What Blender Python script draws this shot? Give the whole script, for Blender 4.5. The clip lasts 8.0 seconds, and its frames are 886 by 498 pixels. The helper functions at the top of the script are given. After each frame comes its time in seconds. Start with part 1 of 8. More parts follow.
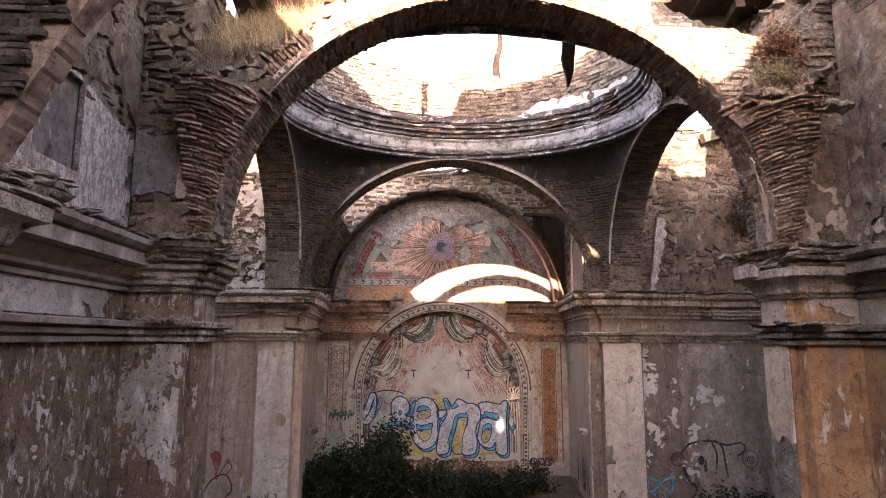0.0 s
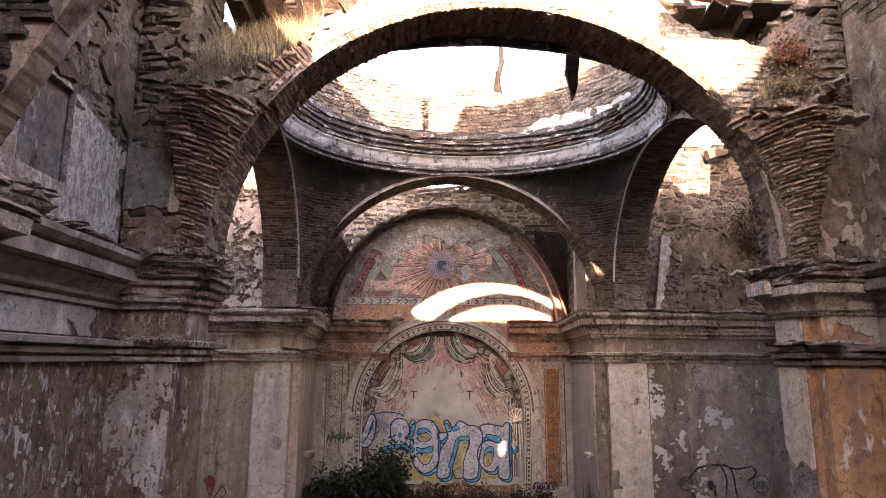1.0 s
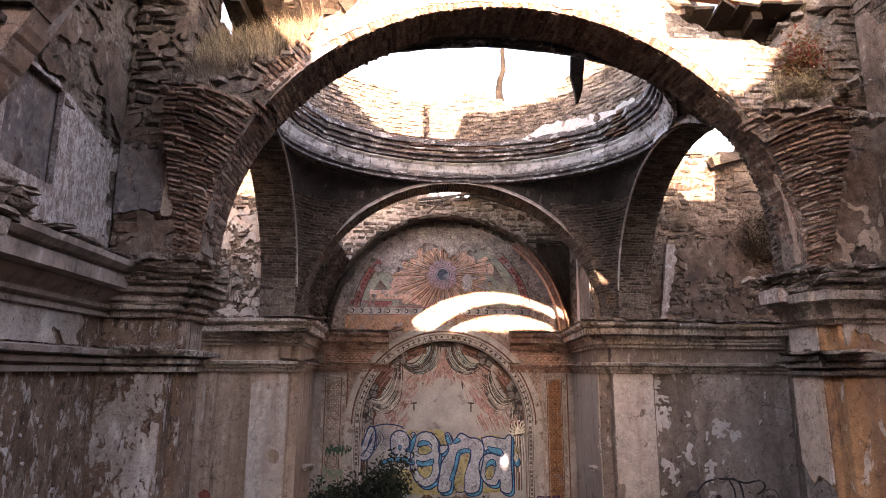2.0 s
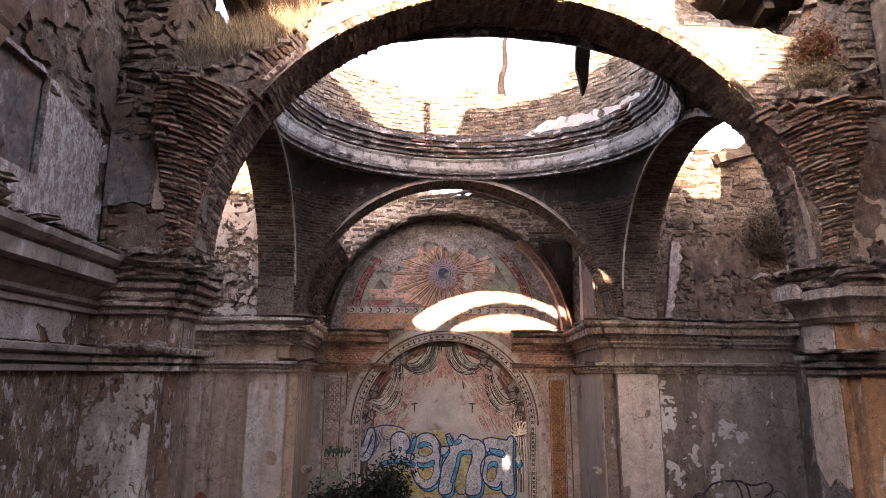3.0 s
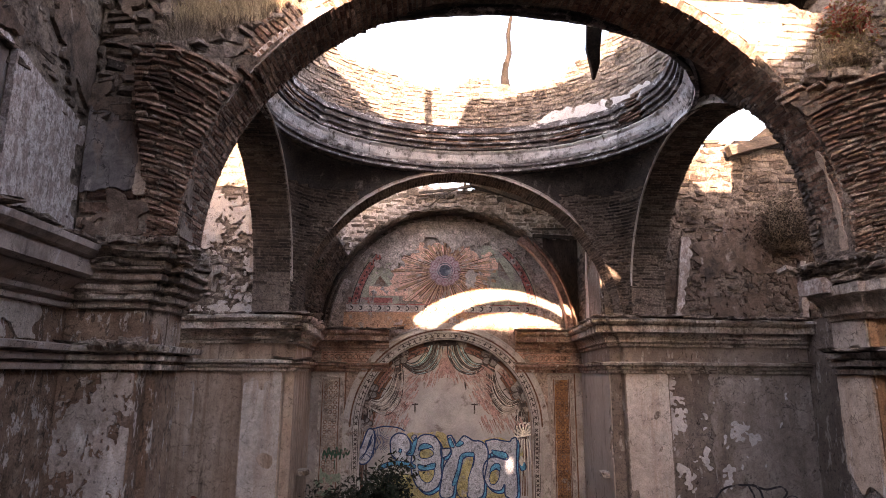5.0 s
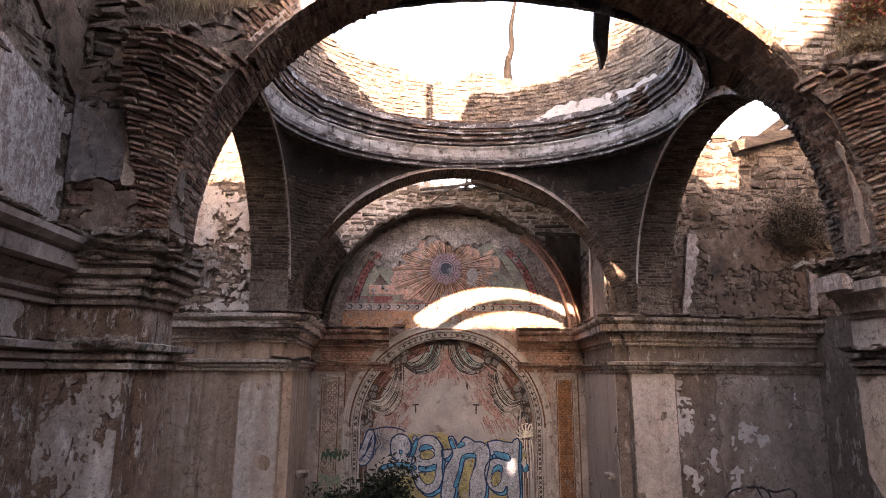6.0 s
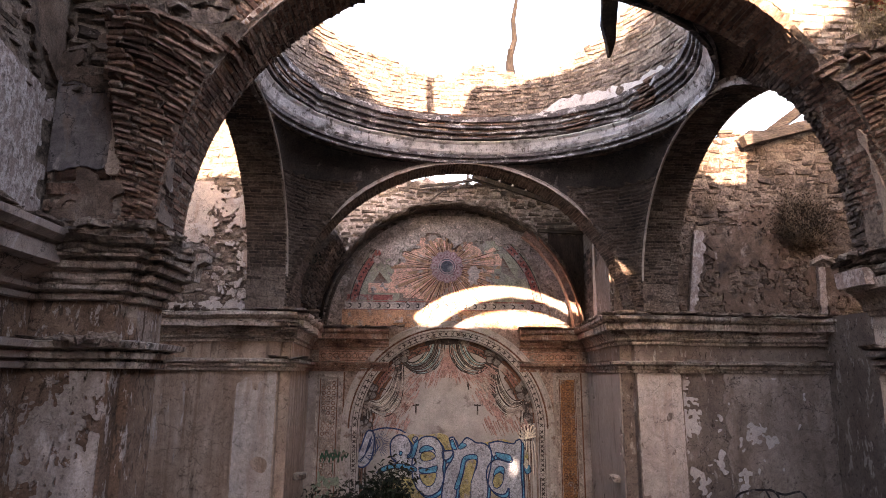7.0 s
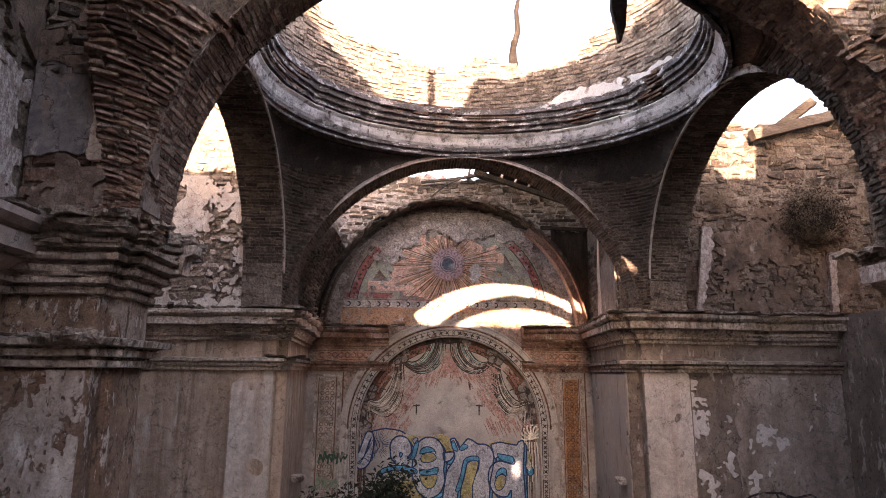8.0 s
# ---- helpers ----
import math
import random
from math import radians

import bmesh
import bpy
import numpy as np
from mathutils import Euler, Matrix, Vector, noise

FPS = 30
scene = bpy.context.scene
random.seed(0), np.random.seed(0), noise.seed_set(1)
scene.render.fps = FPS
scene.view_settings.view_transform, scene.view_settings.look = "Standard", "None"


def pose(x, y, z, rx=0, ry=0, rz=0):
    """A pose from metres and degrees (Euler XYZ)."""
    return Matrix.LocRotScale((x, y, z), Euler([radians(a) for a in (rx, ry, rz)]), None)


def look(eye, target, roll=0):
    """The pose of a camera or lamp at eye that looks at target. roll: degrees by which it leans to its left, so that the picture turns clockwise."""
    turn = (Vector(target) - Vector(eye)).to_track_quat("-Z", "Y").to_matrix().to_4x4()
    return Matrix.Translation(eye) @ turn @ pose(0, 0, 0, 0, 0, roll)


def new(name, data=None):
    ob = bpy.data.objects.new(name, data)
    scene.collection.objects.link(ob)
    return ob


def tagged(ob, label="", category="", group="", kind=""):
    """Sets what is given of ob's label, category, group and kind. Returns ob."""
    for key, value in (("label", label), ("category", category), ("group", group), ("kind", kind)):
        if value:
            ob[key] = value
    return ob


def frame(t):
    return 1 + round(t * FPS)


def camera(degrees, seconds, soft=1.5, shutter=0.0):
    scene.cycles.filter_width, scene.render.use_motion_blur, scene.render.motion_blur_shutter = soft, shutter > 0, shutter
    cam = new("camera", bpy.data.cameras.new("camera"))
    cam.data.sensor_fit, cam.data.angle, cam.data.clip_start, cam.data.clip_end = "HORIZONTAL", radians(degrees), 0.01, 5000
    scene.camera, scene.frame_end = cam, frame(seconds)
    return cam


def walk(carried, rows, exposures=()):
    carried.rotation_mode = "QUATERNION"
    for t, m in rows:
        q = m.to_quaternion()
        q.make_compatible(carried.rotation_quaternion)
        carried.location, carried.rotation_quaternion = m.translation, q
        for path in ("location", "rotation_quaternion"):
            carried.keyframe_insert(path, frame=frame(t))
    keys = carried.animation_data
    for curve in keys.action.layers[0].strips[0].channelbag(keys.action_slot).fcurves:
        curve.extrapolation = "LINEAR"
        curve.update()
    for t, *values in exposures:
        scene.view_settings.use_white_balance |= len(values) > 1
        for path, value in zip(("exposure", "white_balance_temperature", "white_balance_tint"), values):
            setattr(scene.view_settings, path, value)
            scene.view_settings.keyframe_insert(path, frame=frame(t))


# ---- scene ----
import collections
cam = camera(72.8, 8.0, soft=0.4)
METRES, EYE, TILT, LEAN, TURN = 1.75, 3.15, 1.0, 0.0, -3.0
ROWS = [
    (0.0, 0.0, 0.0, 0.0, -0.04, 7.57, -0.31),
    (0.5, -0.0049, 0.0582, -0.0018, -0.05, 8.49, -0.32),
    (1.0, -0.0132, 0.1222, -0.0046, -0.06, 9.47, -0.31),
    (1.5, -0.0214, 0.1801, -0.0089, -0.09, 10.36, -0.3),
    (3.0, -0.0392, 0.3544, -0.0229, -0.09, 10.59, -0.31),
    (3.5, -0.0434, 0.4061, -0.025, -0.09, 10.58, -0.32),
    (4.0, -0.0476, 0.4609, -0.0277, -0.08, 10.58, -0.33),
    (4.5, -0.0508, 0.5147, -0.0292, -0.08, 10.6, -0.34),
    (6.0, -0.0734, 0.7021, -0.0343, -0.11, 10.59, -0.35),
    (6.5, -0.079, 0.7662, -0.0358, -0.11, 10.59, -0.34),
    (7.0, -0.0851, 0.8388, -0.0391, -0.13, 10.59, -0.35),
    (7.5, -0.0915, 0.9103, -0.0429, -0.15, 10.59, -0.36),
    (8.0, -0.0981, 0.9937, -0.0455, -0.14, 10.59, -0.38),
]
walk(cam, [(t, pose(0, 0, EYE, TILT, LEAN, TURN) @ pose(METRES * x, METRES * y, METRES * z, 90 + pitch, roll, yaw)) for t, x, y, z, yaw, pitch, roll in ROWS], exposures=[(0.0, 4.38, 8350, 32), (3.0, 4.08, 8350, 32), (8.0, 3.95, 8350, 32)])

# ---- world, sun, exposure ----
SUN_WAY = Vector((1.0, 8.9, -1.66)).normalized()
world = bpy.data.worlds.new("sky")
scene.world = world
world.use_nodes = True
wn = world.node_tree
sky = wn.nodes.new("ShaderNodeTexSky")
sky.sky_type = "NISHITA"
sky.sun_disc = False
sky.dust_density = 1.0
sky.sun_elevation = math.asin(-SUN_WAY.z)
sky.sun_rotation = math.atan2(-SUN_WAY.x, -SUN_WAY.y)
wn.links.new(sky.outputs[0], wn.nodes["Background"].inputs[0])
wn.nodes["Background"].inputs[1].default_value = 0.15
sun = new("sun", bpy.data.lights.new("sun", "SUN"))
sun.data.energy = 3.0
sun.data.angle = radians(0.53)
sun.data.color = (1.0, 0.86, 0.70)
sun.matrix_world = look(Vector((0, 0, 20)) - SUN_WAY * 5, Vector((0, 0, 20)))

# ---- helpers of this scene ----
rng = np.random.default_rng(7)


def nz(x, y=0.0, z=0.0, s=1.0):
    return noise.noise(Vector((x * s, y * s, z * s)))


def mesh_data(name, verts, faces, material, smooth=False):
    me = bpy.data.meshes.new(name)
    me.from_pydata([tuple(v) for v in verts], [], [tuple(f) for f in faces])
    me.materials.append(material)
    if smooth:
        me.shade_smooth()
    me.update()
    return me


def part(name, geo, material, parent=None, label="", smooth=False, kind=""):
    """One mesh object out of (verts, faces), under a thing or a part."""
    ob = new(name, mesh_data(name, geo[0], geo[1], material, smooth))
    if parent is not None:
        ob.parent = parent
    return tagged(ob, label=label, kind=kind)


def thing(name, label, category, kind="", group="", at=(0, 0, 0)):
    ob = new(name)
    ob.location = at
    ob.empty_display_size = 0.1
    return tagged(ob, label, category, group, kind)


def join(*geos):
    vs, fs = [], []
    for v, f in geos:
        n = len(vs)
        vs.extend(tuple(p) for p in v)
        fs.extend(tuple(i + n for i in q) for q in f)
    return vs, fs


def box(x0, y0, z0, x1, y1, z1):
    v = [(x, y, z) for x in (x0, x1) for y in (y0, y1) for z in (z0, z1)]
    f = [(0, 1, 3, 2), (4, 6, 7, 5), (0, 4, 5, 1), (2, 3, 7, 6), (0, 2, 6, 4), (1, 5, 7, 3)]
    return v, f


def rough_box(length, width, height, jit, bev=0.12, seed=0):
    """A block with chamfered, uneven edges, centred."""
    r = np.random.default_rng(seed)
    bm = bmesh.new()
    bmesh.ops.create_cube(bm, size=1.0)
    bmesh.ops.bevel(bm, geom=list(bm.edges), offset=bev, segments=1, affect="EDGES", profile=0.5)
    vs = [(v.co.x * length + r.normal() * jit * length, v.co.y * width + r.normal() * jit * width, v.co.z * height + r.normal() * jit * height) for v in bm.verts]
    bm.verts.index_update()
    fs = [tuple(v.index for v in f.verts) for f in bm.faces]
    bm.free()
    return vs, fs


# placed of bricks: centre, along, up, out, length, height, depth
def laid(surface, v0, v1, extent, length, height, joint, depth=0.1, proud=0.012, wild=0.2, keep=None, tilt=0.012, uneven=0.0):
    out = []
    v = v0
    while v < v1:
        h = height * rng.uniform(0.85, 1.15)
        u0, u1 = extent(v + h / 2)
        u = u0 - length * rng.uniform(0, 1)
        while u < u1:
            l = length * rng.uniform(1 - wild, 1 + wild * 0.6)
            a, b = max(u, u0), min(u + l, u1)
            if b - a > 0.03:
                um, vm = (a + b) / 2, v + h / 2 + h * uneven * rng.uniform(-0.5, 0.5)
                if keep is None or keep(um, vm):
                    p, eu, ev, n = surface(um, vm)
                    eu, ev, n = Vector(eu), Vector(ev), Vector(n)
                    g = rng.normal() * tilt
                    eu, ev = eu * math.cos(g) + ev * math.sin(g), ev * math.cos(g) - eu * math.sin(g)
                    d = 0.004 + proud * rng.uniform(0.2, 1.2)
                    out.append((Vector(p) + Vector(n) * (d - depth / 2), Vector(eu), Vector(ev), Vector(n), b - a, h * rng.uniform(0.85 - 0.5 * uneven, 1.0 + 0.4 * uneven), depth))
            u += l + joint
        v += h + joint
    return out


def blocks(placed, jit=0.006):
    """All the placed as one mesh of uneven blocks without their hidden backs."""
    if not placed:
        return [], []
    C, U, V, N = (np.array([tuple(f[k]) for f in placed]) for k in range(4))
    L, H, D = (np.array([f[k] for f in placed])[:, None] for k in (4, 5, 6))
    S = [(-1, -1, 1), (1, -1, 1), (1, 1, 1), (-1, 1, 1), (-1, -1, -1), (1, -1, -1), (1, 1, -1), (-1, 1, -1)]
    vs = np.stack([C + U * a * L / 2 + V * b * H / 2 + N * c * D / 2 for a, b, c in S], 1)
    vs += rng.normal(size=vs.shape) * jit
    q = np.array([(0, 1, 2, 3), (0, 4, 5, 1), (1, 5, 6, 2), (2, 6, 7, 3), (3, 7, 4, 0)])
    fs = (np.arange(len(placed)) * 8)[:, None, None] + q[None]
    return vs.reshape(-1, 3).tolist(), fs.reshape(-1, 4).tolist()


def pieces(placed, name, material, parent, variants):
    """The placed as objects of their own that share a few meshes."""
    for k, (c, eu, ev, n, l, h, d) in enumerate(placed):
        ob = new(name, variants[k % len(variants)])
        m = Matrix((eu * l, n * d, ev * h)).transposed().to_4x4()
        tilt = Euler((rng.normal() * 0.015, rng.normal() * 0.015, rng.normal() * 0.02)).to_matrix().to_4x4()
        ob.matrix_world = Matrix.Translation(c) @ m @ tilt
        ob.parent = parent


def path_steps(path, step):
    """Points along a plan path, each with its mitred offset way; the room lies to the right of travel."""
    pts = [Vector(p) for p in path]
    ways = []
    for k in range(len(pts)):
        ns = []
        if k > 0:
            d = (pts[k] - pts[k - 1]).normalized()
            ns.append(Vector((d.y, -d.x)))
        if k < len(pts) - 1:
            d = (pts[k + 1] - pts[k]).normalized()
            ns.append(Vector((d.y, -d.x)))
        if len(ns) == 2:
            m = (ns[0] + ns[1]).normalized()
            m = m / max(m.dot(ns[0]), 0.3)
        else:
            m = ns[0]
        ways.append(m)
    out = []
    for k in range(len(pts) - 1):
        seg = (pts[k + 1] - pts[k]).length
        n = max(1, int(seg / step))
        for i in range(n):
            f = i / n
            if i == 0:
                out.append((pts[k], ways[k], True))
            else:
                d = (pts[k + 1] - pts[k]) / seg
                out.append((pts[k].lerp(pts[k + 1], f), Vector((d.y, -d.x)), False))
    out.append((pts[-1], ways[-1], True))
    return out


def sweep(path, profile, step=0.08, wear=0.0, chip=0.0, seed=0.0, close=False):
    """A profile of (out, z) swept along a plan path, with worn edges."""
    st = path_steps(path, step)
    vs, fs = [], []
    n = len(profile)
    for k, (p, w, corner) in enumerate(st):
        for j, (o, z) in enumerate(profile):
            g = wear * nz(p.x + seed, p.y, z * 2.0, 3.1) + wear * 0.6 * nz(p.x, p.y + seed, z * 3.0, 11.0)
            c = chip * max(0.0, nz(p.x * 1.0 + seed * 3, p.y, z * 0.4, 2.3) - 0.12) * (o > 0.1)
            oo = o + (g - c if o > 0.01 else g * 0.5)
            q = p + w * oo
            vs.append((q.x, q.y, z + wear * 0.5 * nz(p.x, p.y, z + seed, 4.0)))
    for k in range(len(st) - 1):
        for j in range(n - 1 + (1 if close else 0)):
            a, b = k * n + j, k * n + (j + 1) % n
            fs.append((a, b, b + n, a + n))
    fs.append(tuple(range(n)))
    fs.append(tuple(range(len(vs) - 1, len(vs) - 1 - n, -1)))
    return vs, fs


def slab(us, low, high, place, d0, d1, rows=10):
    """A wall between low(u) and high(u); place(u, d, z) gives its points, d from face to back."""
    vs, fs = [], []
    m = rows + 1
    for d in (d0, d1):
        for u in us:
            a, b = low(u), max(high(u), low(u) + 0.01)
            for j in range(m):
                vs.append(tuple(place(u, d, a + (b - a) * j / rows)))
    n = len(us)
    for s in range(2):
        o = s * n * m
        for i in range(n - 1):
            for j in range(rows):
                q = (o + i * m + j, o + (i + 1) * m + j, o + (i + 1) * m + j + 1, o + i * m + j + 1)
                fs.append(q if s == 0 else q[::-1])
    o = n * m
    for i in range(n - 1):
        for j in (0, rows):
            a, b = i * m + j, (i + 1) * m + j
            fs.append((a, a + o, b + o, b) if j == 0 else (a, b, b + o, a + o))
    for i in (0, n - 1):
        for j in range(rows):
            a = i * m + j
            fs.append((a, a + 1, a + 1 + o, a + o))
    return vs, fs


def plaster_sheet(surface, u0, u1, v0, v1, keep, cell=0.03, thick=0.014):
    """A coat of plaster on a surface, with ragged edges that have thickness."""
    nu, nv = max(1, int((u1 - u0) / cell)), max(1, int((v1 - v0) / cell))
    du, dv = (u1 - u0) / nu, (v1 - v0) / nv
    kept = {(i, j) for i in range(nu) for j in range(nv) if keep(u0 + (i + 0.5) * du, v0 + (j + 0.5) * dv)}
    vs, fs, idx = [], [], {}
    sides = ((-1, 0, (0, 0), (0, 1)), (1, 0, (1, 0), (1, 1)), (0, -1, (0, 0), (1, 0)), (0, 1, (0, 1), (1, 1)))
    near = collections.defaultdict(list)
    for i, j in kept:
        for di, dj, a, b in sides:
            if (i + di, j + dj) not in kept:
                p, q = (i + a[0], j + a[1]), (i + b[0], j + b[1])
                near[p].append(q)
                near[q].append(p)
    rim = {p: p for p in near}
    for _ in range(2):
        rim = {p: (0.4 * rim[p][0] + 0.6 * sum(rim[q][0] for q in qs) / len(qs), 0.4 * rim[p][1] + 0.6 * sum(rim[q][1] for q in qs) / len(qs)) for p, qs in near.items()}

    def vert(i, j, up):
        k = (i, j, up)
        if k not in idx:
            jj = 0.35 * cell
            ri, rj = rim.get((i, j), (i, j))
            u = u0 + ri * du + jj * nz(i * 0.7, j * 0.7, 1.0, 1.3)
            v = v0 + rj * dv + jj * nz(i * 0.7, j * 0.7, 5.0, 1.3)
            p, eu, ev, n = surface(u, v)
            q = Vector(p) + Vector(n) * (thick + 0.004 * nz(u, v, 0, 5) if up else -0.03)
            idx[k] = len(vs)
            vs.append(tuple(q))
        return idx[k]
    for i, j in kept:
        fs.append((vert(i, j, 1), vert(i + 1, j, 1), vert(i + 1, j + 1, 1), vert(i, j + 1, 1)))
        for di, dj, a, b in sides:
            if (i + di, j + dj) not in kept:
                p, q = (i + a[0], j + a[1]), (i + b[0], j + b[1])
                fs.append((vert(*p, 1), vert(*q, 1), vert(*q, 0), vert(*p, 0)))
    return vs, fs


def facing_y(y):
    """The axes of an upright surface at y that looks back down the nave."""
    return lambda u, v: ((u, y, v), (1, 0, 0), (0, 0, 1), (0, -1, 0))


def facing_x(x, s):
    return lambda u, v: ((x, u, v), (0, 1, 0), (0, 0, 1), (s, 0, 0))


def smooth_line(pts, n=8):
    out = []
    P = [np.array(p, float) for p in pts]
    P = [2 * P[0] - P[1]] + P + [2 * P[-1] - P[-2]]
    for k in range(1, len(P) - 2):
        a, b, c, d = P[k - 1:k + 3]
        for i in range(n):
            t = i / n
            out.append(0.5 * (2 * b + (c - a) * t + (2 * a - 5 * b + 4 * c - d) * t * t + (3 * b - a - 3 * c + d) * t ** 3))
    out.append(P[-2])
    return out


def stroke(pts, width, y, taper=0.0, smooth=6):
    """A painted line on an upright wall at y, through (x, z) points."""
    pts = smooth_line(pts, smooth) if smooth else [np.array(p, float) for p in pts]
    vs, fs = [], []
    n = len(pts)
    for k, p in enumerate(pts):
        d = pts[min(k + 1, n - 1)] - pts[max(k - 1, 0)]
        d = d / (np.linalg.norm(d) + 1e-9)
        f = k / max(n - 1, 1)
        w = width / 2 * (1 - taper * f) * (1 + 0.15 * nz(k * 0.3, p[0], p[1], 3))
        q = np.array((-d[1], d[0])) * w
        vs += [(p[0] + q[0], y, p[1] + q[1]), (p[0] - q[0], y, p[1] - q[1])]
    for k in range(n - 1):
        fs.append((2 * k, 2 * k + 1, 2 * k + 3, 2 * k + 2))
    return vs, fs


def blot(pts, y, smooth=6):
    """A filled painted shape on an upright wall at y."""
    pts = smooth_line(list(pts) + [pts[0]], smooth)[:-1] if smooth else pts
    return [(p[0], y, p[1]) for p in pts], [tuple(range(len(pts)))]


def hoop(cx, cz, r, width, y, a0=0, a1=360, n=48):
    vs, fs = [], []
    for i in range(n + 1):
        a = radians(a0 + (a1 - a0) * i / n)
        for rr in (r - width / 2, r + width / 2):
            vs.append((cx + rr * math.cos(a), y, cz + rr * math.sin(a)))
    for i in range(n):
        fs.append((2 * i, 2 * i + 1, 2 * i + 3, 2 * i + 2))
    return vs, fs


def tube(pts, r0, r1, sides=7, rough=0.0):
    """A tapered, slightly crooked stem along points."""
    vs, fs = [], []
    n = len(pts)
    for k, p in enumerate(pts):
        p = Vector(p)
        d = (Vector(pts[min(k + 1, n - 1)]) - Vector(pts[max(k - 1, 0)])).normalized()
        a = d.orthogonal().normalized()
        b = d.cross(a)
        r = r0 + (r1 - r0) * k / max(n - 1, 1)
        for i in range(sides):
            t = 2 * math.pi * i / sides
            q = p + (a * math.cos(t) + b * math.sin(t)) * r * (1 + rough * nz(k, i, 0, 1.7))
            vs.append(tuple(q))
    for k in range(n - 1):
        for i in range(sides):
            j = (i + 1) % sides
            fs.append((k * sides + i, k * sides + j, (k + 1) * sides + j, (k + 1) * sides + i))
    fs.append(tuple(range(sides)))
    fs.append(tuple(range(len(vs) - 1, len(vs) - 1 - sides, -1)))
    return vs, fs


def beam(a, b, w, h, seed=0, jag=0.0):
    """A sawn timber from a to b with uneven faces and, with jag, a splintered end."""
    a, b = Vector(a), Vector(b)
    d = (b - a).normalized()
    s = d.cross(Vector((0, 0, 1)))
    s = s.normalized() if s.length > 0.05 else Vector((1, 0, 0))
    t = s.cross(d)
    vs, fs = [], []
    n = 14
    for k in range(n + 1):
        p = a.lerp(b, k / n)
        for i, (e, f) in enumerate(((-1, -1), (1, -1), (1, 1), (-1, 1))):
            g = 1 + 0.12 * nz(k * 0.8, i * 3, seed, 1)
            sh = 1.0
            far = (b - a).length * jag * (0.5 + nz(i * 2.1, seed, 0, 1)) if k == n else 0.0
            q = p + s * e * w / 2 * g * sh + t * f * h / 2 * g * sh + d * far
            vs.append(tuple(q))
    for k in range(n):
        for i in range(4):
            j = (i + 1) % 4
            fs.append((k * 4 + i, k * 4 + j, k * 4 + 4 + j, k * 4 + 4 + i))
    fs += [(0, 1, 2, 3), tuple(4 * n + i for i in (3, 2, 1, 0))]
    return vs, fs


def blades(spots, length, width, lean=0.5, seed=1):
    """Dry grass: bent tapering blades at (x, y, z) spots."""
    r = np.random.default_rng(seed)
    vs, fs = [], []
    for x, y, z in spots:
        l, a = length * r.uniform(0.5, 1.2), r.uniform(0, 6.28)
        dx, dy = math.cos(a) * lean * l * r.uniform(0.2, 1.0), math.sin(a) * lean * l * r.uniform(0.2, 1.0)
        b = r.uniform(0, 3.14)
        wx, wy = math.cos(b) * width / 2, math.sin(b) * width / 2
        n = len(vs)
        vs += [(x - wx, y - wy, z - 0.03), (x + wx, y + wy, z - 0.03), (x + dx * 0.35 + wx * 0.7, y + dy * 0.35 + wy * 0.7, z + l * 0.6), (x + dx * 0.35 - wx * 0.7, y + dy * 0.35 - wy * 0.7, z + l * 0.6), (x + dx, y + dy, z + l * r.uniform(0.75, 1.0))]
        fs += [(n, n + 1, n + 2, n + 3), (n + 3, n + 2, n + 4)]
    return vs, fs


def leaves(spots, size, seed=1):
    """Small pointed leaves, folded along the rib, at spots."""
    r = np.random.default_rng(seed)
    vs, fs = [], []
    for p in spots:
        q = Euler((r.uniform(-1.0, 1.0), r.uniform(-1.0, 1.0), r.uniform(0, 6.28))).to_matrix()
        s = size * r.uniform(0.6, 1.3)
        n = len(vs)
        for c in ((0, 0, 0), (0.35, 0.22, 0.1), (1, 0, -0.08), (0.35, -0.22, 0.1)):
            vs.append(tuple(Vector(p) + q @ (Vector(c) * s)))
        fs += [(n, n + 1, n + 2), (n, n + 2, n + 3)]
    return vs, fs


# ---- materials ----
def node(nt, kind, **values):
    n = nt.nodes.new(kind)
    for k, v in values.items():
        n.inputs[k.replace("_", " ")].default_value = v
    return n


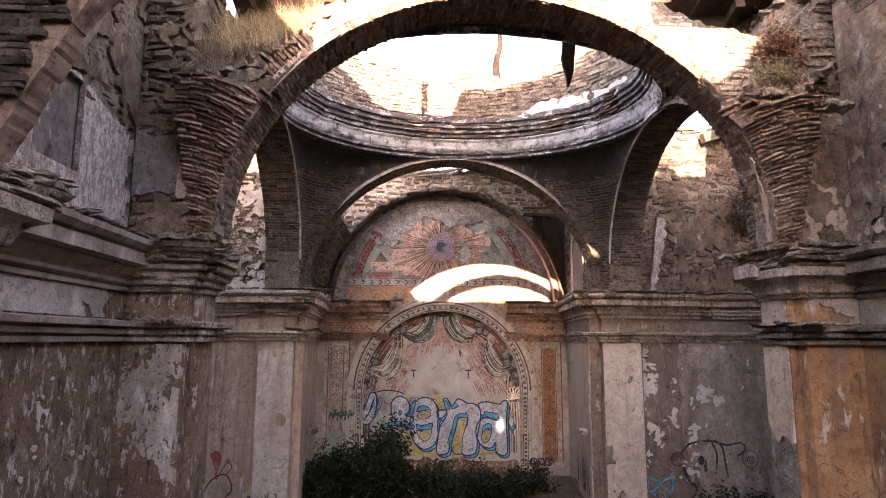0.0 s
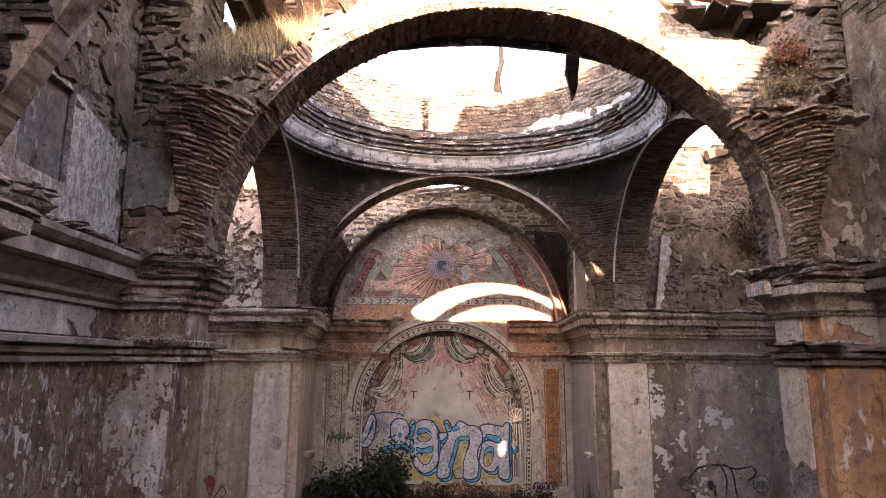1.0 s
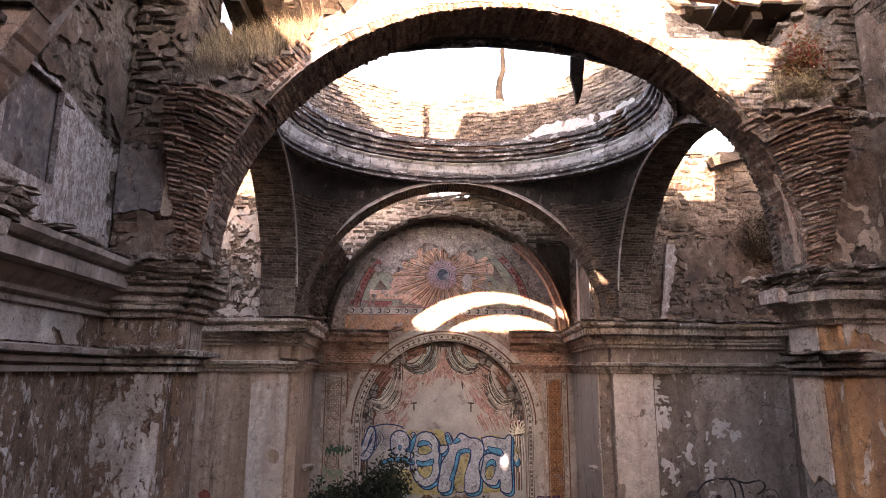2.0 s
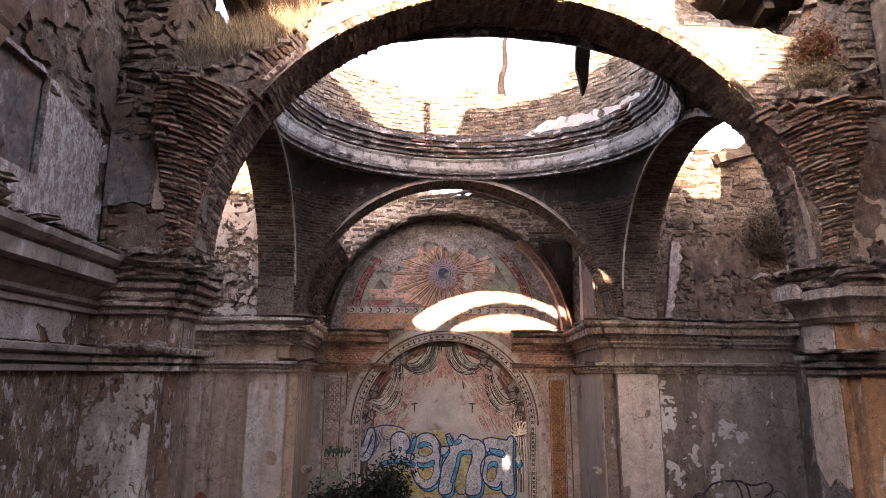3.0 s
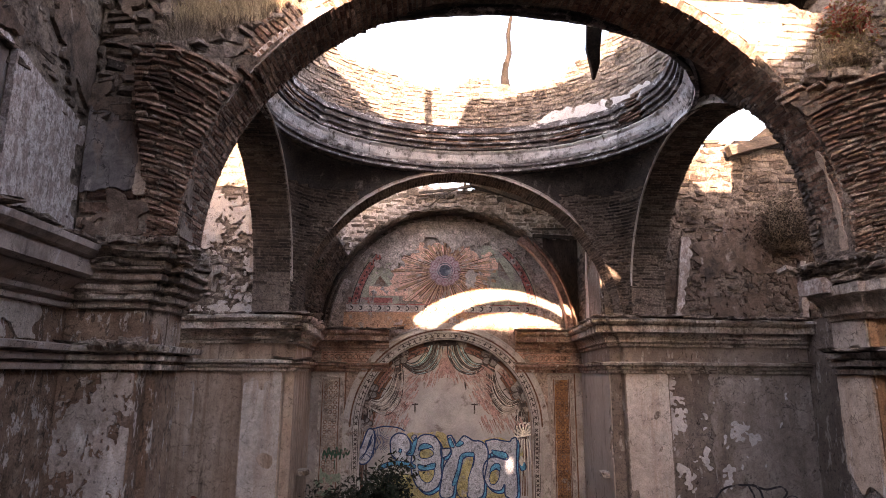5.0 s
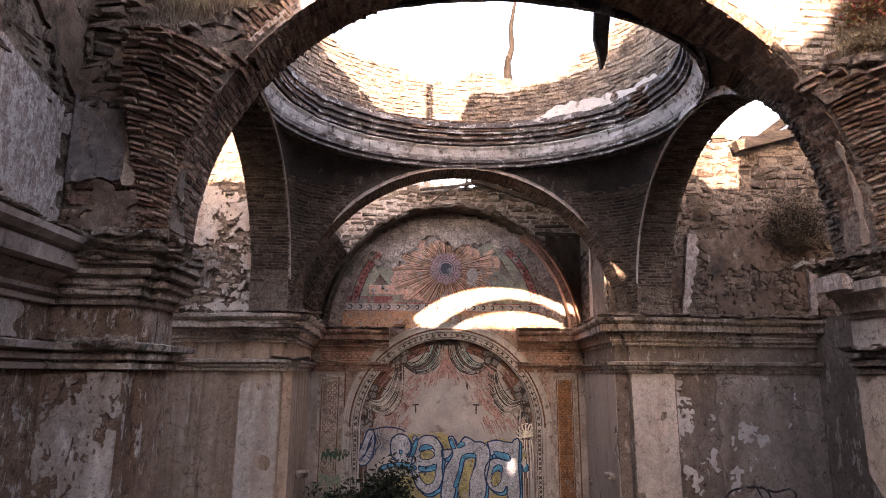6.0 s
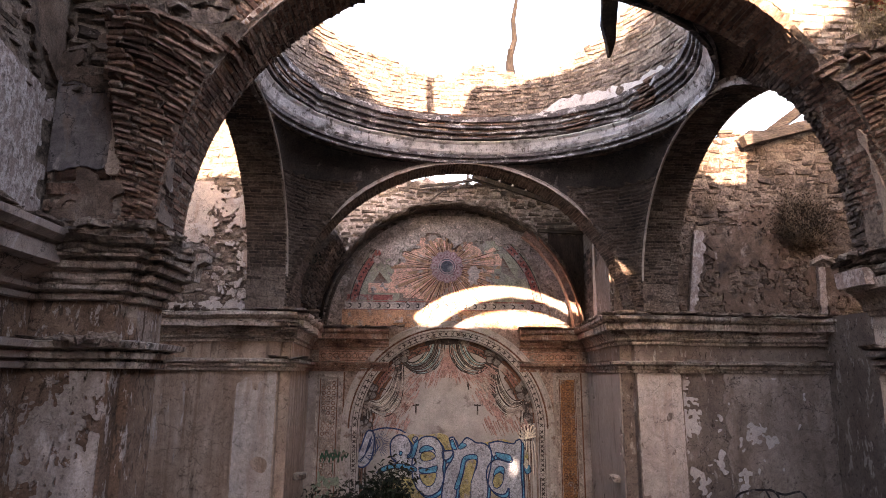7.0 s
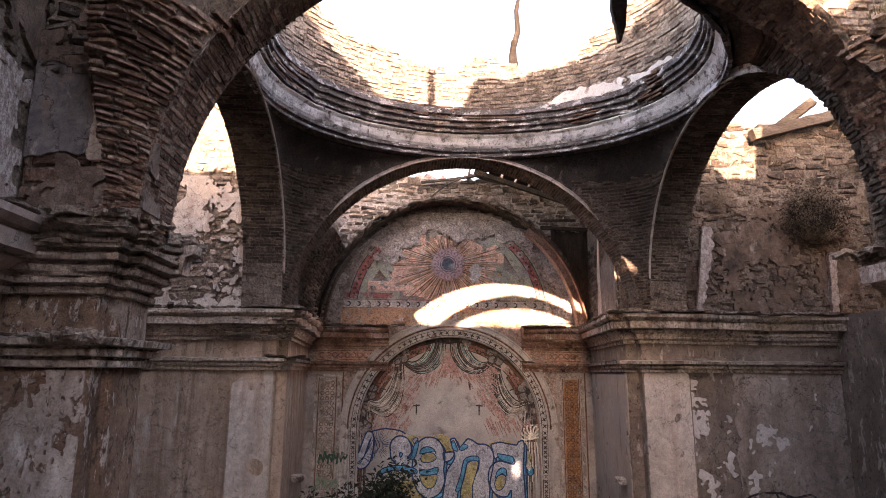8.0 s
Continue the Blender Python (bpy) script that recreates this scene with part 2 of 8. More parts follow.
def surface_mat(name, ramp, big=1.1, fine=22.0, rough=0.88, bump=0.35, vary=0.0, spots=None, streak=0.0, grain=0.5, metal=0.0, stretch=(1, 1, 1), blotch=0.27, pits=0.45, cracks=0.0):
    """A mottled surface: ramp of (place, colour) over large stains, fine grain, relief, and an optional second coat that shows in patches."""
    m = bpy.data.materials.new(name)
    m.use_nodes = True
    nt = m.node_tree
    L = nt.links.new
    bsdf = nt.nodes["Principled BSDF"]
    bsdf.inputs["Roughness"].default_value = rough
    bsdf.inputs["Metallic"].default_value = metal
    bsdf.inputs["Specular IOR Level"].default_value = 0.25
    geo = nt.nodes.new("ShaderNodeNewGeometry")
    mp = nt.nodes.new("ShaderNodeMapping")
    mp.inputs["Scale"].default_value = stretch
    L(geo.outputs["Position"], mp.inputs[0])
    n1 = node(nt, "ShaderNodeTexNoise", Scale=big, Detail=7.0, Roughness=0.62, Distortion=0.4)
    L(mp.outputs[0], n1.inputs["Vector"])
    cr = nt.nodes.new("ShaderNodeValToRGB")
    el = cr.color_ramp.elements
    while len(el) < len(ramp):
        el.new(0.5)
    for e, (p, c) in zip(el, ramp):
        e.position, e.color = p, (*c, 1)
    fac = n1.outputs["Fac"]
    if vary:
        info = nt.nodes.new("ShaderNodeObjectInfo")
        add = nt.nodes.new("ShaderNodeMath")
        add.operation = "ADD"
        L(geo.outputs["Random Per Island"], add.inputs[0])
        L(info.outputs["Random"], add.inputs[1])
        fr = nt.nodes.new("ShaderNodeMath")
        fr.operation = "FRACT"
        L(add.outputs[0], fr.inputs[0])
        ma = nt.nodes.new("ShaderNodeMath")
        ma.operation = "MULTIPLY_ADD"
        ma.inputs[1].default_value = vary
        L(fr.outputs[0], ma.inputs[0])
        sh = nt.nodes.new("ShaderNodeMath")
        sh.operation = "SUBTRACT"
        L(fac, sh.inputs[0])
        sh.inputs[1].default_value = vary / 2
        L(sh.outputs[0], ma.inputs[2])
        fac = ma.outputs[0]
    L(fac, cr.inputs[0])
    col = cr.outputs[0]
    if spots:
        for colour, thresh, scale, soft, st in spots:
            m2 = nt.nodes.new("ShaderNodeMapping")
            m2.inputs["Scale"].default_value = st
            m2.inputs["Location"].default_value = (scale * 1.7, thresh * 31, 3.1)
            L(geo.outputs["Position"], m2.inputs[0])
            n2 = node(nt, "ShaderNodeTexNoise", Scale=scale, Detail=9.0, Roughness=0.66, Distortion=0.3)
            L(m2.outputs[0], n2.inputs["Vector"])
            mr = nt.nodes.new("ShaderNodeMapRange")
            mr.inputs["From Min"].default_value = thresh - soft
            mr.inputs["From Max"].default_value = thresh + soft
            L(n2.outputs["Fac"], mr.inputs["Value"])
            mx = nt.nodes.new("ShaderNodeMix")
            mx.data_type = "RGBA"
            L(mr.outputs[0], mx.inputs["Factor"])
            L(col, mx.inputs["A"])
            mx.inputs["B"].default_value = (*colour, 1)
            col = mx.outputs["Result"]
    n3 = node(nt, "ShaderNodeTexNoise", Scale=fine, Detail=8.0, Roughness=0.7)
    L(mp.outputs[0], n3.inputs["Vector"])
    g = nt.nodes.new("ShaderNodeMapRange")
    g.inputs["From Min"].default_value, g.inputs["From Max"].default_value = 0.35, 0.65
    g.inputs["To Min"].default_value, g.inputs["To Max"].default_value = 1 - grain, 1 + grain
    L(n3.outputs["Fac"], g.inputs["Value"])
    n4 = node(nt, "ShaderNodeTexNoise", Scale=6.5, Detail=6.0, Roughness=0.75, Distortion=0.8)
    L(mp.outputs[0], n4.inputs["Vector"])
    g4 = nt.nodes.new("ShaderNodeMapRange")
    g4.inputs["From Min"].default_value, g4.inputs["From Max"].default_value = 0.32, 0.68
    g4.inputs["To Min"].default_value, g4.inputs["To Max"].default_value = 1 - blotch, 1 + blotch
    L(n4.outputs["Fac"], g4.inputs["Value"])
    n5 = node(nt, "ShaderNodeTexNoise", Scale=17.0, Detail=5.0, Roughness=0.6, Distortion=1.2)
    L(mp.outputs[0], n5.inputs["Vector"])
    g5 = nt.nodes.new("ShaderNodeMapRange")
    g5.inputs["From Min"].default_value, g5.inputs["From Max"].default_value = 0.34, 0.43
    g5.inputs["To Min"].default_value, g5.inputs["To Max"].default_value = 1 - pits, 1.0
    L(n5.outputs["Fac"], g5.inputs["Value"])
    both = nt.nodes.new("ShaderNodeMath")
    both.operation = "MULTIPLY"
    L(g.outputs[0], both.inputs[0])
    L(g4.outputs[0], both.inputs[1])
    all3 = nt.nodes.new("ShaderNodeMath")
    all3.operation = "MULTIPLY"
    L(both.outputs[0], all3.inputs[0])
    L(g5.outputs[0], all3.inputs[1])
    if cracks:
        warp = node(nt, "ShaderNodeTexNoise", Scale=4.0, Detail=5.0, Roughness=0.65)
        L(mp.outputs[0], warp.inputs["Vector"])
        bent = nt.nodes.new("ShaderNodeVectorMath")
        bent.operation = "MULTIPLY_ADD"
        bent.inputs[1].default_value = (0.45, 0.45, 0.45)
        L(warp.outputs["Color"], bent.inputs[0])
        L(mp.outputs[0], bent.inputs[2])
        vor = nt.nodes.new("ShaderNodeTexVoronoi")
        vor.feature = "DISTANCE_TO_EDGE"
        vor.inputs["Scale"].default_value = 2.2
        L(bent.outputs[0], vor.inputs["Vector"])
        line = nt.nodes.new("ShaderNodeMapRange")
        line.inputs["From Min"].default_value, line.inputs["From Max"].default_value = 0.004, 0.016
        line.inputs["To Min"].default_value, line.inputs["To Max"].default_value = 1 - cracks, 1.0
        L(vor.outputs["Distance"], line.inputs["Value"])
        where = nt.nodes.new("ShaderNodeMapRange")
        where.inputs["From Min"].default_value, where.inputs["From Max"].default_value = 0.46, 0.54
        L(n1.outputs["Fac"], where.inputs["Value"])
        only = nt.nodes.new("ShaderNodeMix")
        only.data_type = "FLOAT"
        only.inputs["A"].default_value = 1.0
        L(where.outputs[0], only.inputs["Factor"])
        L(line.outputs[0], only.inputs["B"])
        more = nt.nodes.new("ShaderNodeMath")
        more.operation = "MULTIPLY"
        L(all3.outputs[0], more.inputs[0])
        L(only.outputs["Result"], more.inputs[1])
        all3 = more
    mul = nt.nodes.new("ShaderNodeMix")
    mul.data_type, mul.blend_type = "RGBA", "MULTIPLY"
    mul.inputs["Factor"].default_value = 1.0
    L(col, mul.inputs["A"])
    L(all3.outputs[0], mul.inputs["B"])
    L(mul.outputs["Result"], bsdf.inputs["Base Color"])
    if bump:
        ad = nt.nodes.new("ShaderNodeMath")
        ad.operation = "ADD"
        L(n3.outputs["Fac"], ad.inputs[0])
        L(g4.outputs[0], ad.inputs[1])
        a2 = nt.nodes.new("ShaderNodeMath")
        a2.operation = "ADD"
        L(ad.outputs[0], a2.inputs[0])
        L(g5.outputs[0], a2.inputs[1])
        b = node(nt, "ShaderNodeBump", Strength=bump, Distance=0.03)
        L(a2.outputs[0], b.inputs["Height"])
        L(b.outputs[0], bsdf.inputs["Normal"])
    return m


BRICK = surface_mat("old_brick", [(0.15, (0.060, 0.032, 0.024)), (0.4, (0.145, 0.080, 0.057)), (0.6, (0.225, 0.137, 0.10)), (0.85, (0.32, 0.23, 0.18))], 1.6, 34, 0.93, 0.8, vary=0.55,
    spots=[((0.30, 0.25, 0.21), 0.62, 7.0, 0.05, (1, 1, 1)), ((0.05, 0.038, 0.032), 0.64, 3.0, 0.06, (1, 1, 1))])
STONE = surface_mat("rubble_stone", [(0.15, (0.085, 0.062, 0.052)), (0.4, (0.18, 0.135, 0.11)), (0.6, (0.26, 0.20, 0.165)), (0.9, (0.35, 0.29, 0.245))], 1.5, 30, 0.94, 0.9, vary=0.45,
    spots=[((0.32, 0.27, 0.24), 0.63, 6.0, 0.05, (1, 1, 1)), ((0.065, 0.048, 0.04), 0.61, 2.6, 0.07, (1, 1, 1))])
MORTAR = surface_mat("old_mortar", [(0.25, (0.10, 0.074, 0.06)), (0.5, (0.18, 0.136, 0.11)), (0.8, (0.27, 0.215, 0.18))], 2.2, 30, 0.95, 0.9,
    spots=[((0.27, 0.22, 0.19), 0.64, 7.0, 0.04, (1, 1, 1)), ((0.06, 0.045, 0.037), 0.62, 4.0, 0.06, (1, 1, 1))])
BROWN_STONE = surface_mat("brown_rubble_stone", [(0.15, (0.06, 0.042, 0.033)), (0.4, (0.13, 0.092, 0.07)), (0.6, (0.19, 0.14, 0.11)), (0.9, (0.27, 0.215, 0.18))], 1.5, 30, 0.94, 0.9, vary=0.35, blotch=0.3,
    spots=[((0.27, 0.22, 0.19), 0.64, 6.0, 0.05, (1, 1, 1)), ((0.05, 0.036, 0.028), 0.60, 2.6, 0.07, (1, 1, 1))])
PLASTER_GREY = surface_mat("bare_undercoat", [(0.25, (0.122, 0.09, 0.0747)), (0.48, (0.184, 0.142, 0.12)), (0.62, (0.239, 0.189, 0.162)), (0.8, (0.315, 0.261, 0.23))], 1.1, 75, 0.92, 0.5, blotch=0.26, pits=0.52, grain=0.24, cracks=0.55,
    spots=[((0.14, 0.104, 0.085), 0.62, 5.0, 0.10, (1, 1, 0.12)), ((0.34, 0.295, 0.265), 0.60, 8.0, 0.02, (1, 1, 0.35)), ((0.07, 0.05, 0.04), 0.64, 15.0, 0.02, (1, 1, 0.4))])
LILAC_COAT = surface_mat("lilac_grey_limewash", [(0.25, (0.29, 0.235, 0.207)), (0.48, (0.41, 0.348, 0.314)), (0.7, (0.52, 0.458, 0.424))], 0.9, 75, 0.9, 0.35, blotch=0.26, pits=0.47, grain=0.24, cracks=0.55,
    spots=[((0.27, 0.215, 0.185), 0.60, 6.0, 0.12, (1, 1, 0.08)), ((0.24, 0.19, 0.165), 0.62, 3.0, 0.08, (1, 1, 0.5)), ((0.19, 0.14, 0.11), 0.67, 11.0, 0.02, (1, 1, 0.7)), ((0.49, 0.44, 0.42), 0.60, 5.0, 0.05, (1, 1, 0.3)), ((0.10, 0.075, 0.06), 0.65, 17.0, 0.02, (1, 1, 0.4))])
PLASTER_BROWN = surface_mat("brown_stained_plaster", [(0.25, (0.105, 0.062, 0.043)), (0.48, (0.175, 0.109, 0.077)), (0.62, (0.225, 0.152, 0.113)), (0.8, (0.285, 0.212, 0.172))], 1.0, 70, 0.9, 0.45, blotch=0.28, pits=0.52, grain=0.3, cracks=0.55,
    spots=[((0.27, 0.215, 0.185), 0.60, 1.3, 0.04, (1, 1, 0.7)), ((0.10, 0.063, 0.044), 0.57, 2.4, 0.05, (1, 1, 0.3)), ((0.38, 0.325, 0.30), 0.575, 16.0, 0.02, (1, 1, 0.42)), ((0.075, 0.05, 0.037), 0.60, 16.0, 0.02, (1, 1, 0.35))])
PLASTER_TAN = surface_mat("tan_plaster", [(0.25, (0.292, 0.202, 0.151)), (0.5, (0.421, 0.311, 0.243)), (0.75, (0.529, 0.421, 0.351))], 1.0, 75, 0.9, 0.35, blotch=0.26, pits=0.42, grain=0.24, cracks=0.55,
    spots=[((0.27, 0.185, 0.14), 0.55, 4.5, 0.10, (1, 1, 0.05)), ((0.20, 0.145, 0.115), 0.64, 5.0, 0.04, (1, 1, 0.12)), ((0.50, 0.44, 0.41), 0.63, 4.0, 0.03, (1, 1, 0.15)), ((0.11, 0.08, 0.065), 0.70, 12.0, 0.02, (1, 1, 0.5))])
PLASTER_ORANGE = surface_mat("ochre_plaster", [(0.22, (0.15, 0.0774, 0.0484)), (0.42, (0.282, 0.145, 0.0774)), (0.56, (0.387, 0.211, 0.11)), (0.8, (0.405, 0.29, 0.216))], 1.7, 75, 0.9, 0.35, grain=0.22, blotch=0.3, pits=0.35, cracks=0.55,
    spots=[((0.22, 0.15, 0.12), 0.58, 1.6, 0.07, (1, 1, 0.25)), ((0.11, 0.07, 0.055), 0.62, 4.0, 0.04, (1, 1, 0.2)), ((0.50, 0.42, 0.37), 0.63, 7.0, 0.03, (1, 1, 0.4)), ((0.15, 0.085, 0.06), 0.64, 12.0, 0.02, (1, 1, 0.5))])
PLASTER_WHITE = surface_mat("flaking_white_plaster", [(0.3, (0.322, 0.265, 0.248)), (0.5, (0.444, 0.383, 0.361)), (0.8, (0.566, 0.505, 0.483))], 1.6, 60, 0.88, 0.35, blotch=0.12, pits=0.47, grain=0.35,
    spots=[((0.27, 0.205, 0.185), 0.51, 16.0, 0.05, (1, 1, 0.55)), ((0.21, 0.165, 0.15), 0.56, 38.0, 0.04, (1, 1, 0.6)), ((0.25, 0.185, 0.155), 0.57, 1.8, 0.08, (1, 1, 0.6)), ((0.11, 0.08, 0.07), 0.66, 8.0, 0.03, (1, 1, 0.4))])
PLASTER_PALE = surface_mat("pinkish_pale_plaster", [(0.25, (0.36, 0.29, 0.25)), (0.5, (0.47, 0.40, 0.355)), (0.75, (0.55, 0.49, 0.45))], 1.3, 75, 0.9, 0.3, blotch=0.26, pits=0.37, grain=0.24, cracks=0.55,
    spots=[((0.36, 0.265, 0.215), 0.58, 3.4, 0.06, (1, 1, 0.12)), ((0.22, 0.17, 0.145), 0.67, 6.0, 0.02, (1, 1, 0.6))])
STUCCO = surface_mat("worn_stucco", [(0.25, (0.17, 0.13, 0.105)), (0.45, (0.32, 0.262, 0.225)), (0.75, (0.46, 0.40, 0.36))], 1.8, 24, 0.9, 0.5, blotch=0.22, pits=0.52, cracks=0.65,
    spots=[((0.10, 0.078, 0.064), 0.59, 3.0, 0.04, (1, 1, 0.5)), ((0.17, 0.12, 0.095), 0.58, 8.0, 0.03, (1, 1, 0.15))])
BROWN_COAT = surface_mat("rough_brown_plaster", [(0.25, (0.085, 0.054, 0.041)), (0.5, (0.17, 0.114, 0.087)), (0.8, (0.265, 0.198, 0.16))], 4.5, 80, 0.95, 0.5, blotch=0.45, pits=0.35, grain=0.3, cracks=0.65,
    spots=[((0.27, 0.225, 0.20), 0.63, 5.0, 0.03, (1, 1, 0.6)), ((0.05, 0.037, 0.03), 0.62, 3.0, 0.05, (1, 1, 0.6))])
# BROWN_COAT with shade put into its colour, for dim upper walls
SHADED_COAT = surface_mat("shaded_brown_plaster", [(0.25, (0.06, 0.039, 0.03)), (0.5, (0.125, 0.084, 0.064)), (0.8, (0.20, 0.15, 0.122))], 4.5, 80, 0.95, 0.5, blotch=0.45, pits=0.35, grain=0.3, cracks=0.65,
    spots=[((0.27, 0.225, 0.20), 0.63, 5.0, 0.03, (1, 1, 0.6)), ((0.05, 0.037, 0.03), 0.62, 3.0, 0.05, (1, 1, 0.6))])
EARTH = surface_mat("earth", [(0.3, (0.05, 0.04, 0.03)), (0.7, (0.12, 0.095, 0.07))], 1.5, 20, 0.95, 0.8)
WOOD = surface_mat("weathered_wood", [(0.25, (0.07, 0.05, 0.035)), (0.5, (0.17, 0.125, 0.09)), (0.8, (0.30, 0.24, 0.19))], 3.0, 40, 0.85, 0.5)
DARK_WOOD = surface_mat("dark_wood", [(0.25, (0.025, 0.018, 0.014)), (0.7, (0.08, 0.055, 0.04))], 4.0, 40, 0.85, 0.5)
OLD_BEAM = surface_mat("old_roof_beam", [(0.25, (0.04, 0.028, 0.022)), (0.5, (0.10, 0.072, 0.056)), (0.8, (0.19, 0.145, 0.12))], 4.0, 60, 0.88, 0.6, grain=0.5, stretch=(0.3, 1, 1.5))
RED_WOOD = surface_mat("red_brown_wood", [(0.25, (0.12, 0.055, 0.04)), (0.7, (0.30, 0.15, 0.10))], 4.0, 40, 0.85, 0.5)
DRY_GRASS = surface_mat("dry_grass", [(0.3, (0.14, 0.105, 0.07)), (0.7, (0.31, 0.25, 0.17))], 6.0, 40, 0.9, 0.0, vary=0.5)
DEAD_GRASS = surface_mat("dead_weeds", [(0.3, (0.075, 0.055, 0.042)), (0.7, (0.20, 0.155, 0.12))], 6.0, 40, 0.9, 0.0, vary=0.5)
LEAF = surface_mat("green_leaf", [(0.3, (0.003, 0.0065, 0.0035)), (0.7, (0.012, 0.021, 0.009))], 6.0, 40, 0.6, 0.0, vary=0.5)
DARK_WEED = surface_mat("dark_dry_leaf", [(0.3, (0.022, 0.015, 0.011)), (0.7, (0.07, 0.05, 0.035))], 6.0, 40, 0.9, 0.0, vary=0.5)
RED_LEAF = surface_mat("red_leaf", [(0.3, (0.20, 0.028, 0.022)), (0.45, (0.17, 0.07, 0.03)), (0.75, (0.17, 0.14, 0.05))], 6.0, 40, 0.6, 0.0, vary=0.6)


def layer(geos, step=0.0003):
    """Strokes that cross one another, each a hair nearer than the last."""
    out = []
    for k, (v, f) in enumerate(geos):
        out.append(([(p[0], p[1] - k * step, p[2]) for p in v], f))
    return join(*out)


def paint(name, colour, worn=0.60, under=(0.22, 0.185, 0.165)):
    c = np.array(colour)
    worn = worn - 0.03
    return surface_mat(name, [(0.3, tuple(c * 0.72)), (0.5, tuple(c)), (0.75, tuple(np.minimum(c * 1.25, 0.85)))], 2.5, 40, 0.85, 0.15,
        spots=[(tuple(c * 0.45), 0.60, 9.0, 0.04, (1, 1, 1)), (under, worn, 4.0, 0.04, (1, 1, 1)), ((0.33, 0.29, 0.27), 0.68, 11.0, 0.03, (1, 1, 1))])


P_BLUE = paint("blue_spray_paint", (0.06, 0.29, 0.48), 0.72)
P_NAVY = paint("navy_spray_paint", (0.02, 0.05, 0.13), 0.72)
P_SILVER = paint("grey_lilac_spray_paint", (0.37, 0.39, 0.45), 0.70)
P_YELLOW = paint("yellow_spray_paint", (0.36, 0.31, 0.15), 0.58, (0.30, 0.275, 0.24))
P_BLACK = paint("black_paint", (0.02, 0.017, 0.02), 0.72)
P_GREEN = paint("green_paint", (0.03, 0.09, 0.06), 0.6)
P_RED = paint("red_paint", (0.25, 0.07, 0.05), 0.64)
P_PINK = paint("pink_fresco", (0.42, 0.25, 0.20), 0.61)
P_ORANGE = paint("orange_fresco", (0.27, 0.135, 0.062), 0.62)
P_TEAL = paint("teal_fresco", (0.27, 0.43, 0.46), 0.68, (0.30, 0.31, 0.31))
P_CREAM = paint("cream_fresco", (0.58, 0.54, 0.48), 0.66)
P_BROWN = paint("brown_fresco", (0.15, 0.075, 0.05), 0.66)
P_INK = paint("faded_black_fresco", (0.055, 0.046, 0.045), 0.60, (0.30, 0.265, 0.245))

# ---- plan ----
L_NAVE, R_NAVE = -2.62, 4.36
PIER_N, PIER_F = 5.65, 6.22
FAR, BACK, ALTAR = 11.10, 11.25, 14.60
PLAN_LEFT = [(L_NAVE, -6.0), (L_NAVE, 2.45), (-2.20, 2.45), (-2.20, 3.15), (L_NAVE, 3.15), (L_NAVE, PIER_N), (-2.05, PIER_N), (-2.05, 5.80), (-1.98, 5.80), (-1.98, PIER_F), (-4.6, PIER_F), (-4.6, BACK)]
PLAN_FAR_L = [(-4.95, BACK), (-2.74, BACK), (-2.74, FAR), (-2.10, FAR), (-2.10, BACK), (-1.95, BACK), (-2.20, ALTAR), (-0.52, ALTAR)]
PLAN_FAR_R = [(2.30, ALTAR), (3.80, ALTAR), (3.35, BACK), (3.54, BACK), (3.54, FAR), (4.29, FAR), (4.29, BACK), (7.2, BACK)]
PLAN_RIGHT = [(6.85, BACK), (6.85, PIER_F), (3.73, PIER_F), (3.73, 5.80), (3.80, 5.80), (3.80, PIER_N), (R_NAVE, PIER_N), (R_NAVE, -6.0)]
ARCHITRAVE = [(0.0, 3.115), (0.05, 3.12), (0.055, 3.16), (0.03, 3.165), (0.03, 3.18), (0.085, 3.185), (0.09, 3.225), (0.065, 3.23), (0.07, 3.24), (0.14, 3.25), (0.15, 3.29), (0.0, 3.31)]
CORNICE = [(0.0, 3.56), (0.045, 3.565), (0.05, 3.60), (0.03, 3.605), (0.04, 3.62), (0.09, 3.63), (0.10, 3.66), (0.075, 3.665), (0.10, 3.70), (0.15, 3.745), (0.165, 3.765), (0.145, 3.77), (0.15, 3.78), (0.255, 3.79), (0.26, 3.89), (0.24, 3.895), (0.245, 3.905), (0.285, 3.915), (0.325, 3.955), (0.33, 4.0), (0.0, 4.05)]

# ---- ground ----
def ground_height(x, y):
    return 0.12 * nz(x, y, 0, 0.5) + 0.06 * nz(x, y, 4, 1.7)


vs, fs = [], []
xs = [-3000, -400, -60, -20] + list(np.linspace(-8, 10, 55)) + [20, 60, 400, 3000]
ys = [-3000, -400, -60, -20] + list(np.linspace(-8, 18, 79)) + [30, 60, 400, 3000]
for y in ys:
    for x in xs:
        vs.append((x, y, ground_height(x, y) if abs(x) < 12 and abs(y) < 20 else -0.1))
nx = len(xs)
for j in range(len(ys) - 1):
    for i in range(nx - 1):
        fs.append((j * nx + i, j * nx + i + 1, (j + 1) * nx + i + 1, (j + 1) * nx + i))
tagged(part("ground", (vs, fs), EARTH, smooth=True), "dark earth floor littered with rubble", "ground", kind="structure")

# ---- lower walls, architrave, cornice ----
def wall_run(name, path, material, label):
    w = part(name, sweep(path, [(0.0, -0.3), (0.0, 1.2), (0.0, 4.04), (-0.3, 4.04), (-0.3, -0.3)], 0.25, 0.012, seed=len(path), close=True), material)
    tagged(w, label, "wall", kind="structure")
    return w


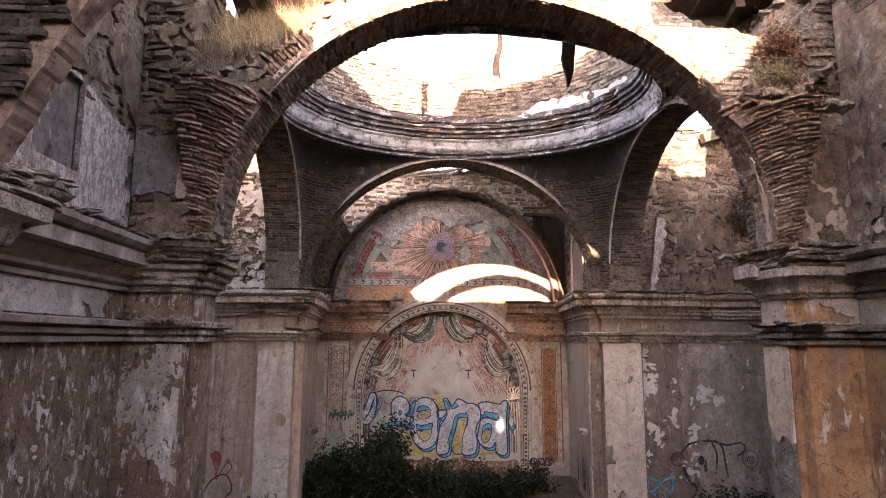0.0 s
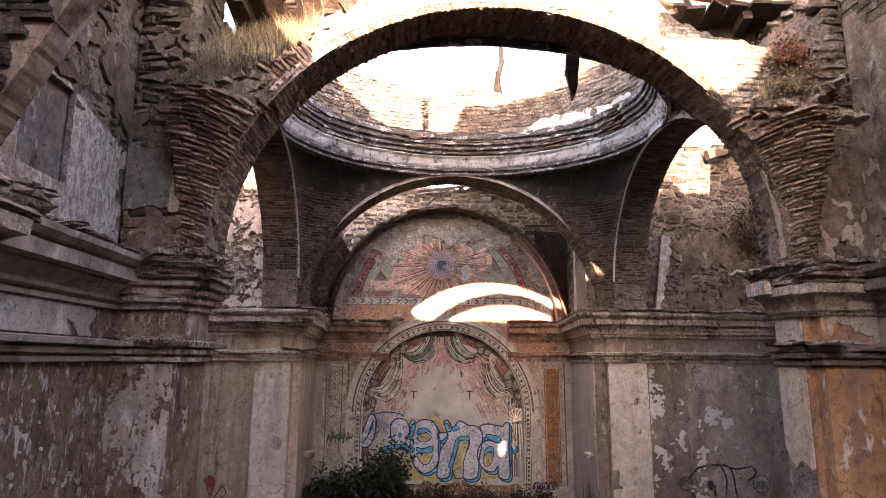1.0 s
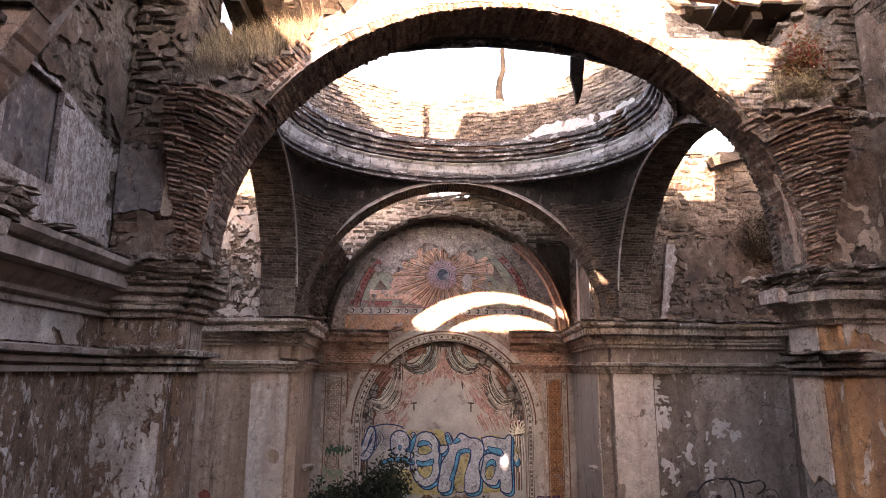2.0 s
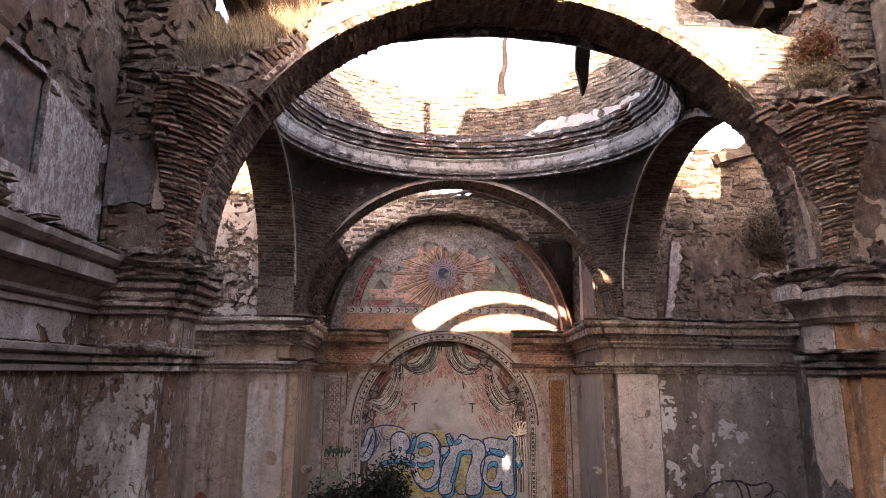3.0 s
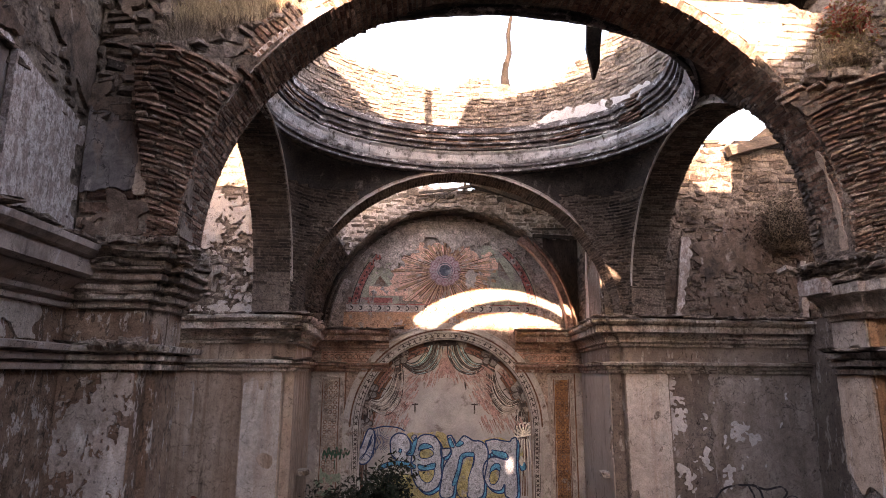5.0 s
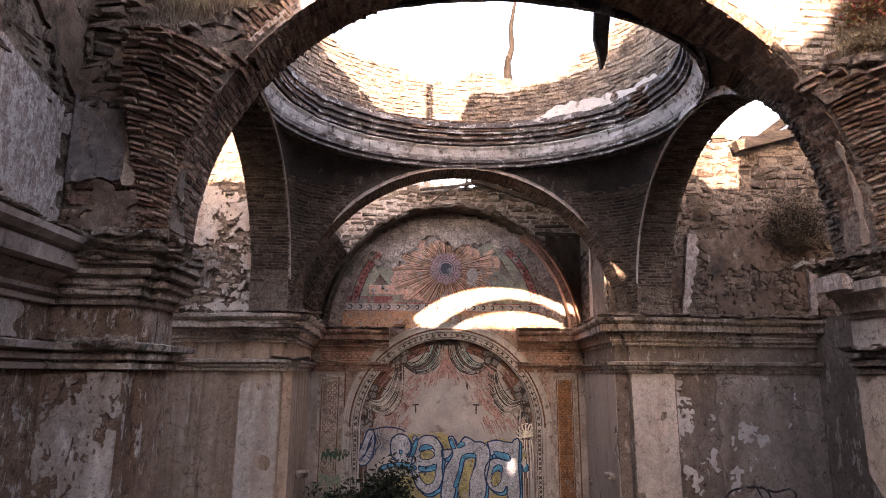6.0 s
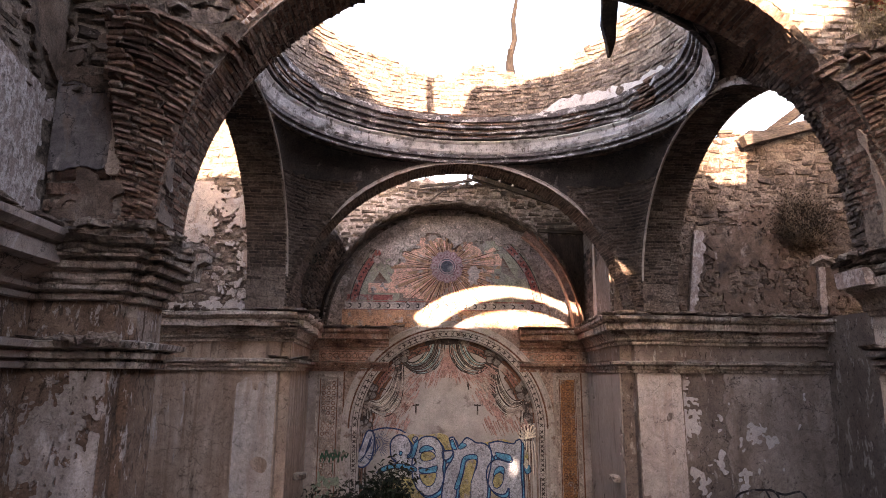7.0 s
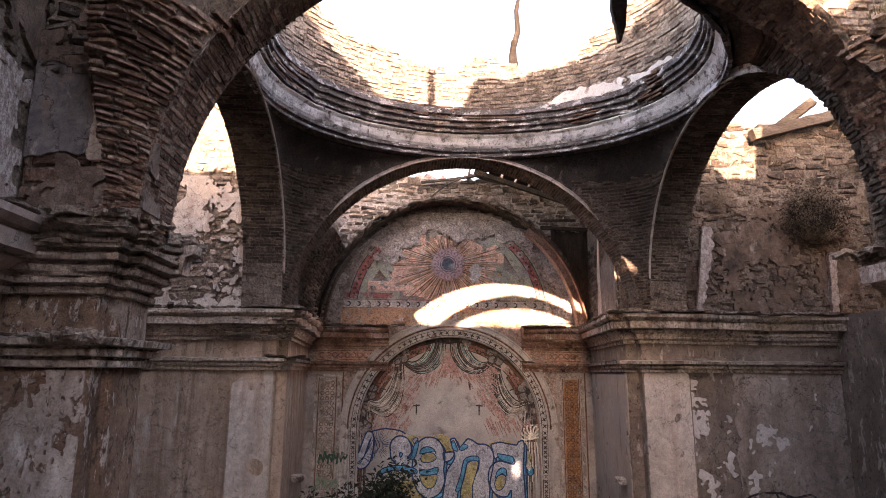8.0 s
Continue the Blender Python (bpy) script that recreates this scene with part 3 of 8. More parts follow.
RED_STUCCO = surface_mat("red_brown_painted_stucco", [(0.25, (0.13, 0.07, 0.055)), (0.48, (0.26, 0.155, 0.12)), (0.72, (0.40, 0.29, 0.24))], 2.2, 30, 0.9, 0.45, blotch=0.3, pits=0.5,
    spots=[((0.44, 0.38, 0.34), 0.61, 5.0, 0.04, (1, 1, 0.4)), ((0.08, 0.05, 0.04), 0.61, 3.0, 0.05, (1, 1, 0.4))])


NAVE_STUCCO = surface_mat("lilac_grey_stucco", [(0.25, (0.145, 0.110, 0.097)), (0.48, (0.28, 0.219, 0.192)), (0.75, (0.43, 0.36, 0.328))], 1.3, 110, 0.9, 0.2, blotch=0.25, pits=0.15, grain=0.18, cracks=0.65,
    spots=[((0.09, 0.068, 0.058), 0.57, 1.6, 0.07, (1, 1, 0.5)), ((0.42, 0.37, 0.35), 0.64, 4.0, 0.05, (1, 1, 0.3))])


PALE_STUCCO = surface_mat("pale_tan_stucco", [(0.25, (0.23, 0.175, 0.142)), (0.45, (0.42, 0.34, 0.29)), (0.75, (0.56, 0.485, 0.435))], 1.8, 24, 0.9, 0.5, blotch=0.22, pits=0.5, cracks=0.65)
DIM_STUCCO = surface_mat("dull_brown_stucco", [(0.25, (0.085, 0.064, 0.054)), (0.48, (0.175, 0.138, 0.12)), (0.75, (0.29, 0.24, 0.215))], 2.0, 40, 0.92, 0.5, blotch=0.3, pits=0.45, cracks=0.65)


def mouldings(parent, path, cornice=True, seed=0.0, worn=1.0, material=STUCCO):
    part("architrave", sweep(path, ARCHITRAVE, 0.05, 0.018 * worn, 0.22 * worn, seed), material, parent)
    if cornice:
        part("cornice", sweep(path, CORNICE, 0.05, 0.022 * worn, 0.40 * worn, seed + 5), material, parent)


w = wall_run("wall_nave_left", PLAN_LEFT[:6], PLASTER_BROWN, "stained brown plaster nave wall with peeling patches")
mouldings(w, PLAN_LEFT[:5], False, 1.0, 1.5, NAVE_STUCCO)
mouldings(w, PLAN_LEFT[4:6], True, 1.0, 0.25, NAVE_STUCCO)
w = wall_run("pier_left", PLAN_LEFT[5:11], PLASTER_BROWN, "peeling plaster pier under the crossing arch")
mouldings(w, PLAN_LEFT[5:11], False, 2.0, 0.5)
PIER_L = w
w = wall_run("wall_transept_left", PLAN_LEFT[10:], PLASTER_TAN, "plastered end wall of the side chapel")
w = wall_run("wall_chancel_left", PLAN_FAR_L[:-1], PLASTER_TAN, "tan plaster wall with a pilaster, streaked by rain")
mouldings(w, PLAN_FAR_L[:6] + [(-2.099, 13.25)], True, 3.0, 0.7, PALE_STUCCO)
mouldings(w, [(-2.099, 13.25), (-2.20, ALTAR), (-0.52, ALTAR)], True, 3.0, 0.5, RED_STUCCO)
w = wall_run("wall_chancel_right", PLAN_FAR_R[1:], PLASTER_GREY, "grey plaster wall with a pilaster and flaking paint")
mouldings(w, [(2.30, ALTAR), (3.80, ALTAR), (3.618, 13.25)], True, 4.0, 0.5, RED_STUCCO)
mouldings(w, [(3.618, 13.25)] + PLAN_FAR_R[2:], True, 4.0, 0.7)
w = wall_run("wall_transept_right", PLAN_RIGHT[:3], PLASTER_GREY, "plastered end wall of the side chapel")
w = wall_run("pier_right", PLAN_RIGHT[2:7], PLASTER_ORANGE, "ochre plaster pier with a fallen corner")
mouldings(w, PLAN_RIGHT[2:7], False, 6.0, material=DIM_STUCCO)
PIER_R = w
w = wall_run("wall_nave_right", PLAN_RIGHT[6:], PLASTER_ORANGE, "stained ochre plaster nave wall")
mouldings(w, PLAN_RIGHT[6:], True, 7.0, material=DIM_STUCCO)


# ---- upper walls and arches ----
def arc(c, zc, a, b, base):
    def low(u):
        d = abs(u - c)
        return max(base, zc + b * math.sqrt(1 - d * d / (a * a))) if d < a else base
    return low


def ragged(z, amp=0.15, s=1.3, seed=0.0):
    return lambda u: z + amp * nz(u, seed, 0, s) + amp * 0.6 * nz(u, seed, 7, s * 4) + amp * 0.35 * round(2 * nz(u, seed, 3, s * 7))


def along_x(u, d, z):
    return (u, d, z)


def along_y(u, d, z):
    return (d, u, z)


NEAR_ARCH = (0.87, 4.10, 2.745, 2.54)
FAR_ARCH = (0.78, 3.72, 2.84, 2.84)
SIDE_ARCH = (8.65, 4.25, 2.34, 2.34)
N_FACE, N_BACK = 5.68, 6.25


def arch_x(arch, z, side):
    c, zc, a, b = arch
    t = min(max((z - zc) / b, 0.0), 1.0)
    return c + side * a * math.sqrt(1 - t * t)


us = list(np.linspace(-5.0, 7.6, 330))
near_low = arc(*NEAR_ARCH, 3.9)


def near_top(u):
    # beyond 5.3 the hidden top is raised to shade the right chapel
    base = np.interp(u, [-5.0, -2.65, -2.6, -2.2, -2.1, -1.6, -1.3, -1.1, -0.7, -0.3, 2.3, 2.62, 2.95, 3.3, 3.6, 4.0, 4.4, 5.2, 5.32, 7.6], [7.25, 7.25, 7.2, 7.2, 5.55, 5.6, 5.8, 6.2, 6.5, 7.0, 7.0, 6.58, 6.42, 6.36, 6.30, 6.5, 7.0, 7.3, 8.7, 8.7])
    return float(base) + 0.05 * nz(u, 0, 0, 3) + 0.05 * nz(u, 0, 3, 11)


def near_back(x):
    return float(np.interp(x, [-2.0, -0.56, 0.25, 0.7, 1.6, 2.2, 2.8, 3.3], [6.20, 6.22, 6.14, 6.17, 6.19, 6.25, 6.13, 6.02]))


w = part("wall_crossing_near", slab(us, near_low, near_top, lambda u, d, z: (u, d if d < N_BACK else near_back(u), z), N_FACE, N_BACK, 14), MORTAR)
NEAR_WALL = tagged(w, "broken brick arch wall overgrown with dry grass", "wall", kind="structure")
us = list(np.linspace(-2.1, 3.62, 120))
w = part("wall_chancel_arch", slab(us, arc(*FAR_ARCH, 4.02), lambda u: 6.72, along_x, FAR + 0.03, 11.65, 8), MORTAR)
FAR_WALL = tagged(w, "dark brick chancel arch with a stucco edge", "wall", kind="structure")
us = list(np.linspace(6.3, 11.1, 100))
SIDES = []
for nm, a, b in (("wall_arch_left", -2.05, -2.65), ("wall_arch_right", 3.70, 4.28)):
    w = part(nm, slab(us, arc(*SIDE_ARCH, 4.02), lambda u: 6.75, along_y, a, b, 8), MORTAR)
    SIDES.append(tagged(w, "dark brick side arch of the crossing", "wall", kind="structure"))

# transept walls above the cornice
us = list(np.linspace(-4.6, -2.6, 60))
up_left, rough_right = ragged(7.35, 0.2, 1.5, 2.0), ragged(0.0, 0.05, 1.5, 5.0)


def up_right(u):
    return float(np.interp(u, [4.2, 5.3, 5.7, 6.5, 7.8], [7.24, 7.26, 7.30, 7.34, 7.62])) + rough_right(u)


w = part("wall_upper_left", slab(us, lambda u: 4.02, up_left, along_x, BACK + 0.06, BACK + 0.5, 12), MORTAR)
UP_L = tagged(w, "ruined rubble stone wall with plaster scraps", "wall", kind="structure")
us = list(np.linspace(4.25, 7.9, 90))
w = part("wall_upper_right", slab(us, lambda u: 4.02, up_right, along_x, BACK + 0.06, BACK + 0.5, 12), MORTAR)
UP_R = tagged(w, "ruined rubble stone wall with a broken top", "wall", kind="structure")
us = list(np.linspace(6.3, 11.7, 40))
for nm, a, b in (("wall_end_left", -4.6, -5.0), ("wall_end_right", 7.75, 8.2)):
    w = part(nm, slab(us, lambda u: 3.6, ragged(7.1 if a < 0 else 7.5, 0.12, 1.2, a), along_y, a, b, 6), MORTAR)
    tagged(w, "rubble stone end wall", "wall", kind="structure")

# altar wall with its niche, chancel sides
NICHE = (0.77, 1.98, 1.88)
us = sorted(list(np.linspace(-2.35, 3.95, 130)) + [NICHE[0] + s * (NICHE[2] + e) for s in (-1, 1) for e in (-0.1, -0.06, -0.03, -0.015, -0.006, -0.002, 0.002)])
def altar_top(u):
    return float(np.interp(u, [-2.3, -1.1, 0.0, 0.5, 1.7, 2.2, 3.9], [7.5, 7.5, 7.42, 7.38, 7.36, 7.5, 7.6])) + 0.10 * nz(u, 3, 0, 5) + 0.06 * round(2 * nz(u, 1, 0, 9))


def niche_low(u):
    d = abs(u - NICHE[0])
    return NICHE[1] + math.sqrt(NICHE[2] ** 2 - d * d) if d < NICHE[2] else -0.3


FRESCO_WALL = surface_mat("bare_fresco_ground", [(0.25, (0.17, 0.125, 0.105)), (0.48, (0.31, 0.235, 0.20)), (0.7, (0.45, 0.36, 0.315))], 1.6, 24, 0.92, 0.6, blotch=0.35, pits=0.55, cracks=0.65,
    spots=[((0.38, 0.32, 0.29), 0.63, 3.0, 0.03, (1, 1, 1)), ((0.24, 0.13, 0.10), 0.62, 1.7, 0.08, (1, 1, 1))])
w = part("wall_altar", slab(us, niche_low, altar_top, along_x, ALTAR, ALTAR + 0.5, 30), FRESCO_WALL)
ALTAR_WALL = tagged(w, "frescoed altar wall with a painted niche", "wall", kind="structure")
NICHE_GROUND = surface_mat("niche_plaster", [(0.25, (0.28, 0.262, 0.252)), (0.5, (0.385, 0.368, 0.358)), (0.75, (0.48, 0.462, 0.452))], 1.6, 45, 0.92, 0.25, blotch=0.10, pits=0.15, grain=0.16,
    spots=[((0.20, 0.175, 0.165), 0.62, 2.6, 0.05, (1, 1, 1))])
NY = ALTAR + 0.16
part("niche_back", slab([NICHE[0] - 1.95, NICHE[0], NICHE[0] + 1.95], lambda u: -0.3, lambda u: 4.0, along_x, NY, NY + 0.2, 4), NICHE_GROUND, ALTAR_WALL)
us = list(np.linspace(11.6, 14.65, 40))
CH_SIDE = []
for nm, a, b, k in (("wall_chancel_side_left", -1.99, -2.5, -0.07), ("wall_chancel_side_right", 3.40, 4.0, 0.12)):
    w = part(nm, slab(us, lambda u: 3.6, ragged(6.5, 0.2, 1.2, a), lambda u, d, z, k=k: (d + k * (u - 11.4), u, z), a, b, 8), MORTAR)
    CH_SIDE.append(tagged(w, "broken chancel side wall", "wall", kind="structure"))
# broken edge of the chancel vault on the altar wall
STUB = (0.81, 3.93, 2.78)


def vault_band(a0, a1, r0, thick, y_front, y_back, n=90, wob=0.1, seed=0.0):
    vs, fs = [], []
    for i in range(n + 1):
        a = radians(a0 + (a1 - a0) * i / n)
        front = y_front + wob * nz(i * 0.13, seed, 0, 1) + wob * 0.5 * nz(i * 0.6, seed, 2, 1)
        for r, y in ((r0, y_back), (r0, front), (r0 + thick, front + 0.03), (r0 + thick, y_back)):
            rr = r + 0.2 * wob * nz(i * 0.3, r * 7, seed, 1)
            vs.append((STUB[0] - rr * math.cos(a), y, STUB[1] + rr * math.sin(a)))
    for i in range(n):
        for j in range(3):
            q = i * 4 + j
            fs.append((q, q + 1, q + 5, q + 4))
    fs += [(0, 1, 2, 3), tuple(len(vs) - k for k in (1, 2, 3, 4))]
    return vs, fs


# mortar colour darkened as the shade beneath the broken vault edge
DARK_STUB = surface_mat("stub_shade_mortar", [(0.25, (0.05, 0.036, 0.03)), (0.5, (0.10, 0.075, 0.062)), (0.8, (0.17, 0.132, 0.112))], 3.0, 40, 0.95, 0.8, blotch=0.35)
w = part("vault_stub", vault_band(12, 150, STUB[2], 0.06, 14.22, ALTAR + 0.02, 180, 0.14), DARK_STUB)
VAULT = tagged(w, "broken brick edge of the fallen chancel vault", "vault", kind="structure")
RIB_CLAY = surface_mat("pink_brown_rib_plaster", [(0.25, (0.20, 0.105, 0.08)), (0.5, (0.36, 0.215, 0.165)), (0.8, (0.46, 0.34, 0.28))], 3.0, 40, 0.9, 0.4, spots=[((0.12, 0.07, 0.055), 0.58, 6.0, 0.04, (1, 1, 0.3))])


def shell(a0, a1, y0, y1, seed):
    vs, fs = [], []
    n, m = 16, 24
    for t in (0.0, 0.12):
        for i in range(n + 1):
            for j in range(m + 1):
                f = i / n
                end = a1 + (3.0 * nz(j * 0.5, seed, 0, 1) + 2.0 * nz(j * 1.7, seed, 3, 1)) * f
                a = radians(a0 + (end - a0) * f)
                r = STUB[2] + 0.06 + t
                vs.append((STUB[0] - r * math.cos(a), y0 + (y1 - y0) * j / m, STUB[1] + r * math.sin(a)))
    o = (n + 1) * (m + 1)
    for i in range(n):
        for j in range(m):
            a = i * (m + 1) + j
            fs += [(a, a + 1, a + m + 2, a + m + 1), (a + o, a + o + m + 1, a + o + m + 2, a + o + 1)]
    for j in range(m):
        a = n * (m + 1) + j
        fs.append((a, a + 1, a + 1 + o, a + o))
    for i in range(n):
        for j in (0, m):
            a = i * (m + 1) + j
            fs.append((a, a + m + 1, a + m + 1 + o, a + o))
    return vs, fs


part("shell", shell(8, 36, 12.4, 14.5, 5.0), MORTAR, VAULT)
part("rib", vault_band(128, 176, STUB[2] - 0.04, 0.05, 14.05, 14.16, 70, 0.012, 4.0), RED_WOOD, VAULT, "red-brown curved lath rib")
part("rib", vault_band(126, 177, STUB[2] - 0.16, 0.15, 14.20, 14.40, 70, 0.03, 9.0), RIB_CLAY, VAULT, "pink-brown plaster rib")
part("rib", vault_band(4, 32, STUB[2] - 0.05, 0.07, 14.1, 14.2, 40, 0.02, 6.0), DARK_WOOD, VAULT)
part("rib", vault_band(3, 36, STUB[2] - 0.14, 0.06, 14.25, 14.4, 40, 0.02, 7.0), MORTAR, VAULT)

# ---- dome ring, pendentives, drum ----
DOME = (0.80, 8.70, 2.92, 2.42)


def ellipse(th, grow=0.0):
    return DOME[0] + (DOME[2] + grow) * math.cos(th), DOME[1] + (DOME[3] + grow) * math.sin(th)


RING_LOW = [(0.0, 6.56), (0.05, 6.565), (0.055, 6.60), (0.015, 6.61), (0.02, 6.645), (0.06, 6.65), (0.065, 6.68), (0.04, 6.69), (0.045, 6.712), (0.0, 6.715)]
RING_FASCIA = [(0.0, 6.71), (0.05, 6.712), (0.075, 6.75), (0.09, 6.80), (0.115, 6.86), (0.15, 6.90), (0.15, 6.92), (0.0, 6.925)]
RING_CROWN = [(0.0, 6.92), (0.13, 6.925), (0.19, 6.935), (0.195, 6.965), (0.165, 6.975), (0.175, 7.01), (0.225, 7.02), (0.23, 7.05), (0.20, 7.06), (0.205, 7.095), (0.255, 7.105), (0.26, 7.14), (0.235, 7.15), (0.24, 7.19), (0.285, 7.20), (0.29, 7.25), (0.27, 7.26), (0.275, 7.30), (0.0, 7.33)]
M = 260
ring_path = [ellipse(-2 * math.pi * i / M - math.pi / 2) for i in range(M + 1)]
ROUND_STUCCO = surface_mat("soot_streaked_stucco", [(0.25, (0.30, 0.265, 0.25)), (0.45, (0.56, 0.51, 0.49)), (0.7, (0.74, 0.70, 0.68))], 2.2, 60, 0.9, 0.3, grain=0.25, blotch=0.12, pits=0.2,
    spots=[((0.12, 0.10, 0.09), 0.58, 2.0, 0.05, (1, 1, 1.6)), ((0.16, 0.135, 0.12), 0.58, 9.0, 0.03, (1, 1, 1)), ((0.62, 0.58, 0.56), 0.60, 5.0, 0.04, (1, 1, 1))])
DARK_STUCCO = surface_mat("sooty_stucco", [(0.25, (0.05, 0.042, 0.04)), (0.5, (0.12, 0.10, 0.095)), (0.75, (0.24, 0.21, 0.20))], 2.4, 28, 0.9, 0.5,
    spots=[((0.50, 0.46, 0.44), 0.56, 5.5, 0.03, (1, 1, 1.8))])
w = part("dome_cornice", sweep(ring_path, RING_LOW, 1.0, 0.014, 0.10, 3.0), DARK_STUCCO)
DOME_RING = tagged(w, "weathered stucco cornice round the fallen dome", "cornice", kind="structure")
part("fascia", sweep(ring_path, RING_FASCIA, 1.0, 0.014, 0.06, 3.0), ROUND_STUCCO, DOME_RING)
part("crown_moulding", sweep(ring_path, RING_CROWN, 1.0, 0.016, 0.16, 3.0), DARK_STUCCO, DOME_RING)


def drum_top(th):
    a = math.degrees(th) % 360
    z = np.interp(a, [0, 20, 40, 55, 66, 80, 88, 95, 105, 118, 130, 145, 160, 180, 215, 230, 257, 262, 310, 330, 360], [9.3, 9.1, 8.6, 8.25, 8.05, 8.38, 8.35, 8.12, 8.15, 8.38, 8.33, 8.62, 8.9, 8.9, 8.6, 8.22, 8.2, 8.9, 8.9, 9.0, 9.3])
    return float(z) + 0.05 * nz(a / 9.0, 0, 0, 1) + 0.06 * nz(a / 2.5, 0, 5, 1)


def round_drum(u, d, z):
    x, y = ellipse(u, d)
    return (x, y, z)


us = [2 * math.pi * i / 300 for i in range(301)]
w = part("drum", slab(us, lambda u: 6.65, drum_top, round_drum, 0.03, 0.5, 8), MORTAR)
DRUM = tagged(w, "ruined brick drum of the fallen dome, open to the sky", "drum", kind="structure")


def pendentive(sx, sy):
    """The curved triangle in one corner: sx, sy name the corner."""
    xs_ = 3.70 if sx > 0 else -2.05
    ys_ = FAR + 0.02 if sy > 0 else (6.04 if sx > 0 else 6.22)
    arch = FAR_ARCH if sy > 0 else NEAR_ARCH

    def at(z, phi):
        xa = arch_x(arch, z, sx)
        if sx * (xs_ - xa) < 0.02:
            xa = xs_ - sx * 0.02
        t = min(max((z - SIDE_ARCH[1]) / SIDE_ARCH[3], 0.0), 1.0)
        ya = SIDE_ARCH[0] + sy * SIDE_ARCH[2] * math.sqrt(1 - t * t)
        return Vector((xa + (xs_ - xa) * math.sin(phi), ya + (ys_ - ya) * math.cos(phi), z))
    return at


PENDENTIVES = []
for nm, sx, sy in (("pendentive_a", -1, 1), ("pendentive_b", 1, 1), ("pendentive_c", -1, -1), ("pendentive_d", 1, -1)):
    at = pendentive(sx, sy)
    vs = [tuple(at(4.05 + 2.57 * j / 30, math.pi / 2 * i / 24)) for j in range(31) for i in range(25)]
    fs = [(j * 25 + i, j * 25 + i + 1, (j + 1) * 25 + i + 1, (j + 1) * 25 + i) for j in range(30) for i in range(24)]
    w = part(nm, (vs, fs), MORTAR, smooth=True)
    PENDENTIVES.append((tagged(w, "dark brick pendentive under the dome ring", "pendentive", kind="structure"), at, sx, sy))

# ---- nave above the cornice ----
nave_l_top, rough_nave = ragged(7.9, 0.15, 1.0, 11.0), ragged(7.9, 0.15, 1.0, 13.0)


def nave_r_top(u):
    return rough_nave(u) - 0.45 * min(max((u - 3.2) / 1.2, 0.0), 1.0)



WY0, WY1, WZ0, WZ1 = 4.00, 4.745, 4.44, 5.17
X0 = L_NAVE - 0.03
geo = join(
    slab(list(np.linspace(-6.0, WY0, 50)), lambda u: 4.02, nave_l_top, along_y, X0, X0 - 0.5, 8),
    slab(list(np.linspace(WY0, WY1, 6)), lambda u: 4.02, lambda u: WZ0, along_y, X0, X0 - 0.5, 2),
    slab(list(np.linspace(WY0, WY1, 6)), lambda u: WZ1, nave_l_top, along_y, X0, X0 - 0.5, 6),
    slab(list(np.linspace(WY1, 5.75, 12)), lambda u: 4.02, nave_l_top, along_y, X0, X0 - 0.5, 8))
w = part("wall_nave_upper_left", geo, MORTAR)
UP_NAVE_L = tagged(w, "upper nave wall of stone with pale flaking plaster", "wall", kind="structure")
SLATE_PLASTER = surface_mat("slate_grey_plaster", [(0.25, (0.075, 0.062, 0.060)), (0.5, (0.135, 0.115, 0.112)), (0.8, (0.22, 0.19, 0.18))], 5.0, 110, 0.9, 0.2, blotch=0.45, pits=0.15, grain=0.18, cracks=0.65,
    spots=[((0.30, 0.25, 0.235), 0.61, 12.0, 0.04, (1, 1, 0.5)), ((0.17, 0.12, 0.10), 0.56, 5.0, 0.06, (1, 1, 0.4)), ((0.045, 0.037, 0.036), 0.58, 4.0, 0.05, (1, 1, 0.3))])
def upright_panel(x, d, y0, y1, z0, z1):
    return box(x - d, y0, z0, x, y1, z1)


part("blind_window", upright_panel(X0 - 0.045, 0.08, 4.215, WY1 + 0.02, WZ0 - 0.02, WZ1 + 0.02), SLATE_PLASTER, UP_NAVE_L, "dark slate plaster in the blind window")
part("window_margin", upright_panel(X0 - 0.03, 0.08, WY0 - 0.02, 4.213, WZ0 - 0.02, WZ1 + 0.02), PLASTER_WHITE, UP_NAVE_L)
us = list(np.linspace(-6.0, 5.75, 60))
w = part("wall_nave_upper_right", slab(us, lambda u: 4.02, nave_r_top, along_y, R_NAVE + 0.03, R_NAVE + 0.55, 10), MORTAR)
UP_NAVE_R = tagged(w, "upper nave wall of bare stone", "wall", kind="structure")
rear_ragged = ragged(7.95, 0.06, 1.2, 21.0)


# unseen wall head, raised on the right to shade the rubble slope
def rear_top(u):
    return rear_ragged(u) + float(np.interp(u, [1.95, 2.1, 2.5, 3.2], [0.0, 0.35, 0.8, 1.0]))


# added opening that throws a spot of sun on the altar
SLIT = (-0.25, -0.145, 4.88, 5.22)
w = part("wall_rear", join(
    slab(list(np.linspace(-3.2, SLIT[0], 20)), lambda u: -0.3, rear_top, along_x, -6.0, -6.5, 8),
    slab([SLIT[0], SLIT[1]], lambda u: -0.3, lambda u: SLIT[2], along_x, -6.0, -6.5, 4),
    slab([SLIT[0], SLIT[1]], lambda u: SLIT[3], rear_top, along_x, -6.0, -6.5, 4),
    slab(list(np.linspace(SLIT[1], 4.9, 24)), lambda u: -0.3, rear_top, along_x, -6.0, -6.5, 8)), PLASTER_GREY)
tagged(w, "unseen plastered rear wall, raised on the right for shade", "wall", kind="structure")

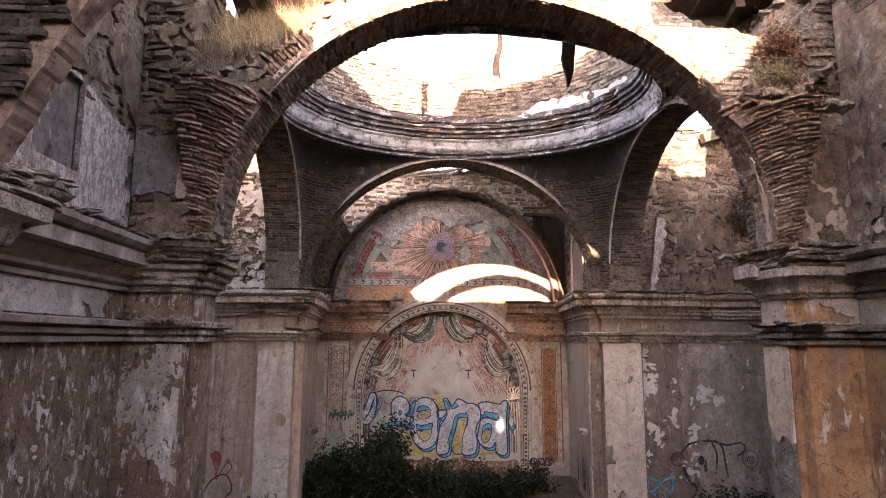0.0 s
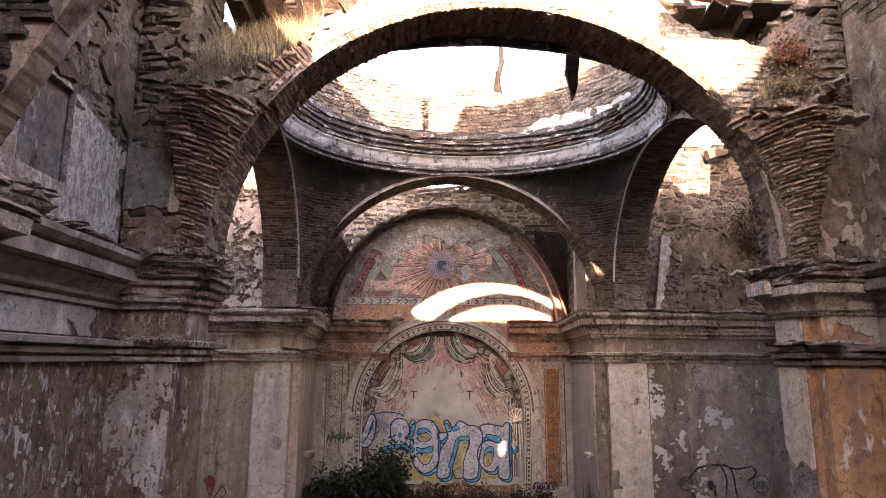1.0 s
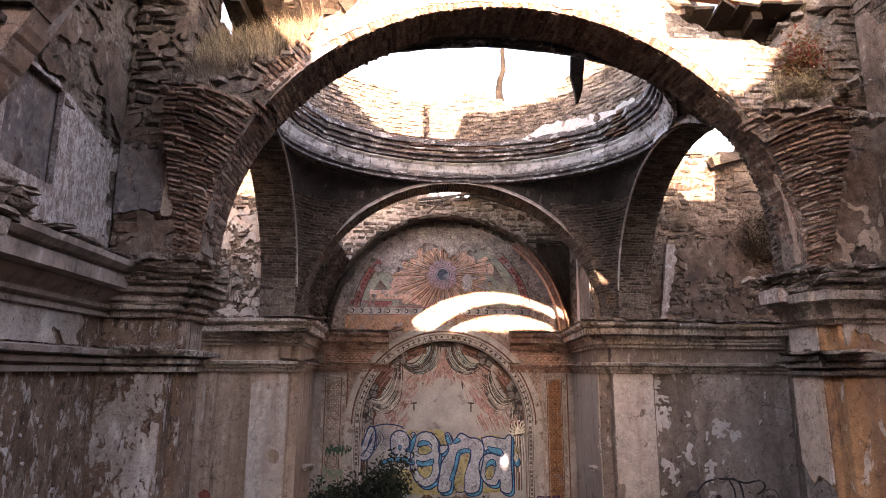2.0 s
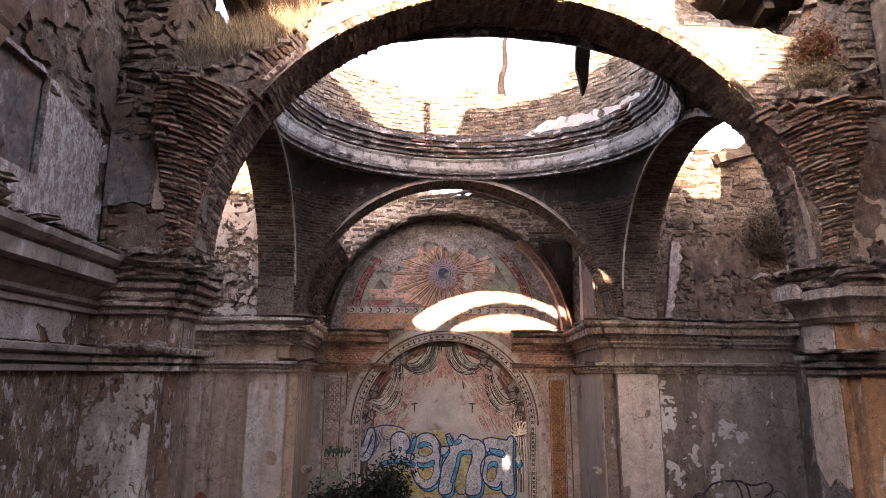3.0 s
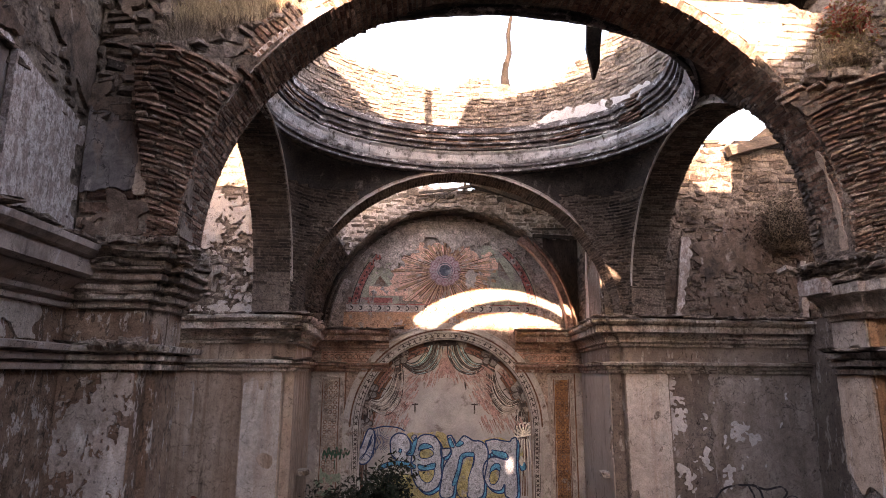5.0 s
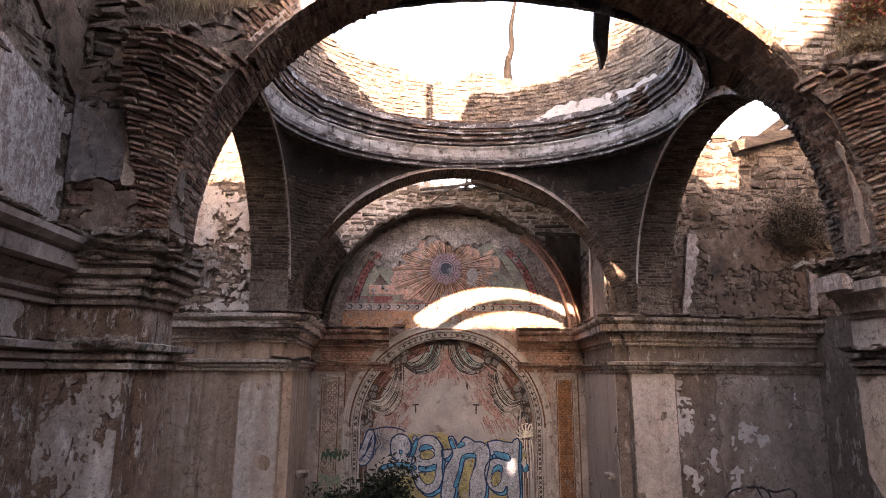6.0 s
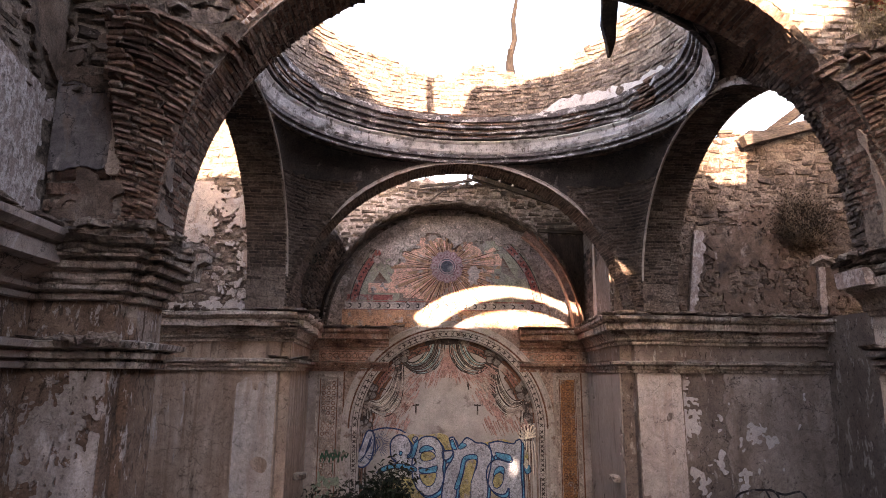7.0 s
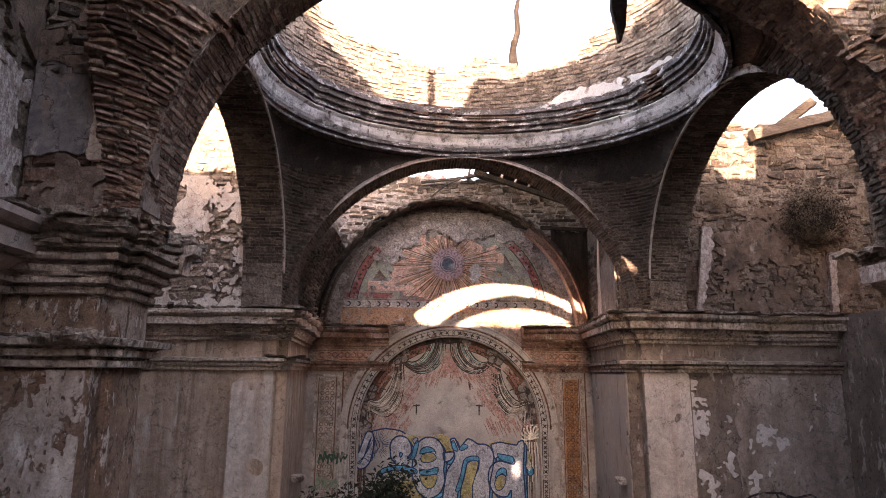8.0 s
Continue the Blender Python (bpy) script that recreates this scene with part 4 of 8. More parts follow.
# nave arch that still stands behind the fallen bay
half = smooth_line([(-2.12, 4.02), (-1.90, 4.46), (-1.63, 4.96), (-1.12, 5.75), (-0.42, 6.24), (0.28, 6.53), (0.87, 6.60)], 20)
line = half + [np.array((1.74 - p[0], p[1])) for p in half[-2::-1]]
vs, fs = [], []
n = len(line)
for k, p in enumerate(line):
    d = line[min(k + 1, n - 1)] - line[max(k - 1, 0)]
    d = d / np.linalg.norm(d)
    q = np.array((-d[1], d[0])) * (0.13 + 0.17 * max(0.0, 1 - abs(p[0] - 0.87) / 1.7) ** 0.5 + 0.02 * nz(k * 0.12, 0, 0, 1) + 0.012 * nz(k * 0.5, 4, 0, 1))
    wob = 0.010 * nz(k * 0.15, 2, 0, 1) + 0.008 * nz(k * 0.6, 7, 0, 1)
    vs += [(p[0] + wob, 2.97, p[1]), (p[0] + wob, 3.15, p[1]), (p[0] + q[0], 3.16, p[1] + q[1]), (p[0] + q[0], 2.97, p[1] + q[1])]
for k in range(n - 1):
    for i in range(4):
        j = (i + 1) % 4
        fs.append((4 * k + i, 4 * k + j, 4 * k + 4 + j, 4 * k + 4 + i))
fs += [(0, 1, 2, 3), tuple(4 * n - 4 + i for i in (3, 2, 1, 0))]
RIB_PLASTER = surface_mat("brown_plaster", [(0.25, (0.12, 0.078, 0.058)), (0.5, (0.225, 0.15, 0.115)), (0.8, (0.33, 0.25, 0.205))], 2.6, 120, 0.92, 0.3, blotch=0.4, pits=0.3, grain=0.22, cracks=0.65,
    spots=[((0.08, 0.052, 0.04), 0.58, 3.5, 0.04, (1, 1, 0.5)), ((0.36, 0.30, 0.27), 0.62, 7.0, 0.03, (1, 1, 0.5))])
RIB = tagged(part("nave_arch", (vs, fs), RIB_PLASTER), "brown plastered nave arch with broken edges", "arch", kind="structure")


def arch_line(x):
    xs_ = [p[0] for p in line]
    zs_ = [p[1] for p in line]
    return float(np.interp(x, xs_, zs_)) + 0.06


sp_l = slab(list(np.linspace(-2.66, -1.15, 40)), lambda u: arch_line(u), lambda u: float(np.interp(u, [-2.66, -1.9, -1.3, -1.15], [7.3, 6.85, 6.6, 5.9])) + 0.06 * nz(u, 0, 0, 6), along_x, 2.99, 3.13, 10)
# right spandrel is out of view; its top is shaped to block sun
shade_sp_r = slab(list(np.linspace(2.9, 4.40, 40)), lambda u: arch_line(u), lambda u: float(np.interp(u, [2.9, 3.1, 3.35, 3.55, 3.7, 4.4], [5.6, 5.7, 5.95, 6.5, 7.1, 7.6])) + 0.06 * nz(u, 0, 0, 6), along_x, 2.99, 3.13, 10)
part("spandrel", sp_l, MORTAR, RIB)
part("spandrel", shade_sp_r, MORTAR, RIB)

# unseen vault springing, added to shade the upper left nave wall
for nm, x, s in (("vault_springing_left", L_NAVE, 1),):
    def spring(u, d, z, x=x, s=s):
        t = min(max((z - 6.55) / 0.85, 0.0), 1.0)
        return (x + s * (d * (0.35 + 0.65 * t ** 0.6) + 0.05 * nz(u, z, d, 4)), u, z)
    w = part(nm, slab(list(np.linspace(-3.0, 5.5, 70)), lambda u: 6.55 + 0.04 * nz(u, 0, 0, 3), lambda u: 7.4 + 0.08 * nz(u, 2, 0, 3), spring, 0.68, -0.1, 6), MORTAR)
    tagged(w, "unseen vault springing added to shade the left nave wall", "vault", kind="structure")
# unseen beams added to keep sun off the roof void
for k, (xa, z) in enumerate(((2.15, 7.0), (2.3, 7.23), (2.45, 7.46))):
    part("roof_beam", beam((xa, 2.98, z), (4.5, 2.98, z + 0.05), 0.30, 0.24, 2 + k), WOOD, RIB)

# ---- masonry ----
def units(name, mat, jit, bev, seed):
    return [mesh_data(name, *rough_box(1, 1, 1, jit, bev, seed + k), mat) for k in range(12)]


def masonry(placed, name, mat, parent, variants, count=300, jit=0.006):
    """The first placed as pieces of their own, the rest joined."""
    pieces(placed[:count], name, mat, parent, variants)
    if len(placed) > count:
        part(name + "work", blocks(placed[count:], jit), mat, parent, kind="stuff")


def rubble_units(mat, seed):
    """Roughly squared stones with lost corners."""
    return [mesh_data("stone", *rough_box(1, 1, 1, 0.10, 0.20, seed + k), mat) for k in range(14)]


# BROWN_STONE darkened in colour for shaded nave, return and chapel walls
SHADED_STONE = surface_mat("shaded_rubble_stone", [(0.15, (0.042, 0.029, 0.023)), (0.4, (0.092, 0.065, 0.05)), (0.6, (0.138, 0.10, 0.079)), (0.9, (0.21, 0.166, 0.139))], 1.5, 30, 0.94, 0.9, vary=0.4, blotch=0.3,
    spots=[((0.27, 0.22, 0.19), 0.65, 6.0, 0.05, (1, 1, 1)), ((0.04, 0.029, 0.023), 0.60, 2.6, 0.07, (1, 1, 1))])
RUBBLE = {"shaded_rubble_stone": rubble_units(SHADED_STONE, 180), "rubble_stone": rubble_units(STONE, 120), "brown_rubble_stone": rubble_units(BROWN_STONE, 140), "old_brick": units("brick", BRICK, 0.03, 0.1, 160)}
UNIT_BRICKS = units("brick", BRICK, 0.030, 0.10, 0)
UNIT_STONES = units("stone", STONE, 0.045, 0.12, 20)
# darker brick and plaster for the crossing arches and pendentives
GREY_BRICK = surface_mat("dark_grey_brick", [(0.2, (0.040, 0.029, 0.024)), (0.45, (0.09, 0.064, 0.051)), (0.65, (0.14, 0.104, 0.084)), (0.85, (0.20, 0.16, 0.135))], 1.5, 30, 0.93, 0.7, vary=0.5, blotch=0.3)
BLACKISH_PLASTER = surface_mat("blackish_plaster", [(0.25, (0.035, 0.028, 0.026)), (0.5, (0.065, 0.053, 0.049)), (0.8, (0.12, 0.10, 0.093))], 1.6, 45, 0.9, 0.35, spots=[((0.17, 0.145, 0.135), 0.64, 5.0, 0.03, (1, 1, 0.4))], cracks=0.65)
PALE_STONE = surface_mat("limewashed_stone", [(0.2, (0.16, 0.12, 0.095)), (0.45, (0.28, 0.22, 0.18)), (0.65, (0.38, 0.31, 0.26)), (0.9, (0.48, 0.42, 0.365))], 1.5, 24, 0.93, 0.6, vary=0.4)
PALE_LIME = surface_mat("old_limewash", [(0.25, (0.19, 0.15, 0.115)), (0.5, (0.26, 0.215, 0.172)), (0.8, (0.33, 0.285, 0.235))], 2.0, 24, 0.92, 0.4, spots=[((0.10, 0.075, 0.055), 0.66, 9.0, 0.02, (1, 1, 1)), ((0.16, 0.12, 0.09), 0.62, 3.0, 0.03, (1, 1, 1))])
RUBBLE["limewashed_stone"] = rubble_units(PALE_STONE, 180)
UNIT_GREY = units("brick", GREY_BRICK, 0.035, 0.10, 40)


def springer(name, side):
    """The corbelled stump of the nave vault beside the near arch."""
    cx = NEAR_ARCH[0]
    outer = cx + side * 3.02

    def inner(z):
        return arch_x(NEAR_ARCH, z, side)

    def front(u, z):
        t = min(max((z - 4.15) / 1.35, 0.0), 1.0)
        fade = min(max(side * (u - inner(z)) / 0.42, 0.0), 1.0)
        return N_FACE - 0.02 - 0.48 * t ** 1.3 * fade ** 0.8

    def top(u):
        d = abs(u - cx)
        return float(np.interp(d, [2.05, 2.3, 2.5, 3.02], [5.72, 5.60, 5.5, 5.5])) - (0.08 if side > 0 else 0.0) + 0.03 * nz(u, side, 0, 6)
    us = [cx + side * d for d in np.linspace(2.05, 3.02, 40)]
    if side < 0:
        us = us[::-1]
    low = arc(*NEAR_ARCH, 4.03)
    vs, fs = slab(us, low, lambda u: max(top(u), low(u) + 0.03), lambda u, d, z: (u, front(u, z) + 0.012 + 0.012 * nz(u, z, 0, 9) if d < 1 else N_FACE + 0.05, z), 0.0, 2.0, 14)
    w = part(name, (vs, fs), MORTAR)
    tagged(w, "corbelled brick stump of the fallen nave vault", "vault", kind="structure")

    def point(u, v):
        e = min(max(1 - abs(inner(v) - u) / 0.45, 0.0), 1.0)
        z = v - 0.10 * e * e
        return Vector((u, front(u, z), z))

    def surf(u, v):
        eu = (point(u + 0.02, v) - point(u - 0.02, v)) / 0.04
        ev = Vector((0, 0, 1))
        n = eu.cross(ev).normalized()
        return point(u, v), eu, n.cross(eu).normalized() * -1.0 if n.cross(eu).z < 0 else n.cross(eu).normalized(), n

    def ext(v):
        a, b = sorted((outer, inner(v - 0.10)))
        return a, b
    fr = laid(surf, 4.10, 5.46 if side > 0 else 5.5, ext, 0.17, 0.029, 0.009, 0.20, 0.020, 0.45, tilt=0.010)
    fr += laid(surf, 5.5, 5.72, lambda v: tuple(sorted((cx + side * float(np.interp(v, [5.5, 5.60, 5.72], [2.5, 2.3, 2.1])), inner(v)))), 0.2, 0.040, 0.014, 0.2, 0.03, 0.3)
    pieces(fr[-300:], "brick", BRICK, w, UNIT_BRICKS)
    if len(fr) > 300:
        part("brickwork", blocks(fr[:-300]), BRICK, w, kind="stuff")

    return w


SPR_L = springer("springer_left", -1)
SPR_R = springer("springer_right", 1)


def arch_masonry(parent, arch, y0, y1, face_y, dull, near, axis="x", ring=0.28, lo=4.1):
    """Brick intrados and face ring of an arch in a wall that runs along axis."""
    c, zc, a, b = arch
    N = 400
    ts = np.linspace(0, math.pi, N + 1)
    P = np.array([(c - a * math.cos(t), zc + b * math.sin(t)) for t in ts])
    S = np.concatenate([[0], np.cumsum(np.hypot(*np.diff(P, axis=0).T))])

    def at(s):
        t = float(np.interp(s, S, ts))
        p = (c - a * math.cos(t), zc + b * math.sin(t))
        tan = Vector((a * math.sin(t), 0, b * math.cos(t))).normalized()
        nor = Vector((tan.z, 0, -tan.x))
        return p, tan, nor

    def swap(v):
        return Vector((v[1], v[0], v[2])) if axis == "y" else Vector(v)

    def soffit(u, v):
        p, tan, nor = at(v)
        return (swap((p[0], u, p[1])), swap((0, 1, 0)), swap(tan), swap(nor))

    def face(u, v):
        p, tan, nor = at(v)
        q = Vector((p[0], face_y, p[1])) - nor * u
        return (swap(q), swap(-nor), swap(tan), swap((0, -1 if face_y < (y0 + y1) / 2 else 1, 0)))
    s0 = float(np.interp(lo, P[:N // 2, 1], S[:N // 2]))
    s1 = S[-1] - s0
    fr = laid(soffit, s0, s1, lambda v: (min(y0, y1), near_back(at(v)[0][0]) if near else max(y0, y1)), 0.2, 0.040, 0.009, 0.1, 0.006, 0.4, tilt=0.008)
    mat = GREY_BRICK if dull else BRICK
    masonry(fr, "brick", mat, parent, UNIT_GREY if dull else UNIT_BRICKS, 300, 0.004)
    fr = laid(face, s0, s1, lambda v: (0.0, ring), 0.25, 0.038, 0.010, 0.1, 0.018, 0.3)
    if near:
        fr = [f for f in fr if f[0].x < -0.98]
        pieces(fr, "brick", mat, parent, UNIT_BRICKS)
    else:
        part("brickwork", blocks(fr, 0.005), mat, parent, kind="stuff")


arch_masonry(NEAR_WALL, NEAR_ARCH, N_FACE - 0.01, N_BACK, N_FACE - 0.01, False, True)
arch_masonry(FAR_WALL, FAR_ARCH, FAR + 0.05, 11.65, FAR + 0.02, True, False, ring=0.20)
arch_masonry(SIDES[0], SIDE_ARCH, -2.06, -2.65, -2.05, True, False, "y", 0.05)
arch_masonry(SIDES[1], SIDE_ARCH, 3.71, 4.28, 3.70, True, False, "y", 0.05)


# archivolts: pale stucco edges
def edge_band(arch, face, out, axis, a0, a1, width=0.09, n=90, off=0.0):
    c, zc, a, b = arch
    vs, fs = [], []
    for i in range(n + 1):
        t = radians(a0 + (a1 - a0) * i / n)
        wob = 0.012 * nz(i * 0.4, a0, 0, 1)
        fade = min(1.0, (i + 0.5) / 9, (n - i + 0.5) / 9)
        for r, d in ((off + 0.002, 0.0), (off - 0.004 + wob, out), (off + width * 0.45 * fade, out + 0.012), (off + width * fade + wob, out), (off + width * fade, 0.0)):
            x, z = c - (a + r) * math.cos(t), zc + (b + r) * math.sin(t)
            vs.append((x, face + d, z) if axis == "x" else (face + d, x, z))
    for i in range(n):
        for j in range(4):
            q = i * 5 + j
            fs.append((q, q + 1, q + 6, q + 5))
    fs += [(0, 1, 2, 3, 4), tuple(len(vs) - k for k in (1, 2, 3, 4, 5))]
    return vs, fs



# rubble of the sunlit face over the near arch
def over_arch(u, v):
    return all(v > near_low(u + e) + (0.05 if u > -0.98 else 0.3) and v < near_top(u + e) - 0.05 for e in (-0.09, 0.0, 0.09))


fr = laid(facing_y(N_FACE), 4.6, 7.1, lambda v: (-1.9, 3.7), 0.17, 0.060, 0.010, 0.12, 0.014, 0.45, keep=over_arch)
masonry(fr, "stone", PALE_STONE, NEAR_WALL, units("stone", PALE_STONE, 0.045, 0.12, 80), 300, 0.006)
part("limewash", plaster_sheet(facing_y(N_FACE - 0.004), -1.15, 3.2, 5.3, 6.95, lambda u, v: over_arch(u, v) and v < near_top(u) - 0.06 and nz(u, v, 6, 2.2) + 0.6 * nz(u, v, 2, 9.0) > -0.42 and (u < 2.75 or nz(u, v, 9, 2.0) > (u - 3.0)), 0.03, 0.010), PALE_LIME, NEAR_WALL)
part("plaster_edge", edge_band(NEAR_ARCH, N_FACE, -0.03, "x", 27, 54, 0.085, 70), PLASTER_WHITE, NEAR_WALL)

# stones beside the stumps, either side of the nave
def block_wall(parent, surface, u0, u1, v0, v1, length, height, mat=STONE, keep=None, proud=0.014, name="stone", joint=0.013, objects=True, jit=0.007, tilt=0.03, uneven=0.0):
    fr = laid(surface, v0, v1, lambda v: (u0, u1), length, height, joint, 0.16, proud, 0.5, keep=keep, tilt=tilt, uneven=uneven)
    if objects:
        pieces(fr[:250], name, mat, parent, RUBBLE[mat.name])
        fr = fr[250:]
    if fr:
        part("stonework", blocks(fr, jit), mat, parent, kind="stuff")


w = part("wall_return_left", slab(list(np.linspace(-2.62, -2.10, 6)), lambda u: 4.03, lambda u: 7.2, along_x, 5.64, 6.33, 8), MORTAR)
RET_L = tagged(w, "stone return wall between nave and crossing", "wall", kind="structure")
block_wall(RET_L, facing_y(5.62), -2.62, -2.16, 5.05, 7.15, 0.24, 0.10, SHADED_STONE, proud=0.022, tilt=0.02, joint=0.012, uneven=0.3)
block_wall(RET_L, facing_x(-2.11, 1), 5.66, 6.3, 5.3, 7.15, 0.22, 0.09, SHADED_STONE, objects=False, proud=0.03, jit=0.010)
block_wall(RET_L, facing_y(5.63), -2.62, -2.12, 4.06, 4.50, 0.2, 0.10, BRICK)
part("plaster", plaster_sheet(facing_y(5.62), -2.62, -2.10, 4.38, 5.34, lambda u, v: v > 4.50 + 0.06 * nz(u, 0, 0, 9) - 0.25 * max(0, -2.45 - u) and v < 5.12 + 0.10 * nz(u, 4, 0, 6) - 0.5 * (u + 2.4) and u < -2.21 + 0.03 * nz(v, 3, 0, 9), 0.014, 0.016), SLATE_PLASTER, RET_L, "dark slate plaster remnant")
part("plaster", plaster_sheet(facing_y(5.61), -2.24, -2.08, 4.44, 5.16, lambda u, v: -2.20 + 0.03 * nz(v, 3, 0, 9) < u < -2.13 + 0.03 * nz(v, 8, 0, 7), 0.012, 0.03), PLASTER_TAN, RET_L)
def return_top(u):
    return float(np.interp(u, [3.84, 3.93, 4.0, 4.12, 4.25, 4.4], [5.46, 5.52, 5.9, 6.4, 7.0, 7.4])) + 0.03 * nz(u, 0, 0, 12)


w = part("wall_return_right", slab(list(np.linspace(3.84, 4.40, 24)), lambda u: 4.03, return_top, along_x, 5.66, 6.33, 8), MORTAR)
RET_R = tagged(w, "stone return wall between nave and crossing", "wall", kind="structure")
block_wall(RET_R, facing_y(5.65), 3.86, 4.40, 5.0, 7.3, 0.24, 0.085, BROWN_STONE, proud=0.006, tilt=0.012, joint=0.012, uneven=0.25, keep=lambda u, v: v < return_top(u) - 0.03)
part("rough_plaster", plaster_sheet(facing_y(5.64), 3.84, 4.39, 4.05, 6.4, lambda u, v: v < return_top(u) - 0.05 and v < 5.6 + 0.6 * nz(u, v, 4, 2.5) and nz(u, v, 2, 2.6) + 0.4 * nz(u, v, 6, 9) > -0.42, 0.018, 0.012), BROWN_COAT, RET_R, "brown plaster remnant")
part("plaster", plaster_sheet(facing_y(5.63), 3.88, 4.38, 4.05, 5.2, lambda u, v: nz(u, v, 12, 3.6) + 0.6 * nz(u, v, 3, 13.0) > 0.20 + 0.5 * (v - 4.3), 0.012, 0.006), PLASTER_TAN, RET_R, "pale flaking plaster")

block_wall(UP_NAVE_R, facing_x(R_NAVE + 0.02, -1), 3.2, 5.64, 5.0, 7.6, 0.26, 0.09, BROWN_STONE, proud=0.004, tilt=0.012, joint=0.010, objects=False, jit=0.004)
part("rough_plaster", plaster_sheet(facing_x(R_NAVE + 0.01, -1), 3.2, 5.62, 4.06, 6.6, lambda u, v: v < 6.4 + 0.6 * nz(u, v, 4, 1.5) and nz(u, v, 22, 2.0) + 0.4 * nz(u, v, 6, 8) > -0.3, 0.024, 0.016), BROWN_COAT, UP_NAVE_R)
part("plaster", plaster_sheet(facing_x(R_NAVE - 0.004, -1), 3.2, 5.6, 4.06, 5.4, lambda u, v: nz(u, v, 32, 3.0) + 0.6 * nz(u, v, 3, 12.0) > 0.22 + 0.4 * (v - 4.3), 0.016, 0.006), PLASTER_TAN, UP_NAVE_R)

# darker version of GREY_BRICK for the left spandrel
DARK_BRICK = surface_mat("dark_brick", [(0.2, (0.024, 0.017, 0.014)), (0.45, (0.052, 0.037, 0.03)), (0.65, (0.085, 0.063, 0.052)), (0.85, (0.15, 0.12, 0.105))], 1.5, 40, 0.93, 0.8, vary=0.5,
    spots=[((0.34, 0.29, 0.265), 0.66, 9.0, 0.03, (1, 1, 1))])
for a, b in ((-2.64, -1.2),):
    block_wall(RIB, facing_y(2.950), a, b, 4.1, 7.1, 0.15, 0.034, DARK_BRICK, proud=0.014, tilt=0.02, joint=0.005, objects=False, jit=0.004, keep=lambda u, v: v > arch_line(u) + 0.11 and v < np.interp(u, [-2.66, -1.9, -1.3, -1.15], [7.2, 6.75, 6.5, 5.8]))

# upper nave wall on the left: stones above, pale plaster below
def plaster_line(u):
    return float(np.interp(u, [3.0, 4.7, 4.85, 5.1, 5.4, 5.62], [5.2, 5.2, 5.16, 5.09, 5.04, 5.0])) + 0.03 * nz(u, 0, 0, 9)


block_wall(UP_NAVE_L, facing_x(X0 - 0.012, 1), 2.9, 5.62, 4.3, 7.4, 0.22, 0.075, SHADED_STONE, jit=0.006, tilt=0.015, proud=0.012, joint=0.012, uneven=0.2, keep=lambda u, v: v > plaster_line(u) - 0.08 and not (WY0 - 0.05 < u < WY1 + 0.05 and v < WZ1 + 0.04) and v < nave_l_top(u) - 0.05)
part("plaster", plaster_sheet(facing_x(X0, 1), 3.1, 5.62, 4.05, 5.4, lambda u, v: v < plaster_line(u) and not (WY0 < u < WY1 and WZ0 < v < WZ1) and not (u > 5.50 + 0.05 * nz(v, 0, 0, 6) and nz(u, v, 0, 8) > 0.0), 0.016, 0.016), PLASTER_WHITE, UP_NAVE_L)

part("rough_plaster", plaster_sheet(facing_x(X0 + 0.02, 1), 3.1, 5.62, 4.9, 7.3, lambda u, v: v > plaster_line(u) + 0.02 and not (WY0 - 0.04 < u < WY1 + 0.04 and v < WZ1 + 0.04) and nz(u, v, 14, 1.7) + 0.5 * nz(u, v, 5, 5.0) + 0.3 * nz(u, v, 2, 13) > 0.16, 0.018, 0.014), SHADED_COAT, UP_NAVE_L)
part("rough_plaster", plaster_sheet(facing_y(5.615), -2.62, -2.14, 5.1, 7.1, lambda u, v: nz(u, v, 44, 2.0) + 0.5 * nz(u, v, 5, 6.0) + 0.3 * nz(u, v, 8, 17.0) > 0.30, 0.014, 0.022), SHADED_COAT, RET_L)
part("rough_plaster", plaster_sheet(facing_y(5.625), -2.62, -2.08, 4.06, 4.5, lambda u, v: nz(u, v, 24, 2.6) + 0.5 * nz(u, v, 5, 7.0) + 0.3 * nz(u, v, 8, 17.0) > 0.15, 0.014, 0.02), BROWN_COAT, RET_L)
# transept walls: rubble
block_wall(UP_L, facing_y(BACK + 0.06), -4.6, -2.62, 4.06, 7.6, 0.24, 0.105, mat=PALE_STONE, keep=lambda u, v: v < up_left(u), proud=0.012, jit=0.018, uneven=0.7, tilt=0.03, joint=0.018)
block_wall(UP_R, facing_y(BACK + 0.06), 4.27, 7.75, 4.06, 7.8, 0.26, 0.115, mat=SHADED_STONE, keep=lambda u, v: v < up_right(u), proud=0.012, jit=0.024, uneven=0.8, tilt=0.035, joint=0.02)
SCRAP = surface_mat("white_plaster_scraps", [(0.3, (0.36, 0.315, 0.29)), (0.5, (0.50, 0.45, 0.425)), (0.8, (0.64, 0.59, 0.57))], 1.6, 60, 0.9, 0.3, blotch=0.15, pits=0.3, grain=0.2, spots=[((0.30, 0.24, 0.21), 0.58, 7.0, 0.03, (1, 1, 0.6))])
part("plaster", plaster_sheet(facing_y(BACK + 0.036), -4.3, -2.64, 4.06, 6.2, lambda u, v: nz(u, v, 8, 1.8) + 0.5 * nz(u, v, 3, 7.0) + 0.4 * nz(u, v, 5, 21.0) > -0.10 + 0.45 * max(0.0, v - 5.3), 0.016, 0.024), PLASTER_PALE, UP_L, "pale pinkish-grey plaster remnant")
